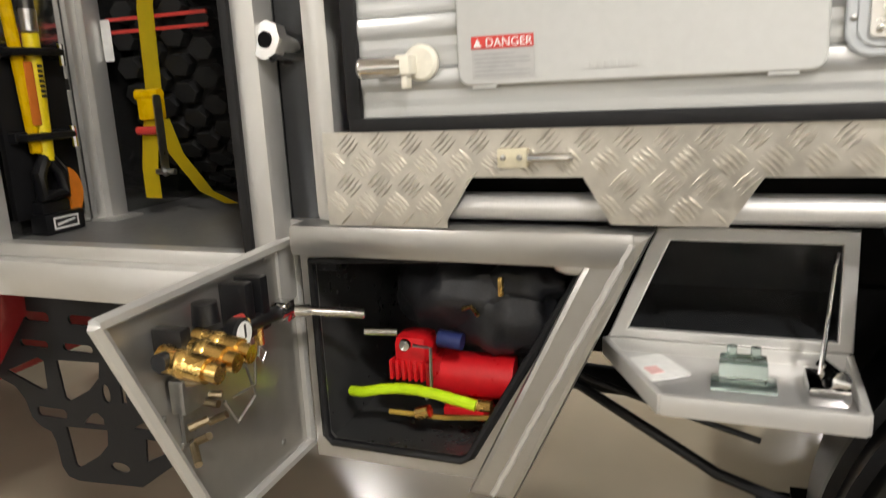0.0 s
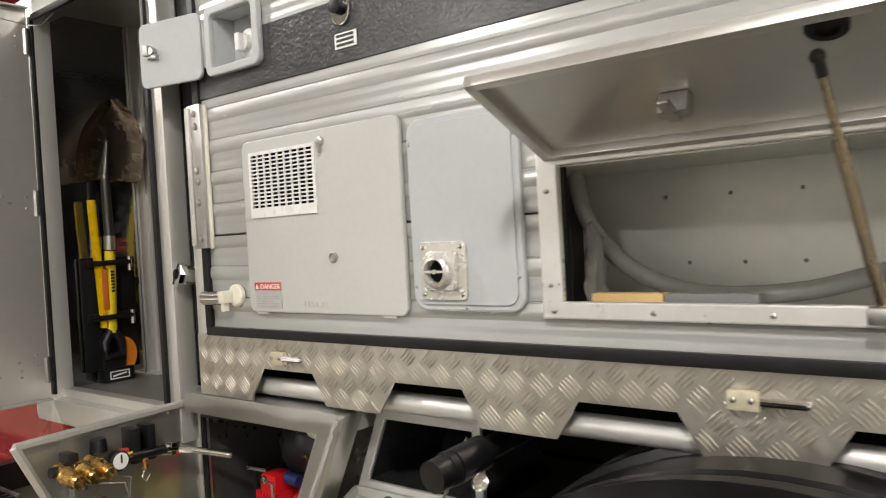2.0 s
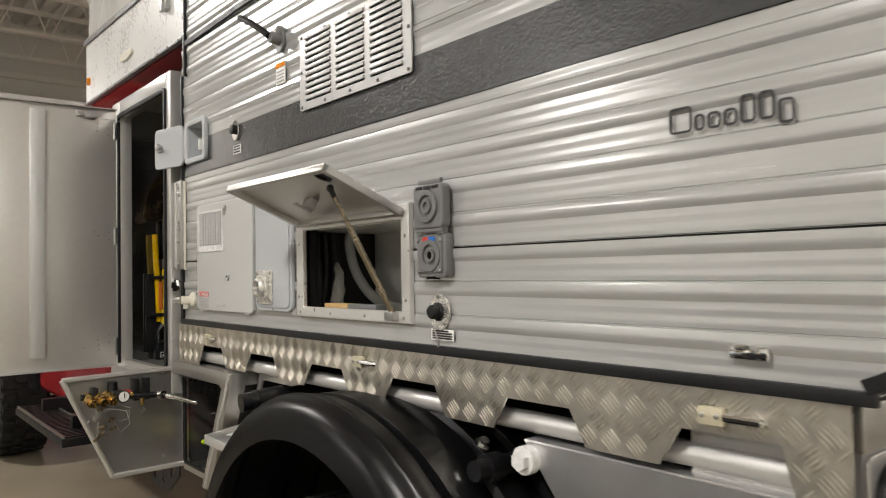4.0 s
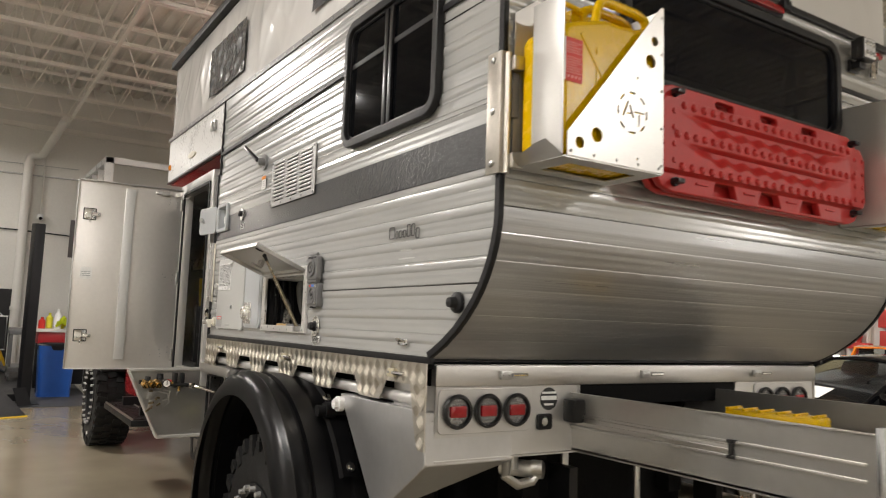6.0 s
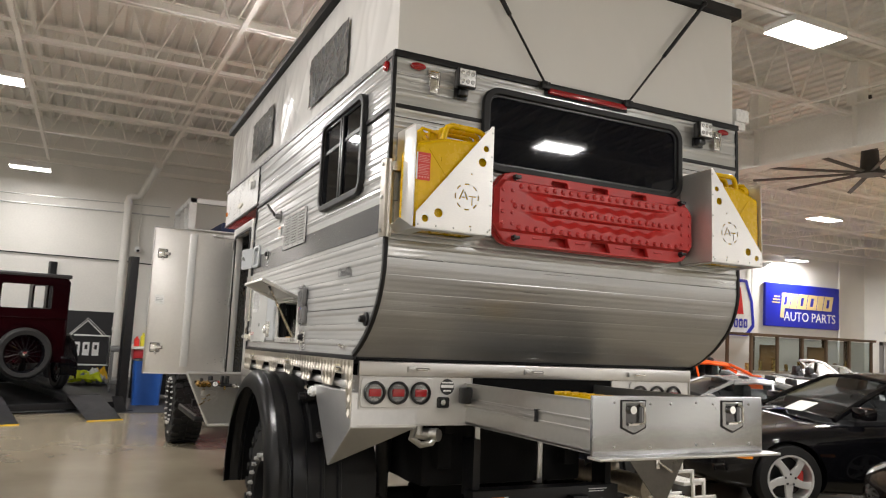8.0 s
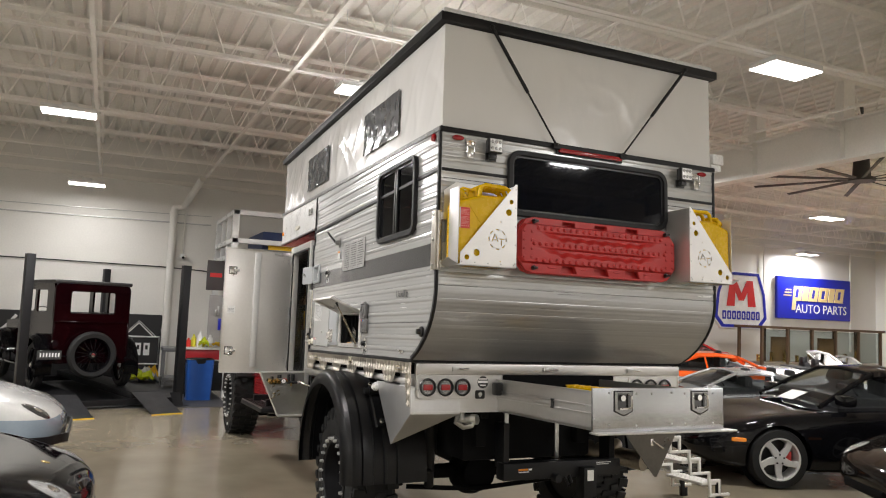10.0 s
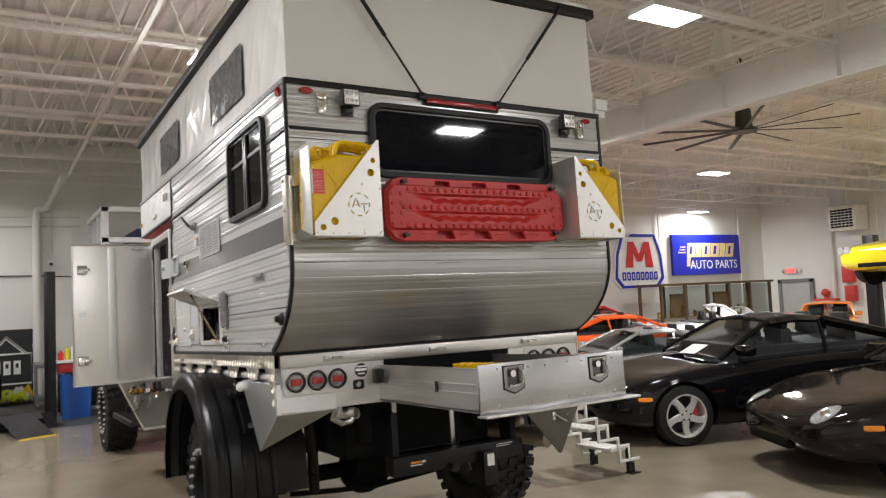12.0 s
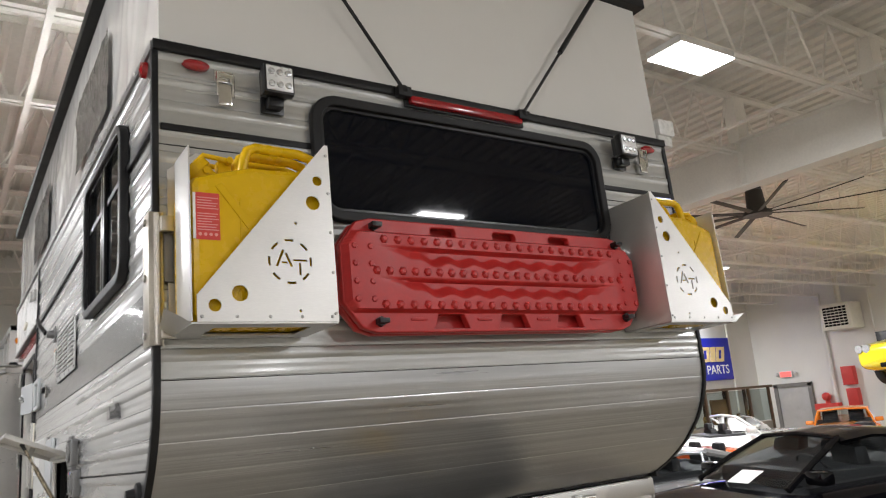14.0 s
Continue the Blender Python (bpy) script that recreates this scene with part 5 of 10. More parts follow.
def fender(y0, y1, sgn):
    """A moulded black fender with rolled outer lip and a mud flap behind."""
    cx, cz, R = -1.45, 0.60, 0.63
    line = []
    for k in range(37):
        a = radians(188 - k * (188 - 10) / 36)
        line.append((cx + R * math.cos(a), cz + R * math.sin(a)))
    line += [(-0.822, 0.64), (-0.818, 0.60), (-0.815, 0.545)]
    prof = [(0.0, -0.085), (0.002, -0.05), (0.012, -0.015), (0.035, 0.008), (0.048, 0.012), (0.053, 0.017), (0.060, 0.017), (0.065, 0.013), (0.085, 0.013), (0.105, 0.008), (0.110, -0.008), (0.124, -0.008), (0.130, 0.008), (0.20, 0.006), (0.206, -0.006), (0.27, -0.006), (0.276, 0.010), (0.292, 0.010), (0.298, -0.006), (0.36, -0.006), (0.366, 0.010), (0.382, 0.010), (0.388, -0.006), (0.58, -0.012)]
    b = bm_new()
    grid = []
    for i, (x, z) in enumerate(line):
        a, c = line[max(0, i - 1)], line[min(len(line) - 1, i + 1)]
        d = Vector((c[0] - a[0], c[1] - a[1])).normalized()
        nx, nz = -d.y, d.x
        grid.append([b.verts.new((x + nx * h, y0 + sgn * w, z + nz * h)) for w, h in prof])
    for g0, g1 in zip(grid, grid[1:]):
        for j in range(len(prof) - 1):
            b.faces.new((g0[j], g0[j + 1], g1[j + 1], g1[j]))
    bmesh.ops.solidify(b, geom=b.faces[:], thickness=0.006)
    f = part("fender", b, BLACK_PLASTIC, tray, "black moulded plastic rear fender", 40)
    # stay bar with a strap bolted down the back of the fender
    def at(ang, h, w):
        c = radians(ang)
        return Vector((cx + (R + h) * math.cos(c), y0 + sgn * w, cz + (R + h) * math.sin(c)))
    b = bm_new()
    cyl(b, at(52, 0.035, 0.19), at(52, 0.035, 0.56), 0.021, 18)
    cyl(b, at(52, 0.035, 0.22), at(52, 0.035, 0.26), 0.030, 18)
    part("stay_bar", b, BLACK_STEEL, f, "black stay bar of the fender")
    b = bm_new()
    rows = [[b.verts.new(at(52 - 3 * k, h, w)) for w, h in ((0.225, 0.006), (0.235, 0.022), (0.300, 0.022), (0.310, 0.006))] for k in range(9)]
    for r0, r1 in zip(rows, rows[1:]):
        for k in range(3):
            b.faces.new((r0[k], r0[k + 1], r1[k + 1], r1[k]))
    bmesh.ops.solidify(b, geom=b.faces[:], thickness=0.004)
    br = part("strap", b, BLACK_STEEL, f)
    for ang, w in ((31, 0.268), (56, 0.24), (56, 0.40)):
        b = bm_new()
        p = at(ang, 0.022 if ang < 40 else 0.052, w)
        m = Matrix.Translation(p) @ pose(0, 0, 0, 0, 90 - ang, 0)
        lathe(b, [(0.018, 0), (0.018, 0.004), (0.011, 0.005), (0.011, 0.015), (0.0001, 0.016)], 10, m)
        part("bolt", b, CHROME, br)
    return f


fender(-0.235, 0.35, 1)
fender(W + 0.235, W - 0.35, -1)


def corner_flap():
    """Flap of the far corner box, hanging open behind the tray."""
    b = bm_new()
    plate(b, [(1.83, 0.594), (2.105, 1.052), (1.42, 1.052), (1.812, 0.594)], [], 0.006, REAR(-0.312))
    # the dark underside that the aluminium mirrors is put into its colour
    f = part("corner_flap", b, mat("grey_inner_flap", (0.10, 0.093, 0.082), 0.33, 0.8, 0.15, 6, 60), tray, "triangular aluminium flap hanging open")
    b = bm_new()
    tube(b, [(-0.305, 1.79, 0.84), (-0.285, 1.80, 0.825), (-0.285, 1.87, 0.785), (-0.305, 1.885, 0.79)], 0.006, 8)
    box(b, -0.309, -0.302, 1.775, 1.80, 0.80, 0.85, 0.003)
    part("flap_latch", b, CHROME, f)


corner_flap()


# ---- truck: chassis, cab, wheels ----
truck = thing("pickup_truck", "dark red four-wheel-drive truck cab and black chassis on off-road tyres", "truck", at=(-3.5, 1.0, 0))
BOLT = mat("bead_lock_bolt", (0.55, 0.55, 0.54), 0.3, 0.6)


def make_wheel():
    """A mud-terrain tyre on a black bead-lock rim; its outer face looks to -y."""
    R, hw = 0.485, 0.155
    b = bm_new()
    m = pose(0, 0, 0, 90)
    lathe(b, [(0.265, -hw + 0.02), (0.29, -hw - 0.005), (0.36, -hw - 0.012), (0.43, -hw), (0.462, -hw + 0.03), (0.468, 0), (0.462, hw - 0.03), (0.43, hw), (0.36, hw + 0.012), (0.29, hw + 0.005), (0.265, hw - 0.02)], 64, m)
    n = 30
    for k in range(n):
        a = k * 360 / n
        for row, (y0, y1, w, da) in enumerate(((-hw - 0.004, -hw + 0.075, 0.062, 0), (-0.07, -0.004, 0.05, 6), (0.004, 0.07, 0.05, 0), (hw - 0.075, hw + 0.004, 0.062, 6))):
            mm = pose(0, 0, 0, 0, a + da, 0) @ pose(0, 0, 0, 0, 0, (8 if row % 2 else -8))
            ww = w * (1.0 if k % 2 else 0.8)
            box(b, -ww / 2, ww / 2, y0, y1, 0.455, R, 0, mm)
            if row in (0, 3):
                s = -1 if row == 0 else 1
                box(b, -ww * 0.36, ww * 0.36, s * (hw - 0.004), s * (hw + 0.012), 0.395 if k % 2 else 0.42, 0.462, 0, pose(0, 0, 0, 0, a + da, 0))
    tyre = b
    w = thing("wheel", "", "")
    for key in list(w.keys()):
        del w[key]
    w.name = "wheel"
    part("tyre", tyre, RUBBER, w, "chunky black mud-terrain tyre", 30)
    b = bm_new()
    lathe(b, [(0.268, -0.12), (0.285, hw - 0.01), (0.287, hw + 0.012), (0.262, hw + 0.016), (0.245, hw), (0.238, 0.03), (0.20, 0.0), (0.10, 0.0), (0.085, 0.06), (0.07, 0.065), (0.0001, 0.065)], 48, m)
    part("rim", b, BLACK_STEEL, w, "black bead-lock rim")
    b = bm_new()
    for k in range(24):
        a = k * math.pi / 12
        cyl(b, (0.266 * math.cos(a), -hw - 0.010, 0.266 * math.sin(a)), (0.266 * math.cos(a), -hw - 0.036, 0.266 * math.sin(a)), 0.0135, 8, 0.011)
    part("rim_bolts", b, BOLT, w, "ring of bright bead-lock bolts", kind="stuff")
    b = bm_new()
    for k in range(8):
        a = k * math.pi / 4
        cyl(b, (0.13 * math.cos(a), 0.0, 0.13 * math.sin(a)), (0.13 * math.cos(a), -0.06, 0.13 * math.sin(a)), 0.014, 8)
    each("lug_nut", b, BOLT, w)
    b = bm_new()
    for k in range(3):
        box(b, -0.032 + k * 0.026, -0.012 + k * 0.026, -hw - 0.0145, -hw - 0.011, 0.35, 0.38, 0, pose(0, 0, 0, 0, 150, 0))
    part("sidewall_mark", b, WHITE_LABEL, w, "", 0)
    return w


wheel0 = make_wheel()
wheel0.parent = truck
wheel0.matrix_parent_inverse = truck.matrix_basis.inverted()
RX, FX = -1.50, -6.52
wheel0.matrix_basis = pose(RX, 0.06, 0.485)
copy_thing(wheel0, pose(FX, 0.06, 0.662, 0, 20, 0))
copy_thing(wheel0, pose(RX, W - 0.06, 0.485, 0, 35, 180))
copy_thing(wheel0, pose(FX, W - 0.06, 0.662, 0, 50, 180))


def chassis():
    b = bm_new()
    for y in (0.60, 1.38):
        box(b, -7.3, -0.55, y - 0.04, y + 0.04, 0.80, 0.98, 0.01)
    each("frame_rail", b, UNDER, truck)
    for x in (RX, FX):
        b = bm_new()
        cyl(b, (x, 0.2, 0.485), (x, W - 0.2, 0.485), 0.055, 16)
        ball(b, (x, 1.0, 0.48), 0.20, 16, (0.8, 0.9, 0.9))
        cyl(b, (x + 0.06, 1.0, 0.48), (x + 0.17, 1.0, 0.48), 0.15, 18, 0.13)
        part("axle", b, UNDER, truck, "black axle with differential housing")
        for y in (0.36, W - 0.36):
            b = bm_new()
            box(b, x - 0.06, x + 0.06, y - 0.06, y + 0.06, 0.40, 0.58, 0.01)
            part("spring_seat", b, UNDER, truck)
            b = bm_new()
            for k in range(6):
                box(b, x - 0.65 + 0.06 * k, x + 0.65 - 0.06 * k, y - 0.035, y + 0.035, 0.60 + k * 0.014, 0.612 + k * 0.014)
            each("spring_leaf", b, UNDER, truck)
        b = bm_new()
        tube(b, [(x + 0.18, 0.40, 0.42), (x + 0.22, 0.7, 0.40), (x + 0.20, 1.0, 0.38), (x + 0.22, 1.35, 0.41), (x + 0.18, 1.65, 0.42)], 0.018, 8)
        part("track_rod", b, UNDER, truck)
    for y in (0.50, W - 0.50):
        b = bm_new()
        cyl(b, (-1.15, y, 0.45), (-0.95, y - 0.08, 0.98), 0.034, 12)
        cyl(b, (-1.05, y - 0.04, 0.72), (-0.95, y - 0.08, 0.98), 0.044, 12)
        part("shock_absorber", b, BLACK_STEEL, truck)
    b = bm_new()
    box(b, -1.28, -0.62, 0.50, 1.50, 0.70, 1.02, 0.03)
    tk = part("fuel_tank", b, UNDER, truck, "black tank between the rails")
    b = bm_new()
    for y in (0.82, 1.22):
        box(b, -1.285, -0.61, y - 0.016, y + 0.016, 0.695, 1.025, 0.004)
    each("tank_strap", b, STEEL, tk)
    # tow hitch beam with receiver
    b = bm_new()
    box(b, -0.56, -0.46, 0.72, 1.64, 0.592, 0.70, 0.006)
    box(b, -0.62, -0.50, 0.74, 0.78, 0.66, 0.95)
    box(b, -0.62, -0.50, 1.58, 1.62, 0.66, 0.95)
    box(b, -0.50, -0.40, 1.30, 1.40, 0.46, 0.66, 0.006)
    h = part("tow_hitch", b, BLACK_STEEL, truck, "black tow hitch cross beam")
    b = bm_new()
    box(b, -0.46, -0.4588, 0.83, 0.90, 0.652, 0.664)
    part("orange_print", b, AMBER_LENS, h, "", 0)
    b = bm_new()
    box(b, -0.46, -0.4588, 0.905, 0.93, 0.652, 0.664)
    box(b, -0.46, -0.4588, 0.83, 0.91, 0.640, 0.646)
    box(b, -0.46, -0.4588, 1.44, 1.56, 0.68, 0.684)
    box(b, -0.46, -0.4588, 1.44, 1.54, 0.668, 0.672)
    box(b, -0.40, -0.3988, 1.325, 1.375, 0.575, 0.645)
    each("white_print", b, WHITE_LABEL, h, "", 0)
    b = bm_new()
    tube(b, [(-0.45, 1.18, 0.60), (-0.40, 1.18, 0.55), (-0.37, 1.18, 0.58), (-0.40, 1.18, 0.62)], 0.010, 8)
    cyl(b, (-0.46, 1.10, 0.60), (-0.40, 1.10, 0.60), 0.026, 18)
    cyl(b, (-0.42, 1.38, 0.44), (-0.36, 1.40, 0.40), 0.035, 12)
    each("tow_hook", b, BLACK_STEEL, h)
    b = bm_new()
    cyl(b, (-0.95, 1.72, 0.70), (-0.50, 1.88, 0.66), 0.065, 20)
    cyl(b, (-1.4, 1.6, 0.72), (-0.95, 1.72, 0.70), 0.045, 16)
    ball(b, (-0.72, 1.80, 0.75), 0.05, 12)
    part("exhaust", b, mat("stained_exhaust", (0.40, 0.36, 0.30), 0.4, 0.9, 0.25, 9, 60), truck, "stained stainless exhaust pipe")
    b = bm_new()
    cyl(b, (-4.6, 1.0, 0.62), (-1.6, 1.0, 0.52), 0.04, 12)
    box(b, -4.7, -4.1, 0.88, 1.2, 0.62, 0.85, 0.05)
    part("drive_shaft", b, UNDER, truck)
    for y in (0.60, 1.38):
        b = bm_new()
        box(b, -2.9, -0.5, y - 0.03, y + 0.03, 0.985, 1.20, 0.006)
        part("tray_bearer", b, UNDER, truck, "black bearer under the tray")
    # hanging tool hatch on the far side
    b = bm_new()
    plate(b, [(2.07, 0.867), (2.20, 0.556), (2.385, 0.871)], [], 0.012, REAR(-0.80), 0.002)
    f = part("hanging_flap", b, mat("dark_stained_sheet", (0.20, 0.18, 0.15), 0.3, 0.9), truck, "dark metal flap with a latch")
    b = bm_new()
    tube(b, [(-0.79, 2.20, 0.79), (-0.77, 2.24, 0.77), (-0.77, 2.25, 0.71), (-0.79, 2.21, 0.70)], 0.006, 8)
    box(b, -0.797, -0.785, 2.19, 2.25, 0.70, 0.79, 0.003)
    part("flap_latch", b, CHROME, f)


chassis()


def cab():
    # cab shell drawn from the side, front towards -x
    prof = [(-3.78, 0.92), (-3.74, 1.45), (-3.76, 1.60), (-3.86, 2.24), (-3.95, 2.30), (-5.62, 2.31), (-5.72, 2.27), (-6.22, 1.72), (-7.42, 1.55), (-7.55, 1.45), (-7.59, 1.0), (-7.52, 0.80), (-7.07, 0.80), (-7.03, 1.0), (-6.87, 1.14), (-6.52, 1.19), (-6.17, 1.14), (-5.99, 1.0), (-5.93, 0.72), (-3.95, 0.72)]
    b = bm_new()
    plate(b, prof[::-1], [], 1.82, SIDE(W / 2), 0.035)
    c = part("cab_shell", b, CAB_RED, truck, "dark red truck cab shell", 45)
    for y, s in ((W / 2 - 0.915, -1), (W / 2 + 0.915, 1)):
        b = bm_new()
        plate(b, [(-3.92, 1.66), (-3.98, 2.20), (-5.57, 2.21), (-6.07, 1.70)], [], 0.008, SIDE(y))
        part("side_glass", b, GLASS_DARK, c)
        b = bm_new()
        box(b, -4.25, -4.10, min(y, y + s * 0.03), max(y, y + s * 0.03), 1.50, 1.53, 0.01)
        part("door_handle", b, BLACK_PLASTIC, c)
    b = bm_new()
    n = len(b.verts)
    box(b, -0.75, 0.75, -0.004, 0.004, -0.33, 0.33)
    xf(b, n, pose(-5.98, W / 2, 2.0, 0, 0, 90) @ pose(0, 0, 0, -42, 0, 0))
    part("windscreen", b, GLASS_DARK, c)
    # dark liners of the front arches and lower valances
    for y0, y1 in ((-0.10, 0.30), (W - 0.30, W + 0.10)):
        b = bm_new()
        pts = [(-6.52 + r * math.cos(radians(a)), 0.68 + r * math.sin(radians(a))) for r, seq in ((0.66, range(24, 181, 12)), (0.60, range(180, 23, -12))) for a in seq]
        plate(b, pts, [], y1 - y0, SIDE((y0 + y1) / 2), 0.01)
        part("front_flare", b, BLACK_PLASTIC, truck, "black plastic front wheel flare")
    b = bm_new()
    box(b, -7.62, -7.42, 0.05, W - 0.05, 0.72, 1.0, 0.04)
    part("front_bumper", b, BLACK_STEEL, truck)
    # side steps
    for y0, y1 in ((-0.17, 0.03), (W - 0.03, W + 0.17)):
        b = bm_new()
        box(b, -5.15, -3.95, y0, y1, 0.685, 0.73, 0.012)
        rb = bm_new()
        for k in range(30):
            box(rb, -5.12 + k * 0.039, -5.10 + k * 0.039, y0 + 0.02, y1 - 0.02, 0.73, 0.736)
        for x in (-4.9, -4.2):
            box(b, x - 0.03, x + 0.03, min(y0, y1) + (0.1 if y0 < 1 else -0.25), max(y0, y1) + (0.25 if y0 < 1 else -0.1), 0.70, 0.80)
        ss = part("side_step", b, BLACK_STEEL, truck, "black ribbed side step")
        each("rib", rb, BLACK_STEEL, ss)
        for y in (y0 + 0.012, y1 - 0.012):
            b = bm_new()
            for k in range(44):
                box(b, -5.12 + k * 0.0265, -5.105 + k * 0.0265, y - 0.006, y + 0.006, 0.729, 0.741)
            part("serrated_edge", b, STEEL, ss, "serrated metal grip edge", 0)


cab()


# ---- tool cabinet behind the cab ----
cabinet = thing("tool_cabinet", "tall welded aluminium tool cabinet behind the cab with its door open", "cabinet", at=(-3.35, 1.0, 1.04))
DULL_ALU = mat("dull_inner_aluminium", (0.50, 0.50, 0.495), 0.10, 0.97, 0.14, 3, 40, 0.0002, (1, 1, 3), 0.06)
CX0, CX1 = -3.738, -2.928


def cabinet_body():
    for x0, x1 in ((CX0, -3.612), (-2.980, -2.926)):
        b = bm_new()
        box(b, x0, x1, 0.012, 0.07, 1.05, 2.37, 0.01)
        part("jamb", b, WELD_ALU, cabinet, "square aluminium jamb")
    b = bm_new()
    box(b, -3.612, -2.980, 0.012, 0.07, 2.29, 2.37, 0.01)
    part("header", b, ALU, cabinet)
    b = bm_new()
    box(b, CX0, CX1 - 0.05, 0.0, 0.07, 1.03, 1.108, 0.016)
    box(b, -3.612, -2.980, 0.03, 0.07, 1.108, 1.135, 0.004)
    part("sill_rail", b, WELD_ALU, cabinet, "rounded aluminium sill rail")
    b = bm_new()
    box(b, CX0, CX0 + 0.01, 0.07, W - 0.012, 1.08, 2.37)
    box(b, CX1 - 0.01, CX1, 0.07, W - 0.012, 1.08, 2.37)
    part("end_wall", b, DULL_ALU, cabinet, "shiny dark inner aluminium sheet")
    b = bm_new()
    box(b, CX0, CX1, 0.07, W - 0.012, 1.08, 1.11)
    part("cabinet_floor", b, mat("grey_rubber_mat", (0.17, 0.17, 0.165), 0.38, 0, 0.2, 8, 80, 0.0006), cabinet, "dark rubber cabinet floor")
    b = bm_new()
    box(b, CX0, CX1, 0.07, W - 0.012, 2.36, 2.372)
    box(b, CX0, CX1, W - 0.024, W - 0.012, 1.08, 2.36)
    part("cabinet_top", b, ALU_SHEET, cabinet)
    b = bm_new()
    box(b, CX0 + 0.012, CX0 + 0.05, 0.415, 0.470, 1.11, 2.36, 0.006)
    box(b, CX0 + 0.012, CX0 + 0.03, 0.385, 0.415, 1.11, 2.36, 0.003)
    box(b, CX0 + 0.012, CX0 + 0.09, 0.38, 0.48, 1.108, 1.116, 0.003)
    part("inner_post", b, WELD_ALU, cabinet)
    # rubber seal round the opening
    b = bm_new()
    for q in ((-3.625, -3.605), (-2.987, -2.969)):
        box(b, q[0], q[1], 0.002, 0.014, 1.12, 2.30, 0.004)
    box(b, -3.605, -2.987, 0.002, 0.014, 2.285, 2.305, 0.004)
    each("door_seal", b, BLACK_TRIM, cabinet, "black rubber door seal")
    # door, swung fully out
    d0 = pose(-3.612, -0.004, 0, 0, 0, -2)
    b = bm_new()
    box(b, -0.008, 0.0, -0.645, 0.0, 1.113, 2.318, 0.002, d0)
    SATIN = sheet("satin_door_aluminium", (0.70, 0.68, 0.65), 0.34, 0.010, 0.0, soft=1.8, var=0.04, metal=0.70)
    door = part("door", b, SATIN, cabinet, "large brushed aluminium door swung open")
    b = bm_new()
    box(b, -0.008, 0.022, -0.651, -0.645, 1.11, 2.32, 0.002, d0)
    box(b, -0.008, 0.022, -0.645, 0.0, 1.107, 1.113, 0.002, d0)
    box(b, -0.008, 0.022, -0.645, 0.0, 2.318, 2.324, 0.002, d0)
    each("folded_edge", b, ALU_SHEET, door)
    b = bm_new()
    box(b, 0.001, 0.020, -0.365, -0.305, 1.17, 2.29, 0.004, d0)
    part("stiffener", b, mat("pale_stiffener", (0.66, 0.66, 0.65), 0.42, 0.6, 0.04), door, "pale vertical stiffener")
    screws(door, [(y, z + dz) for z in (2.215, 1.72, 1.235) for y, dz in ((-0.035, 0.018), (-0.035, -0.016), (-0.085, 0.0))], d0 @ REAR(0.001), 0.0042)
    b = bm_new()
    box(b, 0.001, 0.016, -0.175, -0.135, 2.276, 2.298, 0.004, d0)
    part("stay_clip", b, STEEL, door)
    b = bm_new()
    tube(b, [d0 @ Vector(q) for q in ((0.016, -0.14, 2.288), (0.02, -0.07, 2.272), (0.015, 0.0, 2.268), (0.06, 0.02, 2.262), (0.12, 0.03, 2.285))], 0.0018, 6)
    part("stay_wire", b, STEEL, door)
    for z in (2.10, 1.32):
        b = bm_new()
        plate(b, rect(-0.609, z - 0.039, -0.531, z + 0.039, 0.006, 3), [], 0.002, d0 @ REAR(0.002))
        part("latch_gasket", b, BLACK_TRIM, door, "", 0)
        b = bm_new()
        box(b, 0.003, 0.009, -0.605, -0.535, z - 0.035, z + 0.035, 0.006, d0)
        box(b, 0.008, 0.022, -0.592, -0.548, z - 0.028, z + 0.026, 0.004, d0)
        box(b, 0.010, 0.030, -0.556, -0.510, z - 0.012, z + 0.012, 0.003, d0)
        tube(b, [d0 @ Vector((0.012, -0.57, z - 0.03)), d0 @ Vector((0.02, -0.572, z - 0.05)), d0 @ Vector((0.02, -0.56, z - 0.052))], 0.005, 8)
        part("door_latch", b, CHROME, door, "chrome compression latch")
    b = bm_new()
    box(b, 0.001, 0.003, -0.60, -0.53, 1.68, 1.755, 0, d0)
    part("paper_label", b, WHITE_LABEL, door, "white paper label", 0)
    b = bm_new()
    for k in range(3):
        box(b, 0.003, 0.0037, -0.595, -0.54, 1.70 + k * 0.012, 1.704 + k * 0.012, 0, d0)
    each("print_row", b, GREY_INK, door, "", 0)
    b = bm_new()
    box(b, 0.0, 0.02, -0.14, -0.09, 2.27, 2.30, 0.003, d0)
    part("door_stop", b, STEEL, door)
    for z in (2.22, 1.72, 1.20):
        b = bm_new()
        cyl(b, (-3.618, -0.008, z - 0.04), (-3.618, -0.008, z + 0.04), 0.011, 10)
        box(b, -3.65, -3.618, -0.004, 0.012, z - 0.035, z + 0.035, 0.002)
        part("hinge", b, STEEL, cabinet)
    screws(door, [(-0.08, 2.23), (-0.08, 2.25), (-0.10, 1.74), (-0.08, 1.72), (-0.08, 1.21), (-0.08, 1.19), (-0.14, 1.20)], d0 @ pose(0.001, 0, 0, 90, 0, 90), 0.004)


cabinet_body()
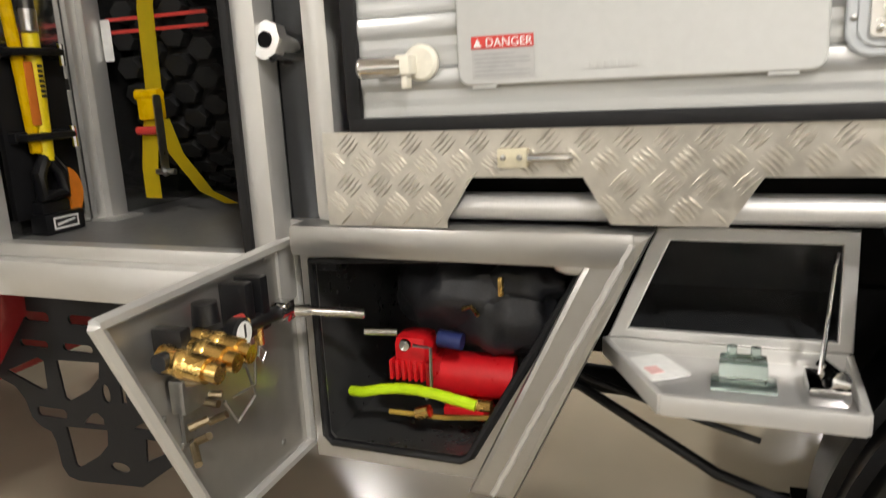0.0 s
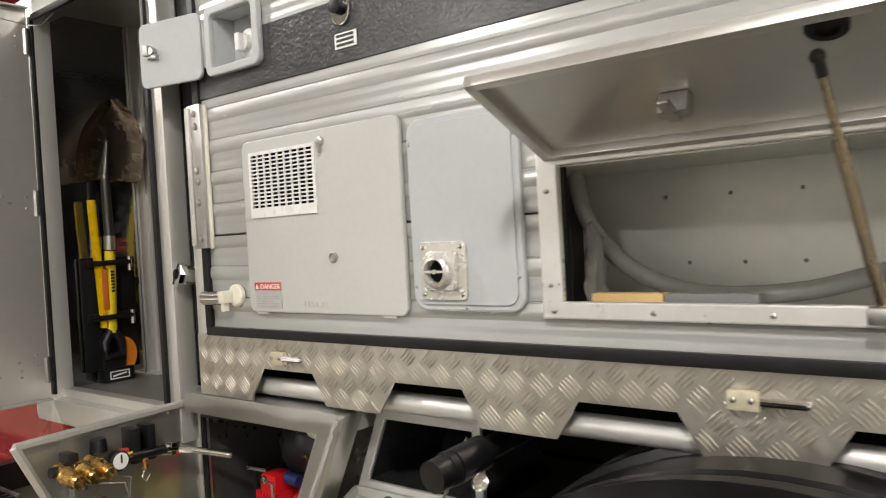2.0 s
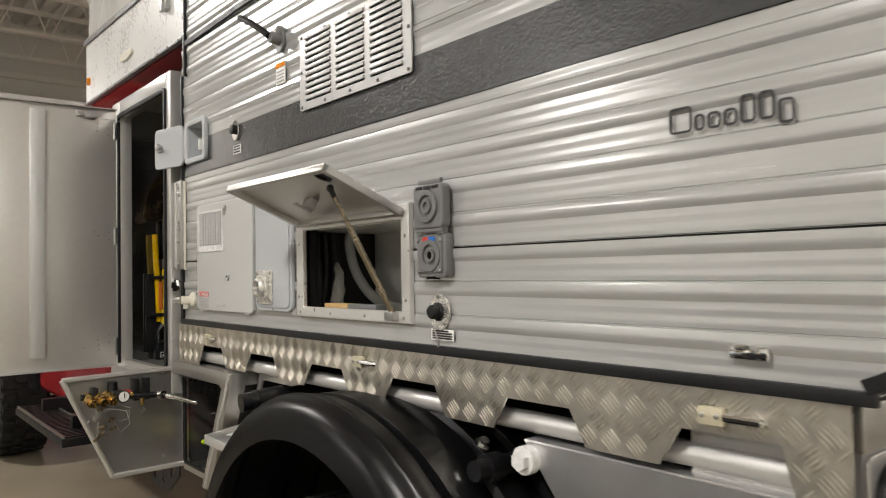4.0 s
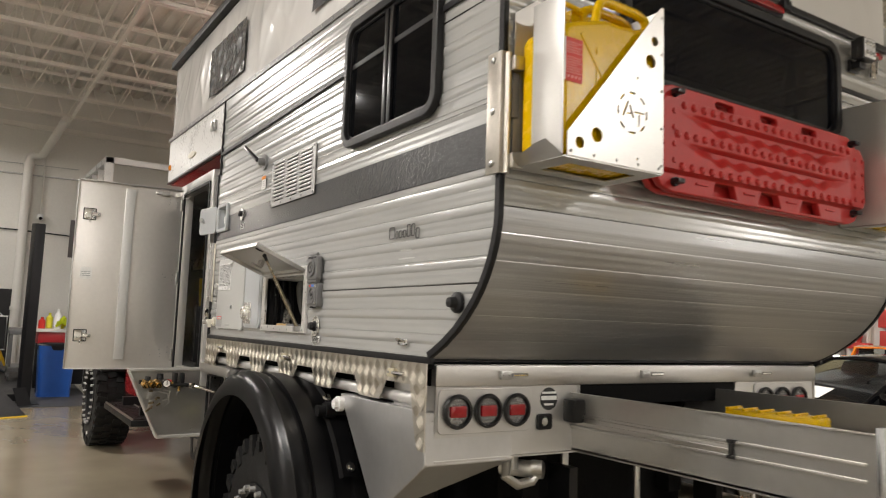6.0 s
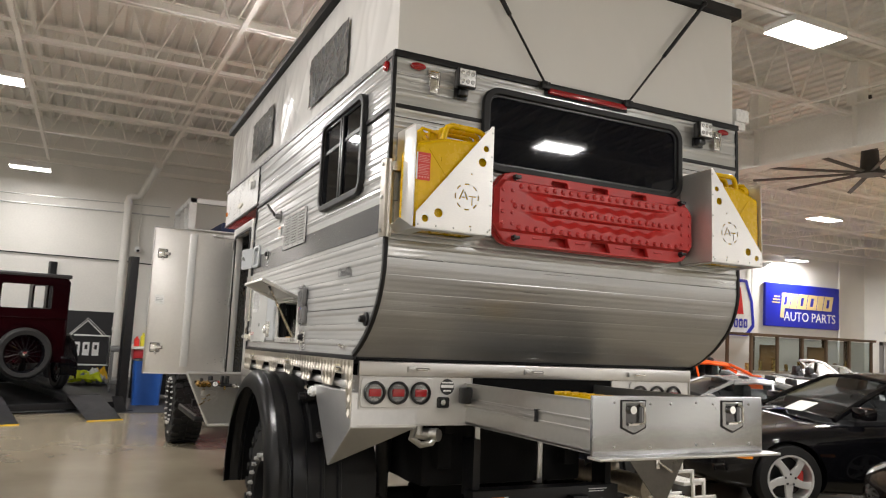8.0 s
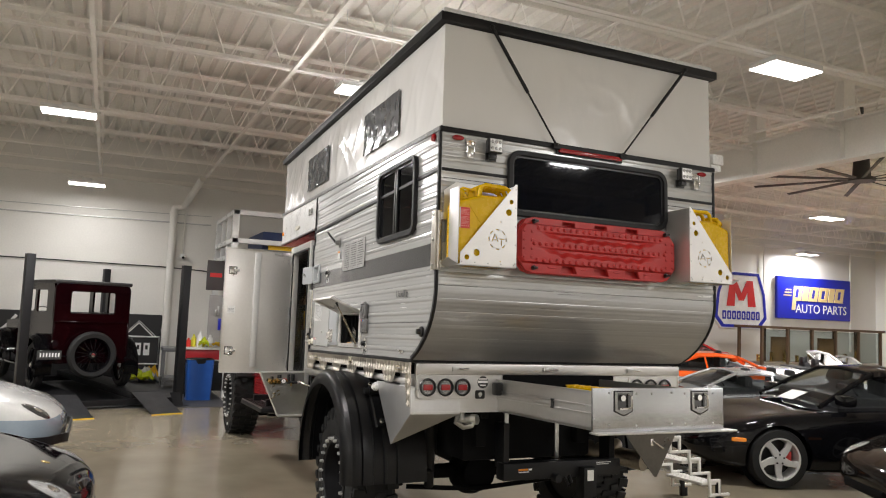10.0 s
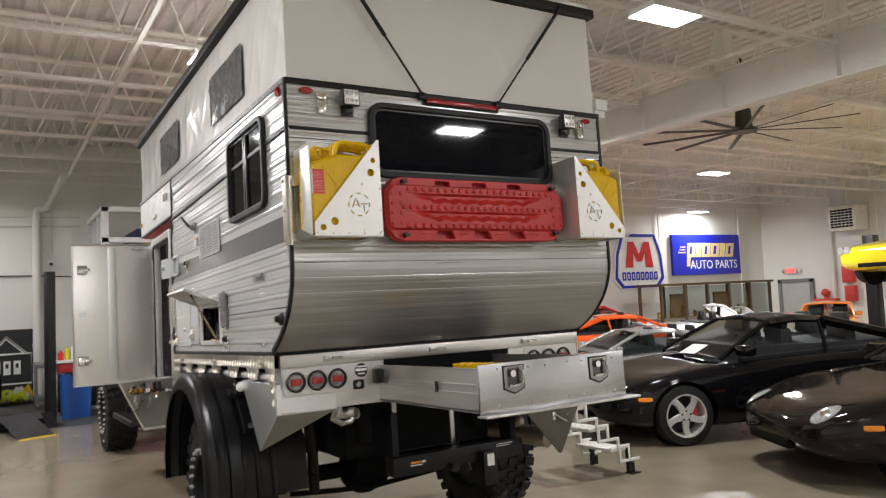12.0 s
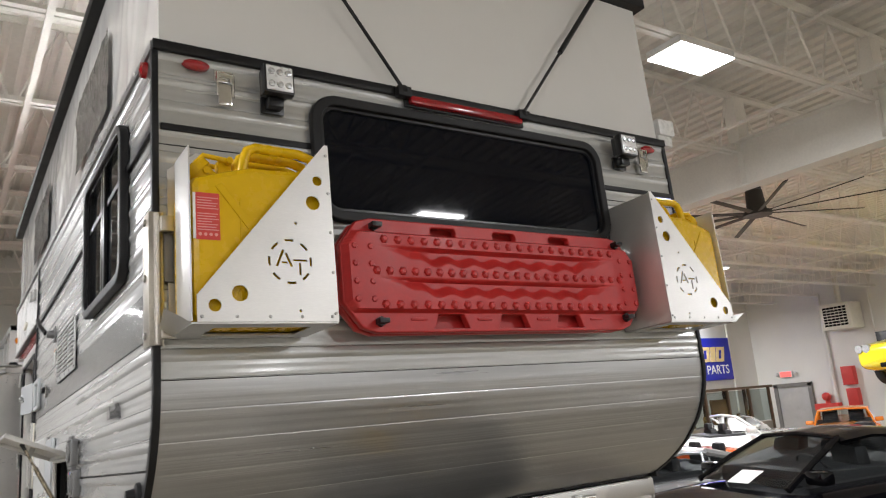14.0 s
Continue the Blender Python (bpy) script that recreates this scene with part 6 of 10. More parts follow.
# round post at the tray's front corner
b = bm_new()
box(b, -2.853, -2.804, 0.024, 0.085, 1.195, 1.90, 0.016)
part("corner_post", b, WELD_ALU, tray, "rounded aluminium corner post")
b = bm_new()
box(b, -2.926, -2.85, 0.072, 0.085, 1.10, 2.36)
# near-black base colour stands in for the gap's dark reflection
part("gap_panel", b, mat("dark_gap_sheet", (0.05, 0.052, 0.055), 0.2, 0.6), tray, "glossy sheet in the gap, coloured dark for what it reflects")
b = bm_new()
cyl(b, (-2.885, 0.13, 1.47), (-2.905, 0.03, 1.487), 0.026, 18)
cyl(b, (-2.905, 0.03, 1.487), (-2.909, 0.012, 1.49), 0.032, 8)
part("chrome_fitting", b, CHROME, tray, "chrome hose fitting in the gap")
b = bm_new()
cyl(b, (-2.9088, 0.013, 1.49), (-2.9095, 0.009, 1.4905), 0.013, 12)
part("fitting_hole", b, UNDER, tray)


def shovel_and_tools():
    X = CX0 + 0.045
    # round-point shovel, blade up
    b = bm_new()
    prof = [(0.0, 0.100), (0.012, 0.112), (0.05, 0.116), (0.11, 0.118), (0.16, 0.108), (0.20, 0.090), (0.24, 0.062), (0.27, 0.032), (0.285, 0.010)]
    rows = []
    for h, w in prof:
        rows.append([b.verts.new((X + 0.040 - 0.034 * (1 - (u / 4) ** 2) - 0.10 * max(0, h - 0.1) ** 1.3, 0.190 + 0.16 * h + w * u / 4, 1.805 + h - 0.012 * (u / 4) ** 2 * (h < 0.03))) for u in range(-4, 5)])
    for r0, r1 in zip(rows, rows[1:]):
        for k in range(8):
            b.faces.new((r0[k], r0[k + 1], r1[k + 1], r1[k]))
    bmesh.ops.solidify(b, geom=b.faces[:], thickness=0.003)
    sh = thing("shovel", "round-point steel shovel with a yellow handle clamped in the cabinet", "shovel", at=(X, 0.2, 1.19))
    part("blade", b, mat("worn_steel_blade", (0.36, 0.29, 0.22), 0.26, 0.95, 0.22, 5, 30, 0.0, (1, 1, 1), 0.06), sh, "worn dark steel blade", 60)
    b = bm_new()
    cyl(b, (X + 0.012, 0.193, 1.60), (X + 0.012, 0.190, 1.81), 0.0165, 12, 0.015)
    cyl(b, (X + 0.012, 0.190, 1.81), (X + 0.010, 0.206, 1.94), 0.015, 12, 0.004)
    part("socket", b, mat("dark_socket", (0.10, 0.095, 0.09), 0.35, 0.8), sh)
    b = bm_new()
    cyl(b, (X + 0.012, 0.191, 1.565), (X + 0.012, 0.193, 1.612), 0.0185, 14)
    part("collar", b, ALU, sh)
    b = bm_new()
    cyl(b, (X + 0.012, 0.180, 1.28), (X + 0.012, 0.191, 1.56), 0.018, 14)
    part("handle", b, mat("yellow_handle", (0.80, 0.62, 0.01), 0.35), sh, "bright yellow handle")
    b = bm_new()
    for k in range(7):
        box(b, X + 0.0295, X + 0.031, 0.180, 0.192, 1.42 + k * 0.011, 1.427 + k * 0.011)
    part("handle_print", b, BLACK_INK, sh, "", 0)
    b = bm_new()
    tube(b, [(X + 0.012, 0.178, 1.29), (X + 0.016, 0.15, 1.25), (X + 0.016, 0.15, 1.20), (X + 0.016, 0.21, 1.20), (X + 0.016, 0.21, 1.25), (X + 0.012, 0.182, 1.29)], 0.016, 10)
    box(b, X - 0.02, X + 0.02, 0.14, 0.22, 1.125, 1.19, 0.01)
    part("grip", b, BLACK_PLASTIC, sh, "black D-grip")
    # axe beside it
    ax = thing("axe", "yellow-handled axe clamped beside the shovel", "axe", at=(X, 0.13, 1.19))
    b = bm_new()
    tube(b, [(X + 0.01, 0.158, 1.30), (X + 0.01, 0.152, 1.45), (X + 0.01, 0.142, 1.62), (X + 0.01, 0.138, 1.735)], 0.014, 10)
    part("handle", b, YELLOW_CAN, ax)
    b = bm_new()
    box(b, X, X + 0.028, 0.150, 0.172, 1.36, 1.50, 0.004)
    part("sheath", b, mat("orange_black_sheath", (0.6, 0.16, 0.02), 0.5), ax)
    b = bm_new()
    pts = [(0.22 + 0.045 * math.cos(radians(a)), 1.20 + 0.06 * math.sin(radians(a))) for a in range(-80, 100, 15)] + [(0.225, 1.23), (0.225, 1.17)]
    plate(b, pts, [], 0.012, REAR(X + 0.01))
    part("blade_guard", b, mat("orange_guard", (0.75, 0.22, 0.02), 0.5), ax, "orange blade guard")
    # clamp rack
    cl = thing("clamp_rack", "black tool clamps bolted to the cabinet wall", "tool clamp", at=(X, 0.2, 1.3))
    for z in (1.52, 1.335):
        b = bm_new()
        box(b, X - 0.03, X + 0.01, 0.11, 0.28, z - 0.012, z + 0.012, 0.004)
        tube(b, [(X, 0.12, z), (X + 0.03, 0.125, z), (X + 0.036, 0.185, z), (X + 0.032, 0.245, z), (X, 0.26, z)], 0.009, 8)
        part("clamp", b, BLACK_STEEL, cl)
        b = bm_new()
        cyl(b, (X + 0.03, 0.25, z - 0.03), (X + 0.03, 0.25, z + 0.018), 0.008, 10)
        part("clamp_bolt", b, CHROME, cl)
    b = bm_new()
    box(b, X - 0.03, X - 0.012, 0.10, 0.29, 1.15, 1.54, 0.004)
    part("back_plate", b, BLACK_STEEL, cl)
    b = bm_new()
    box(b, X - 0.02, X + 0.03, 0.135, 0.245, 1.112, 1.16, 0.006)
    part("foot_cup", b, BLACK_PLASTIC, cl)
    b = bm_new()
    plate(b, rect(0.155, 1.122, 0.225, 1.150), [rect(0.159, 1.126, 0.221, 1.146)], 0.001, REAR(X + 0.031))
    plate(b, [(0.165, 1.130), (0.215, 1.138), (0.215, 1.142), (0.165, 1.136)], [], 0.001, REAR(X + 0.031))
    part("cup_mark", b, WHITE_LABEL, cl, "", 0)
    b = bm_new()
    plate(b, rect(0.27, 1.435, 0.315, 1.462), [], 0.004, REAR(CX0 + 0.013))
    whole("small_tag", b, BLACK_INK, "small black tag on the cabinet wall", "tag", smooth=0)


shovel_and_tools()
for nm in ("shovel", "axe", "clamp_rack", "small_tag"):
    bpy.data.objects[nm].matrix_basis = pose(0, 0.06, 0) @ bpy.data.objects[nm].matrix_basis


def spare_tyre():
    b = bm_new()
    R, hw, C = 0.44, 0.145, Vector((-3.515, 0.91, 1.55))
    m = Matrix.Translation(C) @ pose(0, 0, 0, 0, 90, 0)
    lathe(b, [(0.22, -hw), (0.33, -hw - 0.01), (0.40, -hw + 0.02), (0.415, 0), (0.40, hw - 0.02), (0.33, hw + 0.01), (0.22, hw)], 56, m)
    st = thing("spare_tyre", "black chunky spare tyre strapped inside the cabinet", "tyre", at=(C.x, C.y, C.z - R))
    part("carcass", b, RUBBER, st)
    b = bm_new()
    w, q = 0.050, 0.018
    plate(b, [(-0.036, 0), (-0.036 + q, -w / 2), (0.036 - q, -w / 2), (0.036, 0), (0.036 - q, w / 2), (-0.036 + q, w / 2)], [], 0.04, pose(0, 0, 0.42), 0.003)
    block = part("tread_block", b, RUBBER, st)
    for k in range(40):
        for row, (a0, a1, dw) in enumerate(((-0.15, -0.078, 0), (-0.070, -0.005, 4.5), (0.005, 0.070, 0), (0.078, 0.15, 4.5))):
            mm = Matrix.Translation(C) @ pose(0, 0, 0, k * 9 + dw, 0, 0)
            mm = mm @ pose((a0 + a1) / 2, 0, 0)
            if block.matrix_basis == Matrix():
                block.matrix_basis = mm
            else:
                repiece(block, mm)
    s = thing("ratchet_strap", "yellow webbing ratchet strap with a steel ratchet round the tyre", "strap", at=(-3.2, 0.2, 1.3))

    def web(pts, w, name):
        bb = bm_new()
        for side in (0,):
            v = [[bb.verts.new((x + dx, y, z)) for dx in (-w / 2, w / 2)] for x, y, z in pts]
            for a, c in zip(v, v[1:]):
                bb.faces.new((a[0], a[1], c[1], c[0]))
        bmesh.ops.solidify(bb, geom=bb.faces[:], thickness=0.0025)
        part(name, bb, YELLOW_STRAP, s, "bright yellow webbing", 60)

    web([(-3.54, 0.80, 2.03), (-3.54, 0.62, 1.92), (-3.54, 0.50, 1.78), (-3.54, 0.462, 1.62), (-3.54, 0.455, 1.43), (-3.54, 0.445, 1.385)], 0.05, "strap_web")
    web([(-3.54, 0.445, 1.38), (-3.545, 0.43, 1.32), (-3.555, 0.425, 1.24), (-3.56, 0.43, 1.163)], 0.05, "strap_tail")
    web([(-3.525, 0.455, 1.355), (-3.50, 0.46, 1.27), (-3.455, 0.50, 1.17), (-3.42, 0.55, 1.13)], 0.045, "strap_web")
    bb = bm_new()
    box(bb, -3.571, -3.509, 0.425, 0.455, 1.355, 1.42, 0.006)
    cyl(bb, (-3.574, 0.435, 1.415), (-3.504, 0.435, 1.415), 0.014, 12)
    part("ratchet_body", bb, YELLOW_CAN, s)
    bb = bm_new()
    cyl(bb, (-3.572, 0.42, 1.33), (-3.51, 0.42, 1.33), 0.01, 10)
    part("red_band", bb, RED_LABEL, s)
    bb = bm_new()
    plate(bb, rect(0.40, 1.22, 0.425, 1.415, 0.01, 3), [], 0.004, REAR(-3.497))
    cyl(bb, (-3.53, 0.42, 1.23), (-3.475, 0.42, 1.23), 0.007, 10)
    part("ratchet_lever", bb, STEEL, s)
    bb = bm_new()
    box(bb, -3.67, -3.37, 0.468, 0.475, 1.595, 1.603)
    box(bb, -3.67, -3.37, 0.468, 0.475, 1.565, 1.573)
    whole("red_tie", bb, RED_LABEL, "thin red lashing across the tyre", "lashing")
    bb = bm_new()
    plate(bb, rect(-3.685, 1.50, -3.655, 1.60, 0.004, 2), [], 0.001, SIDE(0.462))
    whole("white_tag", bb, WHITE_LABEL, "white paper tag on the lashing", "tag", smooth=0)


spare_tyre()


def lattice_panel():
    """Black laser-cut panel below the cabinet."""
    b = bm_new()
    holes = [[(-3.885, 0.762), (-3.775, 0.722), (-3.755, 0.728), (-3.752, 0.800), (-3.77, 0.808)],
             [(-3.711, 0.806), (-3.703, 0.710), (-3.690, 0.702), (-3.62, 0.738), (-3.583, 0.773), (-3.575, 0.812)],
             rect(-3.803, 0.651, -3.706, 0.677, 0.010, 4),
             [(-3.716, 0.632), (-3.705, 0.530), (-3.695, 0.524), (-3.62, 0.568), (-3.588, 0.600), (-3.582, 0.640)],
             ring(-3.568, 0.735, 0.013, 12, 0.024), ring(-3.56, 0.545, 0.030, 12, 0.013),
             [(-3.522, 0.812), (-3.522, 0.716), (-3.508, 0.716), (-3.508, 0.805)],
             [(-3.655, 0.648), (-3.590, 0.650), (-3.588, 0.668), (-3.605, 0.682), (-3.625, 0.676)],
             [(-3.500, 0.655), (-3.430, 0.655), (-3.430, 0.672), (-3.450, 0.684)],
             [(-3.480, 0.722), (-3.400, 0.722), (-3.400, 0.810), (-3.488, 0.810)],
             [(-3.475, 0.572), (-3.42, 0.600), (-3.415, 0.632), (-3.468, 0.632)]]
    for k in range(6):
        x = -4.24 + k * 0.14
        holes.append(rect(x, 0.833, x + 0.092, 0.852, 0.009, 4))
        holes.append(rect(x + 0.03, 0.90, x + 0.11, 0.925, 0.012, 4))
    plate(b, [(-4.30, 0.99), (-4.30, 0.80), (-3.93, 0.745), (-3.865, 0.722), (-3.838, 0.690), (-3.825, 0.643), (-3.80, 0.622), (-3.768, 0.612), (-3.757, 0.585), (-3.752, 0.520), (-3.735, 0.494), (-3.70, 0.487), (-3.498, 0.503), (-3.36, 0.60), (-3.36, 0.99)], holes, 0.006, SIDE(0.20))
    box(b, -4.30, -3.36, 0.20, 0.26, 0.985, 0.995)
    for x in (-4.25, -3.40):
        box(b, x - 0.01, x + 0.01, 0.19, 0.22, 0.985, 1.085)
    part("lattice_guard", b, BLACK_STEEL, cabinet, "black laser-cut lattice guard below the cabinet")


lattice_panel()


# ---- air compressor compartment ----
def compressor_bay():
    F = [(-2.908, 1.192), (-2.908, 0.752), (-2.535, 0.752), (-2.325, 1.192)]
    Hh = [(-2.884, 1.122), (-2.884, 0.798), (-2.872, 0.785), (-2.625, 0.785), (-2.608, 0.795), (-2.420, 1.120), (-2.424, 1.134), (-2.440, 1.137), (-2.60, 1.139)]
    bay = thing("side_locker", "trapezoid aluminium side locker with air fittings on its open door", "locker", at=(-2.7, 0.2, 0.79))
    b = bm_new()
    plate(b, F, [Hh], 0.012, SIDE(0.058))
    box(b, -2.893, -2.335, -0.004, 0.055, 1.142, 1.196, 0.012)
    part("front_frame", b, DULL_SHEET, bay, "welded aluminium front frame")
    # sloping side member with its weld
    b = bm_new()
    plate(b, [(-2.312, 1.194), (-2.385, 1.194), (-2.600, 0.752), (-2.522, 0.752)], [], 0.06, SIDE(0.03), 0.01)
    part("sloping_member", b, DULL_SHEET, bay)
    b = bm_new()
    rs = random.Random(5)
    pts = []
    for k in range(60):
        t = k / 59
        pts.append((-2.340 - 0.215 * t + rs.uniform(-1, 1) * 0.001, -0.001 + rs.uniform(-1, 1) * 0.001, 1.18 - 0.42 * t))
    tube(b, pts, 0.0055, 6)
    ball(b, (-2.42, 0.02, 1.14), 0.022, 10, (1.6, 0.7, 0.6))
    part("weld_bead", b, WELD_ALU, bay, "rough weld bead")
    b = bm_new()
    tube(b, [(x, 0.048, z) for x, z in Hh], 0.0080, 8, True)
    part("rubber_seal", b, BLACK_TRIM, bay, "black rubber edge seal")
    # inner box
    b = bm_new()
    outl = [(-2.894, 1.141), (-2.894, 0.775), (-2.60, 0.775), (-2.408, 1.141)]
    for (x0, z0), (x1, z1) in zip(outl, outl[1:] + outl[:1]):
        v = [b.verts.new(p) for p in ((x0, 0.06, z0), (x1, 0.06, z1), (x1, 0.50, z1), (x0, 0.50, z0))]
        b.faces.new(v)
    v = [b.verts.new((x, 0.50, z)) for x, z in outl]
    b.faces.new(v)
    # bare aluminium lining; the shade inside the box is part of this dark colour
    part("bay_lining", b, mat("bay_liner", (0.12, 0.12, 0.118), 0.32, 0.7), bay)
    b = bm_new()
    plate(b, F, [], 0.004, SIDE(0.52))
    box(b, -2.935, -2.34, 0.06, 0.52, 1.145, 1.192)
    part("bay_shell", b, ALU_SHEET, bay)
    # door with fittings
    dm = pose(-2.938, 0.068, 0, 0, 0, 2)
    b = bm_new()
    pts = [(-0.0, 1.156), (-0.462, 1.150), (-0.285, 0.768), (-0.0, 0.768)]
    plate(b, pts, [], 0.006, dm @ REAR(0))
    d = part("door", b, DULL_SHEET, bay, "trapezoid aluminium door swung open")
    b = bm_new()
    for (y0, z0), (y1, z1) in zip(pts, pts[1:] + pts[:1]):
        tube(b, [dm @ Vector((0.008, y0, z0)), dm @ Vector((0.008, y1, z1))], 0.010, 6)
    each("door_edge", b, WELD_ALU, d)

    dm = pose(-2.936, 0.0, 0, 0, 0, 2)

    def P(x, y, z):
        return dm @ Vector((x, y, z))
    b = bm_new()
    cyl(b, P(0.045, -0.34, 1.085), P(0.045, -0.05, 1.062), 0.012, 12)
    for y in (-0.29, -0.14, -0.10):
        box(b, 0.004, 0.052, y - 0.011, y + 0.011, 1.050, 1.115 + (0.02 if y > -0.2 else 0), 0.004, dm)
    part("manifold", b, BLACK_PLASTIC, d, "black air manifold")
    b = bm_new()
    for y in (-0.315, -0.278, -0.245):
        b = bm_new()
        cyl(b, P(0.03, y, 1.082), P(0.10, y, 1.070), 0.0185, 14)
        cyl(b, P(0.10, y, 1.070), P(0.118, y, 1.067), 0.014, 12)
        ball(b, P(0.065, y, 1.076), 0.021, 10)
        part("brass_coupler", b, BRASS, d, "brass quick coupler")
    b = bm_new()
    cyl(b, P(0.05, -0.175, 1.078), P(0.05, -0.155, 1.078), 0.010, 10)
    cyl(b, P(0.045, -0.118, 1.062), P(0.045, -0.118, 1.03), 0.008, 10)
    each("brass_elbow", b, BRASS, d)
    b = bm_new()
    lathe(b, [(0.024, 0), (0.024, 0.016), (0.021, 0.018), (0.0001, 0.018)], 22, dm @ pose(0.055, -0.195, 1.075, 0, 90, 0))
    g = part("gauge", b, BLACK_PLASTIC, d, "small round pressure gauge")
    b = bm_new()
    lathe(b, [(0.019, 0), (0.0001, 0.001)], 20, dm @ pose(0.074, -0.195, 1.075, 0, 90, 0))
    part("gauge_face", b, WHITE_LABEL, g)
    b = bm_new()
    box(b, 0.0752, 0.0762, -0.196, -0.192, 1.070, 1.090, 0, dm)
    part("needle", b, BLACK_INK, g)
    b = bm_new()
    lathe(b, [(0.020, 0), (0.018, 0.03), (0.0001, 0.032)], 14, dm @ pose(0.035, -0.225, 1.10))
    part("regulator", b, BLACK_PLASTIC, d)
    b = bm_new()
    cyl(b, P(0.06, -0.19, 1.094), P(0.05, -0.165, 1.088), 0.007, 10)
    each("red_cap", b, RED_LABEL, d)
    b = bm_new()
    cyl(b, P(0.045, -0.065, 1.062), P(0.047, -0.035, 1.060), 0.015, 12)
    box(b, 0.03, 0.06, -0.055, -0.03, 1.045, 1.078, 0.003, dm)
    cyl(b, P(0.047, -0.035, 1.058), P(0.07, -0.005, 1.05), 0.011, 12)
    cyl(b, P(0.07, -0.005, 1.05), P(0.136, 0.06, 1.028), 0.008, 12)
    for k in range(12):
        t = k / 11
        p0 = P(0.09, 0.015, 1.043).lerp(P(0.136, 0.06, 1.028), t)
        ball(b, p0, 0.0095, 8, (0.6, 0.6, 1))
    part("hose_tail", b, CHROME, d, "chrome crimped hose tail")
    b = bm_new()
    tube(b, [P(0.045, -0.118, 1.03), P(0.047, -0.108, 1.015), P(0.047, -0.118, 1.0), P(0.047, -0.128, 1.015), P(0.045, -0.119, 1.03)], 0.002, 6)
    part("pull_ring", b, STEEL, d)
    # hanging tyre-deflator tools
    b = bm_new()
    box(b, 0.006, 0.03, -0.285, -0.225, 0.985, 1.035, 0.004, dm)
    box(b, 0.004, 0.012, -0.27, -0.24, 0.93, 0.99, 0.003, dm)
    part("tool_holder", b, STEEL, d)
    b = bm_new()
    rs = random.Random(11)
    for k in range(7):
        y, z = -0.25 + rs.uniform(-0.03, 0.06), 1.0 + rs.uniform(-0.07, 0.03)
        cyl(b, P(0.02, y, z), P(0.04 + rs.uniform(0, 0.012), y + rs.uniform(-0.03, 0.03), z + rs.uniform(-0.02, 0.02)), 0.006, 8)
    each("spare_fitting", b, mat("dull_bronze", (0.30, 0.24, 0.15), 0.35, 0.9, 0.2, 30, 150), d, "loose dull bronze fitting")
    b = bm_new()
    tube(b, [P(0.04, -0.23, 1.03), P(0.06, -0.18, 1.02), P(0.065, -0.17, 0.97), P(0.05, -0.20, 0.94), P(0.045, -0.22, 0.98)], 0.003, 6)
    tube(b, [P(0.04, -0.20, 1.04), P(0.07, -0.17, 1.03), P(0.07, -0.175, 0.99), P(0.05, -0.205, 0.98)], 0.0022, 6)
    each("wire_loop", b, STEEL, d)
    screws(d, [(-0.30, 0.985), (-0.27, 0.93), (-0.02, 1.14), (-0.02, 0.81)], dm @ REAR(0.004), 0.006)
    # contents
    folds = []
    for c, r, sc in (((-2.72, 0.30, 1.05), 0.12, (1.5, 1, 0.85)), ((-2.66, 0.24, 1.02), 0.08, (1.5, 0.8, 0.9)), ((-2.80, 0.28, 1.06), 0.07, (0.9, 1, 0.9)), ((-2.62, 0.26, 1.09), 0.07, (1.2, 1, 0.7))):
        b = bm_new()
        folds.append(b)
        ball(b, c, r, 56, sc)
        for v in b.verts:
            d3 = noise.noise(v.co * 14) * 0.018 + noise.noise(v.co * 34) * 0.004 + 0.016 * (1 - abs(noise.noise(v.co * 9 + Vector((4, 1, 7))))) ** 6 + 0.008 * (1 - abs(noise.noise(v.co * 19)))** 5 - 0.01
            v.co += (v.co - Vector(c)).normalized() * d3
    bag = thing("duffel_bag", "crumpled black nylon bag stuffed in the side locker", "bag", at=(-2.7, 0.3, 0.93))
    NYLON = mat("black_nylon", (0.030, 0.031, 0.035), 0.40, 0, 0.3, 12, 160, 0.0006)
    for k, b in enumerate(folds):
        part("pocket" if k else "body", b, NYLON, bag, "", 60)
    b = bm_new()
    box(b, -2.645, -2.635, 0.155, 0.165, 1.085, 1.12, 0.003)
    tube(b, [(-2.72, 0.18, 1.05), (-2.70, 0.17, 1.06), (-2.69, 0.18, 1.04)], 0.004, 6)
    each("zip_pull", b, BRASS, bag)
    comp = thing("air_compressor", "small red twelve-volt air compressor in the side locker", "compressor", at=(-2.8, 0.2, 0.842))
    RED_C = mat("red_compressor_paint", (0.62, 0.01, 0.015), 0.35, 0, 0.1, 20, 80, 0.0003)
    b = bm_new()
    box(b, -2.842, -2.775, 0.13, 0.20, 0.935, 1.008, 0.020)
    hd = part("head", b, RED_C, comp, "finned red compressor head")
    b = bm_new()
    for k in range(7):
        box(b, -2.847 + k * 0.012, -2.841 + k * 0.012, 0.124, 0.205, 0.925, 0.962, 0.001)
    each("fin", b, RED_C, hd)
    b = bm_new()
    cyl(b, (-2.80, 0.21, 0.915), (-2.64, 0.23, 0.905), 0.042, 24)
    part("motor", b, RED_C, comp)
    b = bm_new()
    lathe(b, [(0.012, 0), (0.010, 0.004), (0.0001, 0.005)], 14, SIDE(0.129) @ pose(-2.815, 0.992, 0))
    cyl(b, (-2.845, 0.165, 1.003), (-2.905, 0.15, 1.005), 0.009, 12)
    part("fitting", b, CHROME, comp)
    b = bm_new()
    cyl(b, (-2.76, 0.16, 1.0), (-2.715, 0.16, 0.995), 0.016, 14)
    part("switch", b, mat("navy_plastic", (0.02, 0.03, 0.12), 0.4), comp)
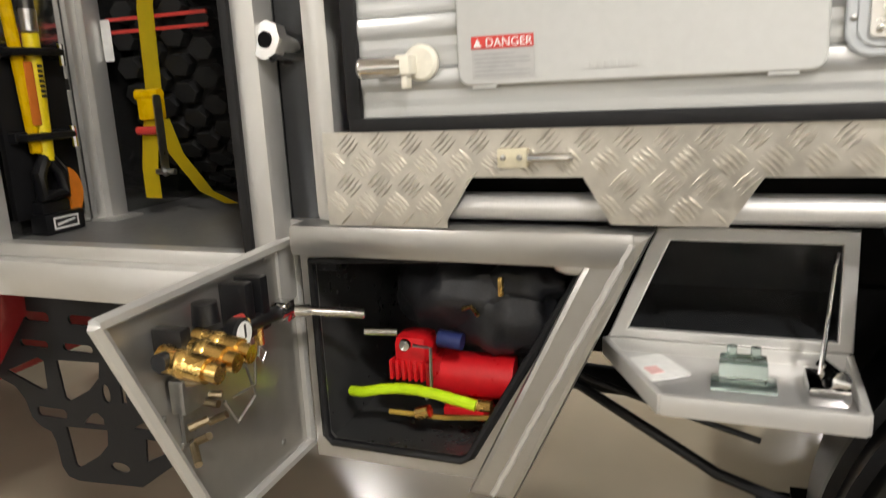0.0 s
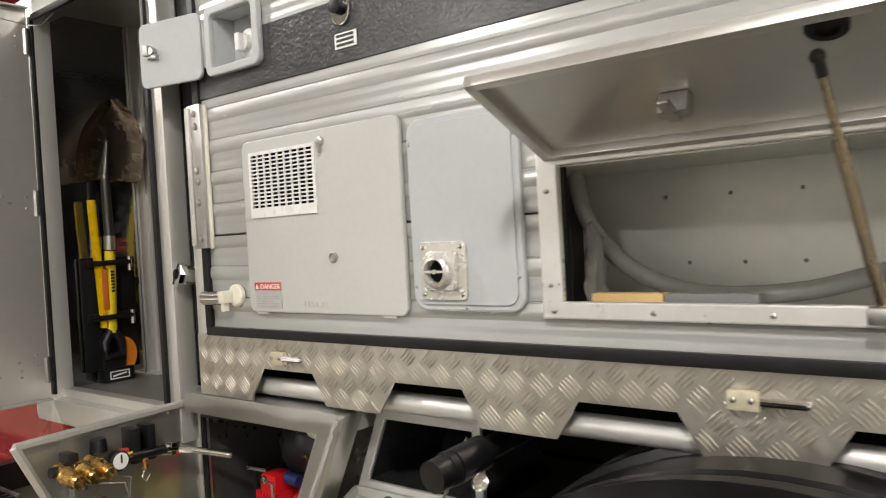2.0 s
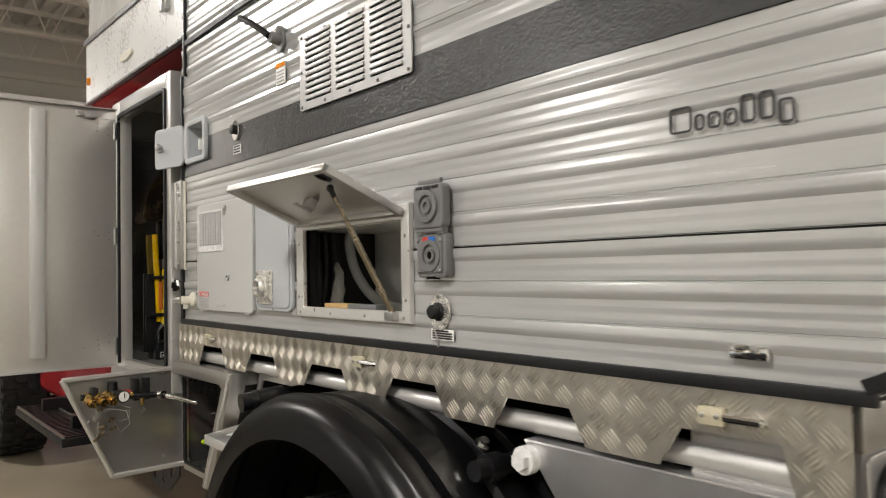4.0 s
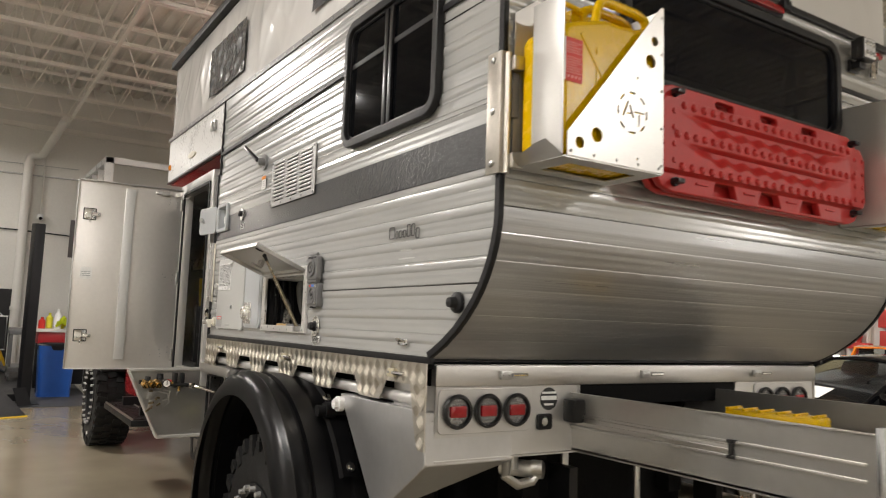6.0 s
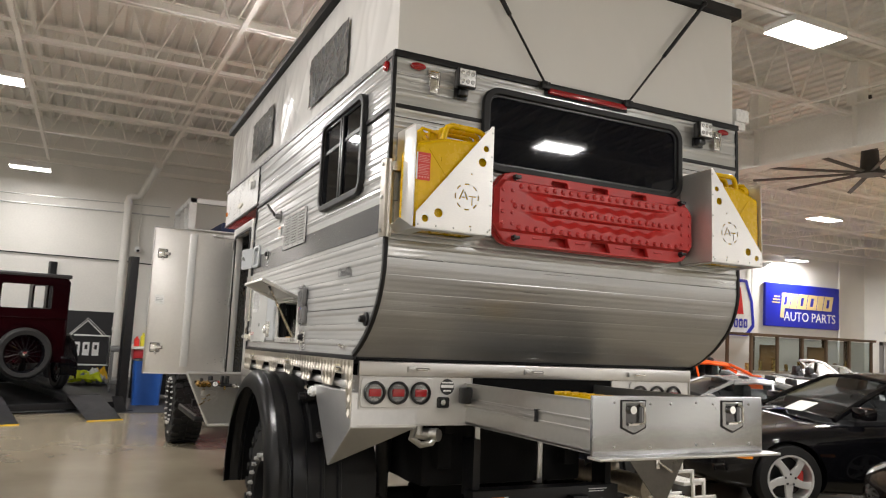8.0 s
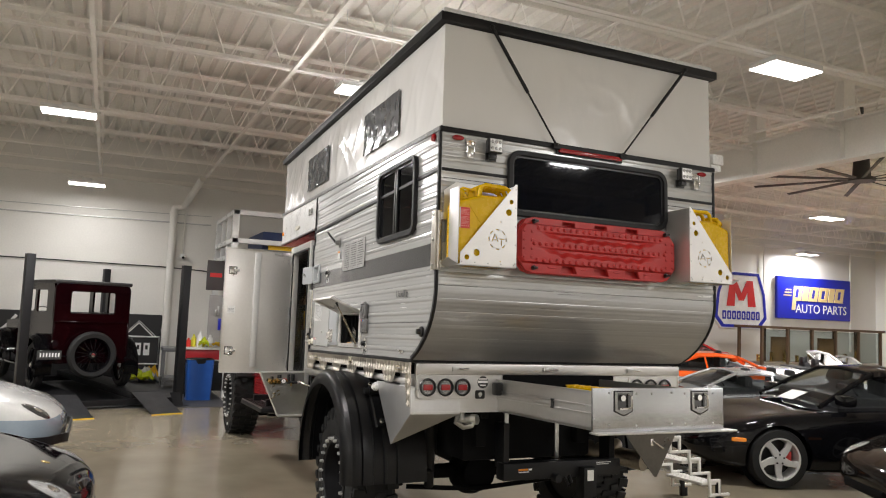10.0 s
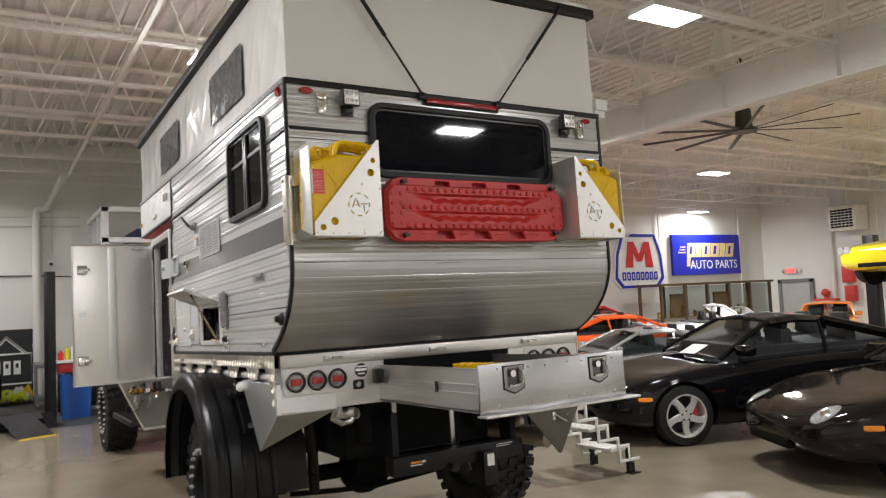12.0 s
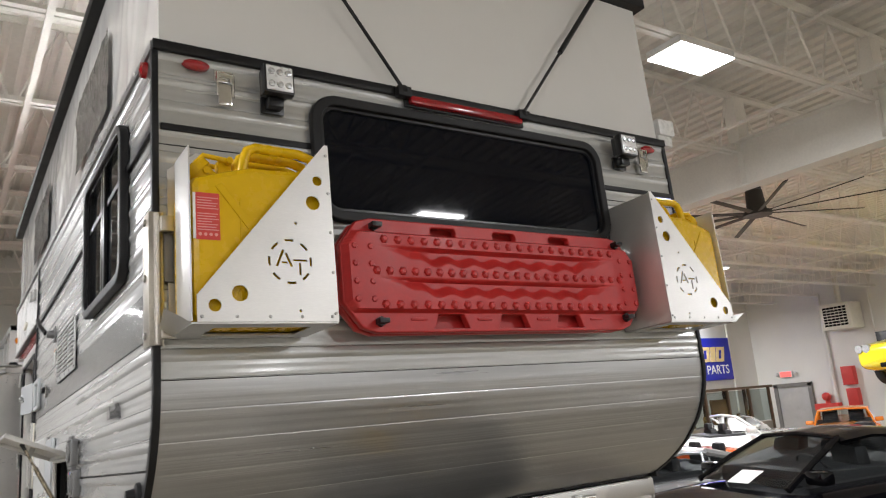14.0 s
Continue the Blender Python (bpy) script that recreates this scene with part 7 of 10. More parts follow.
    b = bm_new()
    tube(b, [(-2.79, 0.11, 1.0), (-2.755, 0.105, 1.0), (-2.757, 0.105, 0.93), (-2.77, 0.11, 0.90)], 0.0035, 6)
    part("bail", b, STEEL, comp)
    b = bm_new()
    pts = [(-2.925, 0.12, 0.895)] + [(-2.92 + 0.25 * t, 0.10 + 0.01 * math.sin(t * 5), 0.897 + 0.022 * math.sin(t * 2.6)) for t in (0.1, 0.25, 0.4, 0.55, 0.7, 0.85, 1.0)]
    tube(b, pts, 0.010, 10)
    hz = thing("air_hose", "neon yellow-green air hose with brass ends", "hose", at=(-2.8, 0.1, 0.86))
    part("hose", b, mat("neon_hose", (0.55, 0.80, 0.01), 0.4), hz, "neon yellow-green hose")
    b = bm_new()
    cyl(b, (-2.67, 0.10, 0.905), (-2.645, 0.10, 0.905), 0.011, 10)
    cyl(b, (-2.79, 0.11, 0.87), (-2.765, 0.11, 0.878), 0.012, 10)
    each("brass_end", b, BRASS, hz)
    b = bm_new()
    tube(b, [(-2.86, 0.14, 0.852), (-2.75, 0.13, 0.858), (-2.66, 0.13, 0.868)], 0.005, 8)
    part("ochre_cord", b, mat("ochre_cord", (0.45, 0.3, 0.05), 0.6), hz)
    b = bm_new()
    box(b, -2.76, -2.68, 0.16, 0.26, 0.843, 0.866, 0.005)
    whole("red_case", b, RED_C, "small red tool case under the compressor", "case")


compressor_bay()
for nm in ("duffel_bag", "air_compressor", "air_hose", "red_case"):
    bpy.data.objects[nm].matrix_basis = pose(0.06, 0.0, -0.041) @ bpy.data.objects[nm].matrix_basis


def small_bay():
    """The smaller locker with its lid folded down as a tray."""
    t = thing("battery_locker", "small aluminium locker with its lid folded down", "locker", at=(-2.32, 0.2, 1.02))
    O = [(-2.315, 1.186), (-2.388, 1.008), (-2.045, 1.008), (-2.047, 1.186)]
    I = [(-2.296, 1.165), (-2.356, 1.024), (-2.066, 1.024), (-2.068, 1.165)]
    b = bm_new()
    plate(b, O, [I], 0.012, SIDE(0.105), 0.003)
    part("frame", b, WELD_ALU, t)
    b = bm_new()
    for (x0, z0), (x1, z1) in zip(I, I[1:] + I[:1]):
        v = [b.verts.new(p) for p in ((x0, 0.11, z0), (x1, 0.11, z1), (x1, 0.36, z1), (x0, 0.36, z0))]
        b.faces.new(v)
    b.faces.new([b.verts.new((x, 0.36, z)) for x, z in I])
    part("lining", b, mat("black_gloss_lining", (0.02, 0.021, 0.022), 0.12), t, "glossy black lining")
    b = bm_new()
    box(b, -2.32, -2.05, 0.11, 0.37, 1.175, 1.186)
    box(b, -2.38, -2.05, 0.11, 0.37, 1.004, 1.014)
    part("shell", b, UNDER, t)
    lid = [(-2.392, 0.098), (-2.290, -0.102), (-2.055, -0.102), (-2.050, 0.098)]
    b = bm_new()
    plate(b, lid, [], 0.004, pose(0, 0, 0.986))
    l = part("lid_tray", b, ALU_SHEET, t, "folded-down aluminium lid")
    b = bm_new()
    for (x0, y0), (x1, y1) in zip(lid, lid[1:] + lid[:1]):
        m = Matrix.Translation(((x0 + x1) / 2, (y0 + y1) / 2, 0.994)) @ pose(0, 0, 0, 0, 0, math.degrees(math.atan2(y1 - y0, x1 - x0)))
        L = math.hypot(x1 - x0, y1 - y0) / 2
        box(b, -L, L, -0.005, 0.005, -0.014, 0.014, 0.002, m)
    part("lid_rim", b, WELD_ALU, l)
    b = bm_new()
    cyl(b, (-2.075, 0.095, 1.155), (-2.10, -0.01, 0.99), 0.0035, 8)
    part("stay_rod", b, CHROME, t)
    b = bm_new()
    box(b, -2.232, -2.148, -0.03, 0.02, 0.989, 0.995, 0.002)
    box(b, -2.222, -2.160, -0.02, 0.025, 0.995, 1.026, 0.006)
    for x in (-2.206, -2.176):
        cyl(b, (x, 0.0, 1.026), (x, 0.0, 1.044), 0.0065, 8)
    part("glass_fuse_block", b, mat("greenish_clear_block", (0.72, 0.84, 0.80), 0.04, 0, 0.1, 20, 90, trans=0.95), l, "clear greenish fuse block")
    b = bm_new()
    box(b, -2.115, -2.065, -0.05, 0.03, 0.989, 1.013, 0.006)
    cyl(b, (-2.09, 0.03, 1.013), (-2.075, -0.03, 1.018), 0.012, 10)
    part("bracket", b, CHROME, l)
    b = bm_new()
    plate(b, rect(-0.035, -0.045, 0.035, 0.045, 0.008, 3), [], 0.0015, pose(-2.31, 0.03, 0.991, 0, 0, 35))
    whole("white_card", b, WHITE_LABEL, "white printed card lying on the lid", "card", smooth=0)
    b = bm_new()
    plate(b, rect(-0.02, -0.01, 0.0, 0.015), [], 0.001, pose(-2.3, 0.02, 0.9925, 0, 0, 35))
    whole("card_print", b, mat("faded_pink_print", (0.70, 0.42, 0.40), 0.5), "faint red print on the white card", "print", smooth=0)
    # black filter canister behind the fender and loose cables
    b = bm_new()
    cyl(b, (-2.0, -0.11, 1.148), (-1.995, -0.06, 1.152), 0.028, 24)
    cyl(b, (-1.997, -0.075, 1.151), (-1.994, -0.062, 1.152), 0.031, 24)
    cyl(b, (-1.994, -0.06, 1.152), (-1.988, 0.02, 1.158), 0.031, 24)
    cyl(b, (-1.988, 0.02, 1.158), (-1.98, 0.22, 1.17), 0.022, 20)
    fc = thing("air_filter_canister", "black cylindrical filter canister over the fender", "canister", at=(-1.99, 0.0, 1.12))
    part("body", b, BLACK_PLASTIC, fc)
    b = bm_new()
    lathe(b, [(0.016, 0), (0.016, 0.004), (0.009, 0.005), (0.009, 0.016), (0.0001, 0.017)], 8, pose(-1.955, -0.035, 1.125, 60, 0, 20))
    part("bolt", b, CHROME, fc)
    b = bm_new()
    tube(b, [(-2.62, 0.3, 0.82), (-2.50, 0.28, 0.86), (-2.36, 0.24, 0.80), (-2.22, 0.2, 0.74), (-2.10, 0.2, 0.70)], 0.010, 8)
    tube(b, [(-2.60, 0.36, 0.90), (-2.46, 0.32, 0.84), (-2.3, 0.3, 0.80), (-2.15, 0.3, 0.76)], 0.006, 8)
    whole("brake_hose", b, BLACK_TRIM, "black hoses slung below the tray", "hose")


small_bay()


# ---- rear drawer ----
def drawer():
    d = thing("pull_out_chest", "long aluminium tool chest pulled out of the tray", "tool chest", at=(0.2, 1.0, 1.04))
    b = bm_new()
    box(b, 0.700, 0.716, 0.562, 1.42, 1.046, 1.264, 0.003)
    # slight blue in this colour imitates reflections on the drawer front
    fr = part("front", b, sheet("rubbed_mill_aluminium", (0.50, 0.515, 0.535), 0.25, 0.005, 0.0, soft=4.0, var=0.06), d, "wide aluminium drawer front")
    b = bm_new()
    box(b, 0.690, 0.765, 0.558, 1.470, 1.036, 1.046, 0.003)
    part("bottom_lip", b, ALU_BRIGHT, fr)
    for y in (0.60, 1.375):
        b = bm_new()
        box(b, -0.90, 0.70, y, y + 0.004, 1.047, 1.245)
        s = -1 if y < 1 else 1
        q = y if s < 0 else y + 0.004
        box(b, -0.90, 0.70, min(q, q + s * 0.012), max(q, q + s * 0.012), 1.241, 1.246, 0.001)
        part("side", b, DULL_SHEET, d, "folded aluminium drawer side")
        b = bm_new()
        for z in (1.132, 1.171):
            box(b, -0.55, 0.66, min(q, q + s * 0.008), max(q, q + s * 0.008), z - 0.004, z + 0.004, 0.001)
        box(b, -0.55, 0.30, min(q, q + s * 0.005), max(q, q + s * 0.005), 1.140, 1.163, 0.001)
        for z in (1.150, 1.164):
            box(b, -0.55, 0.30, min(q, q + s * 0.009), max(q, q + s * 0.009), z - 0.002, z + 0.002, 0.0005)
        sl = part("slide", b, ALU_BRIGHT, d, "slim aluminium drawer slide")
        b = bm_new()
        box(b, 0.296, 0.304, min(q, q + s * 0.016), max(q, q + s * 0.016), 1.130, 1.178, 0.002)
        for z in (1.132, 1.174):
            box(b, 0.288, 0.314, min(q, q + s * 0.014), max(q, q + s * 0.014), z - 0.005, z + 0.005, 0.002)
        part("slide_catch", b, BLACK_PLASTIC, sl)
    b = bm_new()
    box(b, -0.90, 0.70, 0.60, 1.379, 1.052, 1.058)
    box(b, -0.90, -0.894, 0.60, 1.379, 1.055, 1.245)
    part("bottom", b, ALU_SHEET, d)
    for y in (0.747, 1.25):
        b = bm_new()
        plate(b, [(y - 0.055, 1.150), (y - 0.02, 1.135), (y, 1.128), (y + 0.02, 1.135), (y + 0.055, 1.150), (y + 0.055, 1.245), (y - 0.055, 1.245)], [], 0.006, REAR(0.719), 0.002)
        l = part("paddle_latch", b, DARK_CHROME, fr, "chrome folding T-handle latch")
        b = bm_new()
        plate(b, [(y - 0.060, 1.147), (y - 0.02, 1.129), (y, 1.122), (y + 0.02, 1.129), (y + 0.060, 1.147), (y + 0.060, 1.250), (y - 0.060, 1.250)], [], 0.002, REAR(0.717))
        part("gasket", b, BLACK_TRIM, l, "", 0)
        b = bm_new()
        box(b, 0.721, 0.7225, y - 0.038, y + 0.038, 1.158, 1.238, 0)
        part("latch_well", b, mat("dark_chrome_well", (0.10, 0.10, 0.105), 0.12, 1.0), l)
        b = bm_new()
        cyl(b, (0.722, y - 0.014, 1.214), (0.737, y - 0.014, 1.214), 0.015, 16)
        tube(b, [(0.724, y + 0.030, 1.232), (0.742, y + 0.034, 1.224), (0.742, y + 0.034, 1.170), (0.726, y + 0.02, 1.16), (0.724, y - 0.03, 1.16)], 0.006, 8)
        part("handle", b, CHROME, l)
    screws(fr, [(0.66, 1.24), (0.66, 1.08), (0.83, 1.235), (0.83, 1.075), (0.93, 1.235), (1.06, 1.24), (1.06, 1.08), (1.15, 1.235), (1.15, 1.08), (1.345, 1.235), (1.345, 1.08)], REAR(0.716), 0.005)
    # what lies in it
    for k, (x, y, a) in enumerate(((0.26, 0.86, 10), (0.56, 1.16, -50))):
        b = bm_new()
        m = pose(x, y, 1.207, 0, 0, a)
        box(b, -0.14, 0.14, -0.045, 0.045, -0.03, 0.03, 0.012, m)
        tc = thing("yellow_tool_case", "ribbed yellow plastic tool case lying in the drawer", "tool case", "drawer tools", at=(x, y, 1.185))
        part("body", b, YELLOW_CAN, tc)
        b = bm_new()
        for q in range(6):
            box(b, -0.135 + q * 0.05, -0.125 + q * 0.05, -0.048, 0.048, 0.028, 0.036, 0.003, m)
        each("rib", b, YELLOW_CAN, tc)
    b = bm_new()
    box(b, 0.0, 0.68, 0.62, 0.90, 1.06, 1.18, 0.02)
    CANVAS = mat("tan_canvas", (0.40, 0.36, 0.28), 0.8, 0, 0.15, 20, 120, 0.001)
    whole("tool_roll", b, CANVAS, "tan canvas tool roll lying in the drawer", "tool roll", "tool rolls")
    b = bm_new()
    box(b, -0.1, 0.66, 0.95, 1.34, 1.06, 1.16, 0.02)
    whole("tool_roll", b, CANVAS, "wide tan canvas tool roll lying in the drawer", "tool roll", "tool rolls")


drawer()


# ---- can holders and cans ----
def logo_slots(cy, cz, r):
    """Cut-outs of a round mark: a dashed ring round plain slanted and straight bars."""
    out = []
    for k in range(8):
        a0, a1 = radians(k * 45 - 11), radians(k * 45 + 13)
        pts = [(cy + rr * math.cos(a0 + (a1 - a0) * q / 4), cz + rr * math.sin(a0 + (a1 - a0) * q / 4)) for rr, seq in ((r, range(5)), (r - 0.006, range(4, -1, -1))) for q in seq]
        out.append(pts)
    out += [[(cy - 0.038, cz - 0.012), (cy - 0.032, cz - 0.014), (cy - 0.014, cz + 0.028), (cy - 0.020, cz + 0.030)],
            [(cy + 0.000, cz - 0.014), (cy + 0.006, cz - 0.012), (cy - 0.008, cz + 0.022), (cy - 0.0135, cz + 0.018)],
            rect(cy - 0.022, cz - 0.006, cy - 0.007, cz - 0.001), rect(cy + 0.008, cz + 0.001, cy + 0.044, cz + 0.006), rect(cy + 0.022, cz - 0.034, cy + 0.0275, cz - 0.002)]
    return out


def mounting_angle(h):
    """A bolted angle round the camper's rear corner, with two arms to the holder."""
    WARM = mat("warm_steel_angle", (0.5, 0.47, 0.42), 0.38, 1.0, 0.15)
    b = bm_new()
    box(b, -0.024, 0.030, -0.024, -0.014, 1.872, 2.212, 0.002)
    box(b, 0.030, 0.038, -0.024, 0.012, 1.872, 2.212, 0.002)
    cyl(b, (0.044, -0.004, 1.872), (0.044, -0.004, 2.205), 0.009, 10)
    ang = part("mounting_angle", b, WARM, h, "bolted metal mounting angle")
    screws(ang, [(0.004, z) for z in (1.90, 2.045, 2.19)], SIDE(-0.024), 0.010)
    b = bm_new()
    for z in (1.905, 2.175):
        box(b, 0.048, 0.068, 0.0, 0.034, z - 0.020, z + 0.020, 0.002)
    each("mounting_arm", b, WARM, ang)
    b = bm_new()
    box(b, 0.034, 0.042, 0.013, 0.036, 2.03, 2.155, 0.002)
    part("packer", b, DARK_GREY_PLASTIC, ang)


def can_holder(yo, s):
    """A jerry can in a cut aluminium holder; yo is its outer edge, s the way towards the camper's middle."""
    def Y(v):
        return yo + s * v

    def poly(pts):
        p = [(Y(a), c) for a, c in pts]
        return p if s > 0 else p[::-1]

    def ybox(b, x0, x1, v0, v1, z0, z1, bev=0.001):
        box(b, x0, x1, min(Y(v0), Y(v1)), max(Y(v0), Y(v1)), z0, z1, bev)

    wd, z0, z1 = 0.354, 1.892, 2.362
    h = thing("can_holder", "brushed aluminium can holder bolted to the camper's rear wall", "can holder", "can holders", at=(0.14, Y(0.18), 1.89))
    b = bm_new()
    holes = [ring(Y(0.046), 1.930, 0.015, 20), ring(Y(0.105), 1.959, 0.0195, 20), ring(Y(0.302), 2.198, 0.019, 20), ring(Y(0.318), 2.259, 0.0135, 20)]
    holes += [ring(Y(v), z, 0.004, 8) for v, z in ((0.252, 2.14), (0.253, 1.918))]
    lg = logo_slots(Y(0.233), 2.041, 0.057)
    plate(b, poly([(0.006, z0), (wd, z0), (wd, z1), (wd - 0.010, z1), (0.006, z0 + 0.062)]), holes + lg, 0.004, REAR(0.243))
    part("front_plate", b, SATIN_PLATE, h, "triangular front plate with round holes and a cut-out mark")
    screws(h, [(Y(wd - 0.008), z0 + 0.02 + k * 0.105) for k in range(5)] + [(Y(0.016 + 0.08 * k), z0 + 0.012) for k in range(5)], REAR(0.245), 0.0045)
    b = bm_new()
    ybox(b, 0.032, 0.241, wd - 0.004, wd, z0, z1 - 0.004)
    part("inner_side", b, SATIN_PLATE, h, "solid inner side sheet")
    b = bm_new()
    ybox(b, 0.115, 0.236, -0.006, -0.002, z0 + 0.004, 2.318)
    part("outer_flange", b, SATIN_PLATE, h, "narrow outer side sheet")
    b = bm_new()
    plate(b, poly([(-0.004, z0), (wd, z0), (wd, 2.375), (0.07, 2.385), (-0.004, 2.33)]), [], 0.004, REAR(0.032))
    part("back_sheet", b, ALU_SHEET, h)
    b = bm_new()
    outl = [(Y(-0.006), 0.034), (Y(wd), 0.034), (Y(wd), 0.241), (Y(-0.006), 0.241)]
    plate(b, outl, [rect(min(Y(0.06), Y(0.30)), 0.08, max(Y(0.06), Y(0.30)), 0.19)], 0.004, pose(0, 0, z0 - 0.002, 0, 0, 90) @ Matrix.Diagonal((1, -1, 1, 1)))
    part("shelf", b, ALU, h, "bottom shelf with a drain cut-out")
    # flared lip along the shelf's outer edge
    b = bm_new()
    lip = [[b.verts.new((x, Y(v), z)) for v, z in ((-0.007, z0 - 0.003), (-0.03, z0 + 0.012), (-0.066 + 0.03 * (1 - k / 3), z0 + 0.030 - 0.012 * (k == 1)))] for k, x in enumerate((0.07, 0.13, 0.19, 0.244))]
    for r0, r1 in zip(lip, lip[1:]):
        for k in range(2):
            b.faces.new((r0[k], r0[k + 1], r1[k + 1], r1[k]))
    bmesh.ops.solidify(b, geom=b.faces[:], thickness=0.003)
    part("flared_lip", b, ALU_SHEET, h, "bent outer lip of the shelf")
    if s > 0:
        mounting_angle(h)

    # the can
    c = thing("jerry_can", "yellow steel jerry can with a %s label standing in its holder" % ("white" if s < 0 else "red"), "jerry can", "jerry cans", at=(0.14, Y(0.18), 1.895))
    b = bm_new()
    plate(b, poly([(0.018, 1.897), (0.335, 1.897), (0.346, 1.910), (0.346, 2.300), (0.330, 2.312), (0.275, 2.292), (0.215, 2.288), (0.15, 2.288), (0.06, 2.262), (0.012, 2.246), (0.003, 2.228), (0.003, 1.912)]), [], 0.168, REAR(0.140), 0.016)
    part("shell", b, YELLOW_CAN, c, "yellow pressed steel shell", 40)
    for sx in (0.2245, 0.0555):
        b = bm_new()
        for pts in ([(0.06, 1.93), (0.078, 1.922), (0.300, 2.235), (0.286, 2.246)], [(0.06, 2.225), (0.076, 2.236), (0.300, 1.94), (0.286, 1.928)]):
            plate(b, poly(pts), [], 0.005, REAR(sx), 0.002)
        plate(b, poly([(0.118, 1.93), (0.122, 1.93), (0.122, 2.20), (0.118, 2.20)]), [], 0.004, REAR(sx), 0.001)
        part("pressed_rib", b, YELLOW_CAN, c)
    b = bm_new()
    for xx in (0.080, 0.14, 0.200):
        tube(b, [(xx, Y(0.135), 2.275), (xx, Y(0.143), 2.318), (xx, Y(0.152), 2.338), (xx, Y(0.172), 2.348), (xx, Y(0.29), 2.345), (xx, Y(0.322), 2.335), (xx, Y(0.338), 2.30)], 0.013, 12)
    each("carry_handle", b, YELLOW_CAN, c)
    b = bm_new()
    cyl(b, (0.14, Y(0.075), 2.255), (0.14, Y(0.035), 2.292), 0.034, 20)
    cyl(b, (0.14, Y(0.044), 2.286), (0.14, Y(0.026), 2.303), 0.040, 20)
    tube(b, [(0.112, Y(0.02), 2.290), (0.112, Y(0.05), 2.325), (0.112, Y(0.115), 2.318)], 0.007, 8)
    tube(b, [(0.168, Y(0.02), 2.290), (0.168, Y(0.05), 2.325), (0.168, Y(0.115), 2.318)], 0.007, 8)
    cyl(b, (0.104, Y(0.115), 2.318), (0.176, Y(0.115), 2.318), 0.009, 10)
    cyl(b, (0.098, Y(0.055), 2.282), (0.182, Y(0.055), 2.282), 0.009, 10)
    box(b, 0.125, 0.155, min(Y(0.09), Y(0.125)), max(Y(0.09), Y(0.125)), 2.272, 2.322, 0.004)
    part("spout_cap", b, YELLOW_CAN, c, "yellow clamp-down spout cap")
    b = bm_new()
    if s < 0:
        box(b, 0.105, 0.185, Y(0.0035), Y(0.0022), 2.10, 2.225)
        lab = part("white_label", b, WHITE_LABEL, c, "white paper label", 0)
        b = bm_new()
        for k in range(6):
            box(b, 0.115, 0.165, Y(0.0020), Y(0.0014), 2.115 + k * 0.018, 2.123 + k * 0.018)
        each("print_row", b, GREY_INK, lab, "", 0)
        return
    plate(b, rect(Y(0.006), 2.092, Y(0.0125), 2.205), [], 0.001, REAR(0.2250))
    part("white_strip", b, WHITE_LABEL, c, "", 0)
    b = bm_new()
    plate(b, rect(Y(0.0125), 2.090, Y(0.069), 2.206), [], 0.001, REAR(0.2252))
    lab = part("red_label", b, RED_LABEL, c, "red warning label", 0)
    b = bm_new()
    for k in range(13):
        if k == 7:
            continue
        plate(b, rect(Y(0.016), 2.113 + k * 0.0066, Y((0.066, 0.060, 0.064, 0.050)[k % 4]), 2.1152 + k * 0.0066), [], 0.001, REAR(0.2260))
    for k in range(4):
        plate(b, ring(Y(0.022 + k * 0.0125), 2.103, 0.0042, 8), [], 0.001, REAR(0.2260))
    part("label_print", b, mat("pink_print", (0.75, 0.35, 0.33), 0.5), lab, "", 0)


SATIN_PLATE = mat("satin_cut_aluminium", (0.72, 0.71, 0.69), 0.36, 0.7, 0.05, 3, 80, 0.0, (1, 1, 5), 0.05)
can_holder(0.028, 1)
can_holder(1.990, -1)


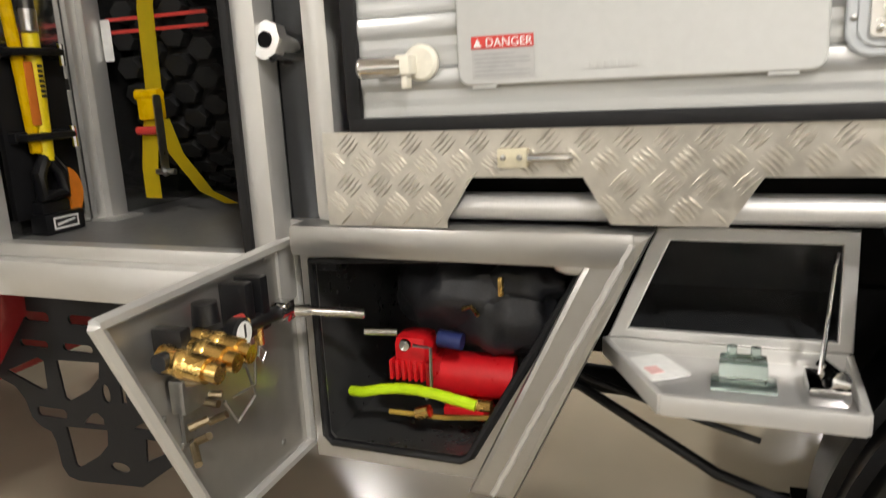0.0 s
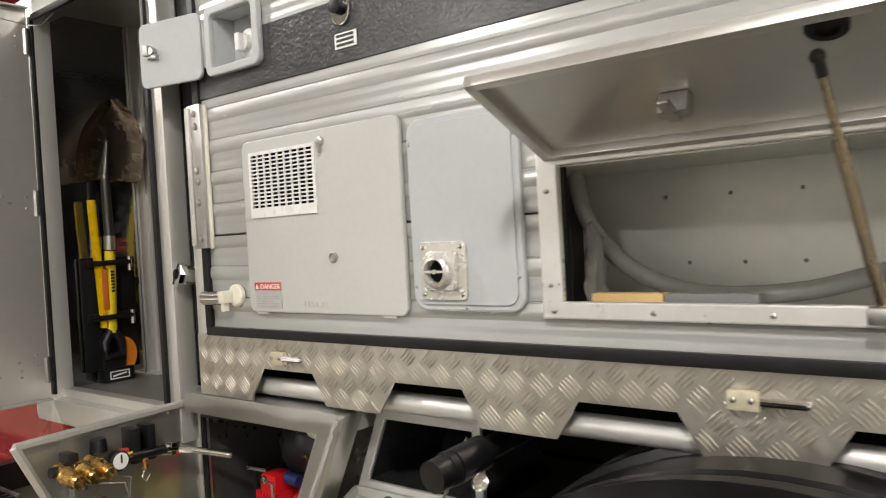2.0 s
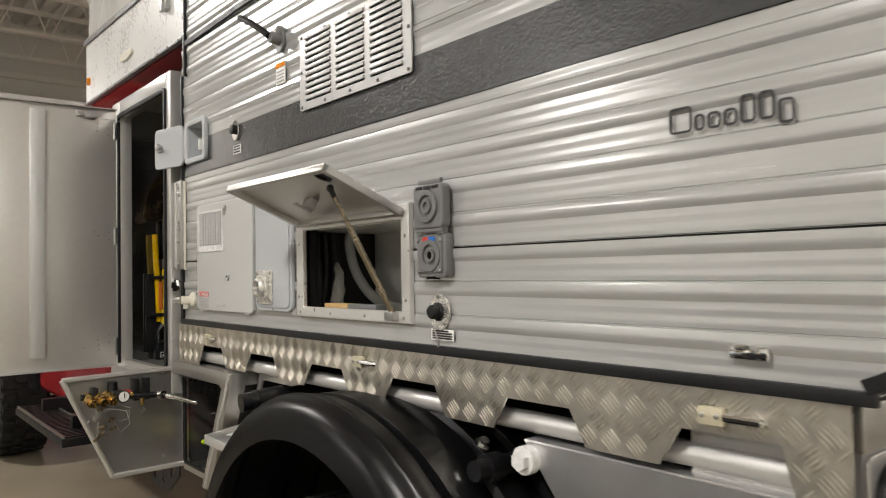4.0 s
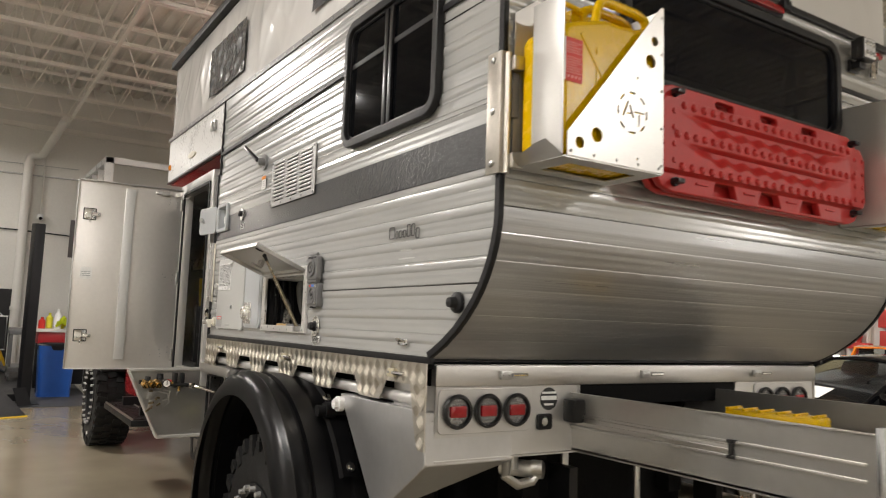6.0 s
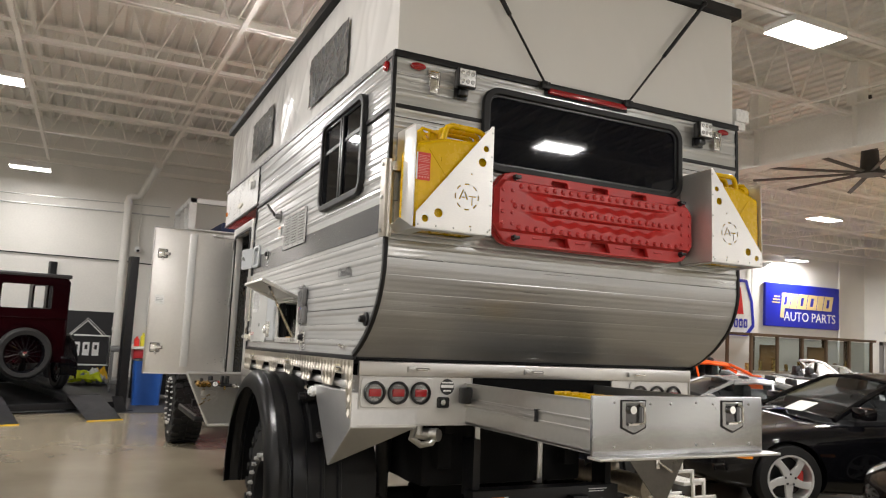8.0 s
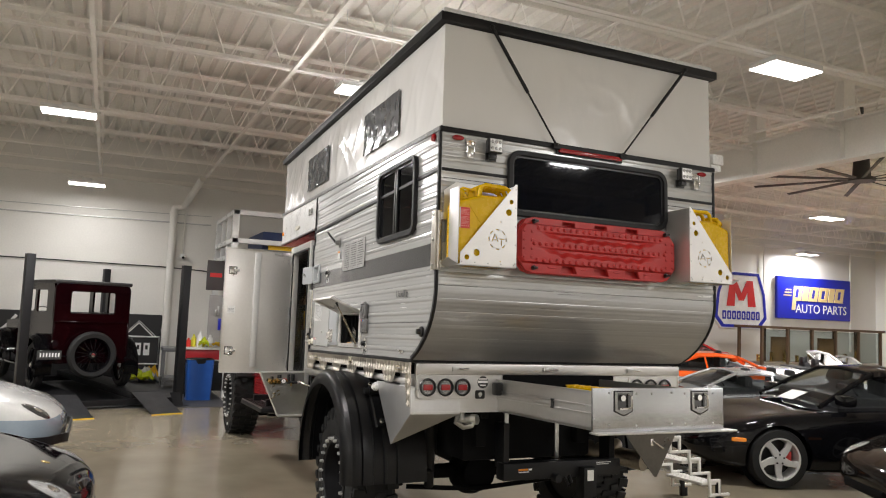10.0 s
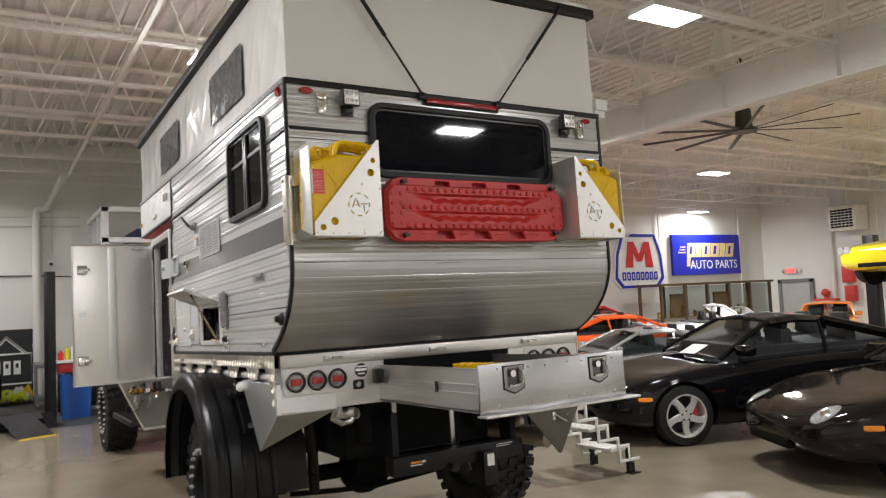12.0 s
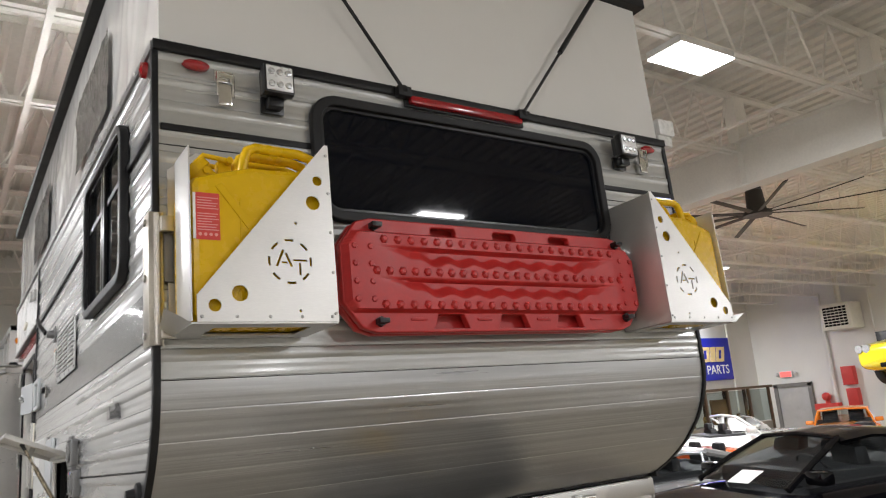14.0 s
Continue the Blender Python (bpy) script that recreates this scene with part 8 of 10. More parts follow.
# ---- traction boards ----
def traction_board(x, name_group, front=True):
    t = thing("traction_board", "red moulded plastic recovery traction board pinned to the camper's rear", "traction board", name_group, at=(x, 1.02, 1.885))
    y0, y1, z0, z1 = 0.455, 1.615, 1.882, 2.212
    b = bm_new()
    out = [(y0 + 0.10, z0), (y1 - 0.10, z0), (y1 - 0.055, z0 + 0.015), (y1, z0 + 0.085), (y1, z1 - 0.085), (y1 - 0.055, z1 - 0.012), (y1 - 0.10, z1), (y0 + 0.10, z1), (y0 + 0.055, z1 - 0.012), (y0, z1 - 0.085), (y0, z0 + 0.085), (y0 + 0.055, z0 + 0.015)]
    holes = []
    for k in range(3):
        yc = y0 + 0.35 + k * 0.235
        holes.append(rect(yc - 0.046, z1 - 0.041, yc + 0.046, z1 - 0.014, 0.011, 3))
        holes.append([(yc + w * c, z0 + h) for c in (-1, 1) for w, h in (((0.062, 0.011), (0.054, 0.028), (0.046, 0.050), (0.036, 0.055)) if c > 0 else ((0.036, 0.055), (0.046, 0.050), (0.054, 0.028), (0.062, 0.011)))])
    plate(b, out, holes if front else [], 0.026, REAR(x), 0.004)
    part("board", b, RED_BOARD, t, "", 40)
    # raised tread with two long scalloped grooves that taper to points
    def tread(y, v):
        dy = min(y - y0, y1 - y)
        edge = min(v - 0.056, 0.290 - v, dy - 0.008, (v - 0.085 + 1.27 * dy) / 1.62 - 0.006, (0.245 - v + 1.27 * dy) / 1.62 - 0.006)
        top = 0.021 * min(1, max(0, edge / 0.008))
        u = (y - y0 - 0.09) / (y1 - y0 - 0.18)
        e = min(1, max(0, 5 * u), max(0, 5 * (1 - u)))
        for row in (0.244, 0.152):
            d = row - v
            reach = (0.050 + 0.006 * math.sin(u * 2 * math.pi * 10.5)) * e
            if 0 < d < reach:
                top -= 0.0205 * min(1, d / 0.006, (reach - d) / 0.028) * e
        return max(0.0, top)

    b = bm_new()
    ny, nz = 150, 70
    grid = [[b.verts.new((x + 0.0125 + tread(y0 + 0.004 + (y1 - y0 - 0.008) * i / ny, 0.050 + 0.245 * j / nz), y0 + 0.004 + (y1 - y0 - 0.008) * i / ny, z0 + 0.050 + 0.245 * j / nz)) for j in range(nz + 1)] for i in range(ny + 1)]
    for i in range(ny):
        for j in range(nz):
            q = (grid[i][j], grid[i + 1][j], grid[i + 1][j + 1], grid[i][j + 1])
            if max(w.co.x for w in q) > x + 0.0135:
                b.faces.new(q)
    bmesh.ops.delete(b, geom=[w for w in b.verts if not w.link_faces], context="VERTS")
    part("tread", b, RED_BOARD, t, "", 50)
    b = bm_new()
    for k in range(4):
        yc = y0 + 0.235 + k * 0.235
        box(b, x + 0.010, x + 0.018, yc - 0.028, yc + 0.028, z0 + 0.034, z0 + 0.042, 0.003)
    each("lower_rib", b, RED_BOARD, t)
    # studs
    verts, faces = [], []
    rows = [(z0 + 0.264, 21, 0.13), (z0 + 0.172, 24, 0.10), (z0 + 0.076, 21, 0.12)]
    for zc, n, ins in rows:
        for k in range(n):
            yc = y0 + ins + (y1 - y0 - 2 * ins) * k / (n - 1)
            m = len(verts)
            for rr, h in ((0.0145, 0.032), (0.0110, 0.039), (0.0060, 0.042)):
                for q in range(6):
                    a = q * math.pi / 3
                    verts.append((x + h, yc + rr * math.cos(a), zc + rr * math.sin(a)))
            for L in (0, 6):
                for q in range(6):
                    faces.append((m + L + q, m + L + (q + 1) % 6, m + L + 6 + (q + 1) % 6, m + L + 6 + q))
            faces.append(tuple(m + 12 + q for q in range(6)))
    for s in (0, 1):
        for k in range(4):
            for j in range(2):
                yc = (y0 + 0.035 + j * 0.05) if not s else (y1 - 0.035 - j * 0.05)
                zc = z0 + 0.09 + k * 0.05
                m = len(verts)
                for rr, h in ((0.011, 0.032), (0.007, 0.038)):
                    for q in range(6):
                        a = q * math.pi / 3
                        verts.append((x + h, yc + rr * math.cos(a), zc + rr * math.sin(a)))
                for q in range(6):
                    faces.append((m + q, m + (q + 1) % 6, m + 6 + (q + 1) % 6, m + 6 + q))
                faces.append(tuple(m + 6 + q for q in range(6)))
    me = bpy.data.meshes.new("studs")
    me.from_pydata(verts, [], faces)
    me.materials.append(RED_BOARD)
    o = new("studs", me)
    o.parent = t
    o.matrix_parent_inverse = t.matrix_basis.inverted()
    tagged(o, kind="stuff")
    return t


traction_board(0.115, "traction boards")
traction_board(0.075, "traction boards", False)
for y, z in ((0.563, 2.187), (0.562, 1.912), (1.538, 1.925), (1.535, 2.185)):
    b = bm_new()
    cyl(b, (0.024, y, z), (0.160, y, z), 0.007, 12)
    cyl(b, (0.128, y, z), (0.140, y, z), 0.015, 6)
    box(b, 0.140, 0.160, y - 0.016, y + 0.016, z - 0.007, z + 0.007, 0.003)
    whole("mounting_pin", b, BLACK_PLASTIC, "black wing-nut mounting pin through the traction boards", "mounting pin", "mounting pins")


# ---- folding steps on the far side ----
def steps():
    """Three treads on scissor links, let down from the far side."""
    t = thing("folding_steps", "white folding metal entry steps standing on black legs", "steps", at=(-1.87, 3.4, 0))
    SW = mat("white_step_paint", (0.75, 0.74, 0.70), 0.45, 0.2, 0.06, 8, 80)
    xa, xb = -2.11, -1.63
    for k in range(3):
        y, z = 3.01 + 0.235 * k, 0.64 - 0.205 * k
        b = bm_new()
        box(b, xa, xb, y, y + 0.20, z - 0.028, z, 0.006)
        for q in range(4):
            box(b, xa + 0.02, xb - 0.02, y + 0.025 + q * 0.045, y + 0.04 + q * 0.045, z, z + 0.004)
        part("tread", b, SW, t)
        for x in (xa - 0.012, xb + 0.012):
            b = bm_new()
            box(b, x - 0.010, x + 0.010, y + 0.07, y + 0.21, z - 0.004, z + 0.026, 0.004)
            box(b, x - 0.010, x + 0.010, y + 0.185, y + 0.21, z - 0.115, z - 0.002, 0.004)
            box(b, x - 0.010, x + 0.010, y + 0.075, y + 0.10, z - 0.115, z - 0.002, 0.004)
            box(b, x - 0.010, x + 0.010, y + 0.075, y + 0.325, z - 0.130, z - 0.105, 0.004)
            if k < 2:
                box(b, x - 0.010, x + 0.010, y + 0.30, y + 0.325, z - 0.215, z - 0.105, 0.004)
            part("side_link", b, SW, t)
    for x in (xa, xb):
        b = bm_new()
        box(b, x - 0.018, x + 0.018, 3.66, 3.70, 0.0, 0.24, 0.004)
        box(b, x - 0.018, x + 0.018, 3.69, 3.735, -0.01, 0.09, 0.004)
        box(b, x - 0.05, x + 0.05, 3.665, 3.775, -0.012, 0.0, 0.004)
        part("leg", b, BLACK_STEEL, t)


steps()

# the truck stands a little nose-down: lean all that it carries
for ob in [o for o in scene.objects if o.parent is None and o.name not in HALL_OBJECTS]:
    ob.matrix_basis = RAKE @ ob.matrix_basis


# ---- cars in the hall ----
CAR_GLASS = mat("car_glass", (0.45, 0.50, 0.49), 0.02, 0, 0.02, 3, 20, 0, (1, 1, 1), 0.01, trans=1.0)
CAR_GLASS.node_tree.nodes["Principled BSDF"].inputs["IOR"].default_value = 1.12
CABIN = mat("dark_car_interior", (0.010, 0.010, 0.011), 0.6, 0, 0.3, 8, 60)
ALLOY = mat("silver_alloy_wheel", (0.62, 0.62, 0.61), 0.3, 0.35, 0.02, 3, 12, 0.0, (1, 1, 1), 0.02, 0.4)
BLACK_PAINT = mat("black_car_paint", (0.004, 0.004, 0.005), 0.05, 0, 0.1, 5, 40, 0, (1, 1, 1), 0.02, 0.0)
DARK_PAINT = mat("dark_brown_black_paint", (0.009, 0.007, 0.006), 0.06, 0.0, 0.1, 5, 40, 0, (1, 1, 1), 0.02, 0.0)
for gloss in (BLACK_PAINT, DARK_PAINT):
    gloss.node_tree.nodes["Principled BSDF"].inputs["Specular IOR Level"].default_value = 0.32
SILVER_PAINT = mat("silver_car_paint", (0.42, 0.43, 0.44), 0.25, 0.5, 0.06, 5, 40, 0, (1, 1, 1), 0.04, 0.8)
ORANGE_PAINT = mat("orange_car_paint", (0.72, 0.10, 0.012), 0.2, 0, 0.06, 5, 40, 0, (1, 1, 1), 0.04, 0.9)
PUMPKIN_PAINT = mat("pumpkin_truck_paint", (0.72, 0.22, 0.02), 0.25, 0, 0.06, 5, 40, 0, (1, 1, 1), 0.04, 0.8)
WHITE_CAR = mat("white_car_paint", (0.72, 0.72, 0.70), 0.2, 0, 0.04, 5, 40, 0, (1, 1, 1), 0.04, 0.9)
BLUE_GREY = mat("pale_blue_car_paint", (0.33, 0.40, 0.47), 0.2, 0.1, 0.05, 5, 40, 0, (1, 1, 1), 0.04, 0.8)
YELLOW_PAINT = mat("yellow_car_paint", (0.75, 0.62, 0.01), 0.2, 0, 0.05, 5, 40, 0, (1, 1, 1), 0.04, 0.9)
HEADLAMP = mat("headlamp_lens", (0.42, 0.425, 0.43), 0.10, 0.35, 0.5, 14, 60, 0.0, (1, 3, 1), 0.03, 0.6)
DARK_LAMP = mat("smoked_headlamp_lens", (0.07, 0.07, 0.068), 0.08, 0.2, 0.5, 10, 60, 0.0, (1, 1, 1), 0.03, 0.6)


def smooth_cut(bm, cutters, level=2):
    """Rounds a cage and cuts wheel arches out of it; returns the finished bmesh."""
    me = bpy.data.meshes.new("cage")
    bm.to_mesh(me)
    bm.free()
    ob = new("cage", me)
    sub = ob.modifiers.new("round", "SUBSURF")
    sub.levels = sub.render_levels = level
    temps = []
    for c in cutters:
        cm = bpy.data.meshes.new("cutter")
        c.to_mesh(cm)
        c.free()
        co = new("cutter", cm)
        temps.append(co)
        bo = ob.modifiers.new("cut", "BOOLEAN")
        bo.object, bo.operation, bo.solver = co, "DIFFERENCE", "EXACT"
    dg = bpy.context.evaluated_depsgraph_get()
    done = bpy.data.meshes.new_from_object(ob.evaluated_get(dg))
    out = bm_new()
    out.from_mesh(done)
    for o in (ob, *temps):
        m = o.data
        bpy.data.objects.remove(o)
        bpy.data.meshes.remove(m)
    bpy.data.meshes.remove(done)
    return out


def loft(bm, secs):
    rows = [[bm.verts.new(p) for p in s] for s in secs]
    n = len(rows[0])
    for a, c in zip(rows, rows[1:]):
        for k in range(n - 1):
            bm.faces.new((a[k], a[k + 1], c[k + 1], c[k]))
    return rows


def body_cage(stations):
    b = bm_new()
    secs = []
    for x, zb, zs, zt, hw in stations:
        half = [(hw * 0.80, zb), (hw * 0.97, zb + 0.05), (hw, zb + (zs - zb) * 0.45), (hw * 0.985, zs - 0.05), (hw * 0.90, zs), (hw * 0.55, (zs + 3 * zt) / 4), (0, zt)]
        secs.append([(x, -y, z) for y, z in half] + [(x, y, z) for y, z in half[-2::-1]])
    rows = loft(b, secs)
    n = len(rows[0])
    for r0, r1 in zip(rows, rows[1:]):
        b.faces.new((r0[n - 1], r0[0], r1[0], r1[n - 1]))
    b.faces.new(rows[0])
    b.faces.new(rows[-1][::-1])
    bmesh.ops.recalc_face_normals(b, faces=b.faces[:])
    return b


def car_wheel(parent, x, y, r, side, rim_mat, spokes=5, caliper=None):
    """side: -1 looks to -y, 1 to +y."""
    m = pose(x, y, r, 90 if side < 0 else -90)
    b = bm_new()
    lathe(b, [(r * 0.70, -0.19), (r * 0.94, -0.19), (r, -0.15), (r, -0.04), (r * 0.95, 0.0), (r * 0.74, 0.004), (r * 0.70, -0.01)], 40, m)
    w = part("wheel", b, RUBBER, parent)
    b = bm_new()
    lathe(b, [(r * 0.70, -0.19), (r * 0.715, 0.004), (r * 0.66, 0.002), (r * 0.63, -0.05), (r * 0.62, -0.16)], 40, m)
    for k in range(spokes):
        a = 360 * k / spokes + 90
        mm = m @ pose(0, 0, 0, 0, 0, a)
        pts = [(r * 0.10, -r * 0.13), (r * 0.30, -r * 0.14), (r * 0.50, -r * 0.11), (r * 0.62, -r * 0.09), (r * 0.67, -r * 0.06), (r * 0.66, r * 0.19), (r * 0.58, r * 0.13), (r * 0.44, r * 0.08), (r * 0.28, r * 0.10), (r * 0.10, r * 0.13)] if spokes < 9 else [(r * 0.1, -r * 0.02), (r * 0.66, -r * 0.03), (r * 0.66, r * 0.03), (r * 0.1, r * 0.02)]
        plate(b, pts, [], 0.035, mm @ pose(0, 0, -0.028), 0.008)
    lathe(b, [(r * 0.20, -0.05), (r * 0.20, -0.012), (r * 0.1, -0.004), (0.0001, -0.004)], 20, m)
    part("rim", b, rim_mat, w)
    b = bm_new()
    for k in range(5):
        a = radians(72 * k + 54)
        cyl(b, m @ Vector((r * 0.155 * math.cos(a), r * 0.155 * math.sin(a), -0.02)), m @ Vector((r * 0.155 * math.cos(a), r * 0.155 * math.sin(a), -0.002)), r * 0.032, 8)
    each("lug_nut", b, BLACK_STEEL, w, "", 0)
    b = bm_new()
    lathe(b, [(r * 0.60, -0.14), (0.0001, -0.139)], 28, m)
    part("brake_disc", b, mat("dark_brake_disc", (0.06, 0.06, 0.06), 0.4, 0.8), w)
    if caliper:
        b = bm_new()
        box(b, r * 0.28, r * 0.52, -0.075, 0.075, -0.135, -0.07, 0.015, m @ pose(0, 0, 0, 0, 0, 0 if side < 0 else 180))
        part("caliper", b, caliper, w)
    return w


def patch(body, at, aim, up, half, lift, name, material, parent, square=False, bulge=0.0):
    """A lens or marker laid flush on a car's body: an oval or a rounded oblong cast onto the skin along aim."""
    me = body.data
    tree = BVHTree.FromPolygons([v.co for v in me.vertices], [tuple(p.vertices) for p in me.polygons])
    aim = Vector(aim).normalized()
    up = Vector(up)
    up = (up - aim * up.dot(aim)).normalized()
    side = aim.cross(up)
    b = bm_new()
    rings, n, r = [], 5, 24
    for k in range(n + 1):
        row = []
        for j in range(r):
            a = 2 * math.pi * j / r
            c, d = math.cos(a), math.sin(a)
            if square:
                q = 1 / (abs(c) ** 6 + abs(d) ** 6) ** (1 / 6)
                c, d = c * q, d * q
            f = max(0.02, k / n)
            o = Vector(at) + up * (half[0] * f * c) + side * (half[1] * f * d)
            hit = tree.ray_cast(o - aim * 0.8, aim, 1.6)[0] or o
            row.append(b.verts.new(hit - aim * (lift + bulge * (1 - f * f) if k < n else -0.004)))
        rings.append(row)
    for p, q in zip(rings, rings[1:]):
        for j in range(r):
            b.faces.new((p[j], p[(j + 1) % r], q[(j + 1) % r], q[j]))
    b.faces.new(rings[0][::-1])
    bmesh.ops.recalc_face_normals(b, faces=b.faces[:])
    return part(name, b, material, parent, "", 50)


def car(label, category, stations, cabin, wheels, paint, at, heading, rim_mat=None, convertible=False, detail=2, caliper=None, group="parked cars", spokes=5, name="car", lower=None, nose="sport", size=1.0, stripe=False):
    """A parked car; its nose looks along local +x. cabin: (windscreen base, windscreen top, roof end, rear base) as (x, z), then half widths at base and roof."""
    t = thing(name, label, category, group)
    hwm = max(s[4] for s in stations)
    cut = []
    for x, r in wheels:
        for s in (-1, 1):
            c = bm_new()
            cyl(c, (x, s * (hwm - 0.26), r), (x, s * (hwm + 0.3), r), r * 1.12, 32)
            cut.append(c)
    body = part("body", smooth_cut(body_cage(stations), cut, detail), paint, t, "", 40)
    for i, (x, r) in enumerate(wheels):
        hw = min(hwm, max(s[4] for s in stations if abs(s[0] - x) < 1.2))
        for s in (-1, 1):
            car_wheel(t, x, s * (hw - 0.02), r, s, rim_mat or ALLOY, spokes, caliper)
        for s in (-1, 1):
            b = bm_new()
            cyl(b, (x, s * (hwm - 0.255), r), (x, s * (hwm - 0.25), r), r * 1.13, 24)
            part("arch_liner", b, UNDER, t)
    (xa, za), (xb, zb), (xc, zc), (xd, zd), wb, wt = cabin
    b = bm_new()
    box(b, xd + 0.35, xa - 0.25, -wb + 0.06, wb - 0.06, min(za, zd) - 0.12, max(za, zd) + 0.015, 0.03)
    part("cabin_floor", b, CABIN, t)
    for x in ((xb + xc) / 2 + 0.15, (xb + xc) / 2 - 0.65)[:1 if convertible else 2]:
        for s in (-1, 1):
            b = bm_new()
            box(b, x - 0.10, x + 0.05, s * 0.34 - 0.2, s * 0.34 + 0.2, za - 0.1, za + (0.10 if convertible else 0.28), 0.06)
            box(b, x - 0.11, x, s * 0.34 - 0.12, s * 0.34 + 0.12, za + 0.06 + (0.0 if convertible else 0.20), za + (0.22 if convertible else 0.42), 0.05)
            part("seat", b, CABIN, t)
    b = bm_new()
    lathe(b, [(0.17, 0), (0.185, 0.014), (0.17, 0.028)], 20, pose(xa - 0.55, 0.34, za + 0.06, 0, -65, 0))
    part("steering_wheel", b, CABIN, t)

    def seg(p, q, w0, w1):
        return [[(p[0], -w0, p[1]), (p[0], 0, p[1] + 0.02), (p[0], w0, p[1])], [(q[0], -w1, q[1] - 0.03), (q[0], 0, q[1]), (q[0], w1, q[1] - 0.03)]]
    b = bm_new()
    loft(b, seg((xa, za), (xb, zb), wb - 0.02, wt))
    g = part("windscreen", b, CAR_GLASS, t, "", 60)
    g.visible_shadow = False
    b = bm_new()
    for s in (-1, 1):
        tube(b, [(xa, s * wb, za - 0.01), ((xa + xb) / 2, s * (wb + wt) / 2 + s * 0.01, (za + zb) / 2 - 0.005), (xb, s * wt, zb - 0.03)], 0.028, 8)
    tube(b, [(xb, -wt, zb - 0.03), (xb, 0, zb), (xb, wt, zb - 0.03)], 0.026, 8)
    part("screen_frame", b, paint, t)
    if not convertible:
        b = bm_new()
        xm, zm = (xb + xc) / 2, max(zb, zc) + 0.025
        secs = []
        for x, z in ((xb, zb), (xm, zm), (xc, zc)):
            secs.append([(x, -wt - 0.03, z - 0.06), (x, -wt * 0.85, z - 0.005), (x, 0, z + 0.02), (x, wt * 0.85, z - 0.005), (x, wt + 0.03, z - 0.06)])
        loft(b, secs)
        bmesh.ops.subdivide_edges(b, edges=b.edges[:], cuts=2, use_grid_fill=True, smooth=0.6)
        bmesh.ops.solidify(b, geom=b.faces[:], thickness=0.03)
        part("roof", b, paint, t, "", 50)
        b = bm_new()
        loft(b, seg((xd, zd), (xc, zc), wb * 0.85, wt * 0.95))
        g = part("rear_window", b, CAR_GLASS, t, "", 60)
        g.visible_shadow = False
        for s in (-1, 1):
            b = bm_new()
            v = [b.verts.new(p) for p in ((xa - 0.05, s * wb, za), (xb, s * (wt + 0.01), zb - 0.05), (xc, s * (wt + 0.01), zc - 0.05), (xd + 0.15, s * wb * 0.93, zd))]
            b.faces.new(v if s < 0 else v[::-1])
            g = part("side_window", b, CAR_GLASS, t, "", 0)
            g.visible_shadow = False
            b = bm_new()
            tube(b, [(xd, s * wb * 0.9, zd - 0.02), (xc, s * wt, zc - 0.05)], 0.06, 8)
            tube(b, [(xm - 0.25, s * wb * 0.99, za - 0.02), (xm - 0.28, s * (wt + 0.01), zm - 0.07)], 0.022, 8)
            part("pillar", b, paint, t)
    x0 = max(s[0] for s in stations)
    st = sorted(stations, key=lambda s: -s[0])
    for s in (-1, 1):
        b = bm_new()
        box(b, xa - 0.30, xa - 0.16, s * (wb + 0.12) - 0.11, s * (wb + 0.12) + 0.11, za + 0.02, za + 0.14, 0.04)
        part("mirror", b, paint, t)
        hz, hy = st[2][2] - 0.01, st[2][4] * 0.76
        if nose == "sport":
            lamp_at, aim, up = (x0 - 0.19, s * st[1][4] * 0.86, st[1][3] + 0.03), (-0.60, -0.50 * s, -0.62), (-0.7, 0.22 * s, 0.6)
            patch(body, lamp_at, aim, up, (0.160, 0.098), 0.002, "headlamp_rim", BLACK_TRIM, t)
            lens = patch(body, lamp_at, aim, up, (0.145, 0.084), 0.004, "headlamp", HEADLAMP if lower is None else DARK_LAMP, t, bulge=0.012)
            patch(body, lamp_at, aim, up, (0.05, 0.045), 0.012, "bulb_reflector", CHROME, lens, bulge=0.008)
            patch(body, (x0 - 0.47, s * 0.8, st[2][1] + (0.34 if lower is None else 0.25)), (-0.12, -s, 0), (0, 0, 1), (0.024, 0.080), 0.006, "side_marker", AMBER_LENS, t, True)
        else:
            b = bm_new()
            for k in (0, 1):
                cyl(b, (x0 - 0.10, s * (hy - 0.15 * k), hz - 0.14), (x0 - 0.015, s * (hy - 0.15 * k), hz - 0.14), 0.075, 18)
            part("headlamp", b, HEADLAMP, t, "clear headlamp")
            patch(body, (st[2][0] - 0.05, s * 0.8, st[2][1] + 0.30), (0, -s, 0), (0, 0, 1), (0.022, 0.08), 0.006, "side_marker", AMBER_LENS, t, True)
    b = bm_new()
    box(b, x0 - 0.16, x0 - 0.012, -0.34, 0.34, st[1][1] + 0.05, st[1][1] + 0.14, 0.03)
    part("air_intake", b, UNDER, t)
    if nose == "sport" and lower is None and detail == 3:
        patch(body, (x0 - 0.34, 0, 0.6), (-0.35, 0, -1), (1, 0, 0.2), (0.034, 0.026), 0.003, "hood_badge", BRASS, t)
    if stripe:
        b = bm_new()
        zt = lambda x: np.interp(x, [s[0] for s in stations[::-1]], [s[3] for s in stations[::-1]])
        loft(b, [[(x, y, zt(x) - 0.004 - 0.02 * abs(y)) for y in (-0.24, 0, 0.24)] for x in (0.75, 1.0, 1.25, 1.5, 1.75, 2.0, 2.2)])
        bmesh.ops.solidify(b, geom=b.faces[:], thickness=0.012)
        part("hood_stripe", b, WHITE_CAR, t, "broad white hood stripe", 60)
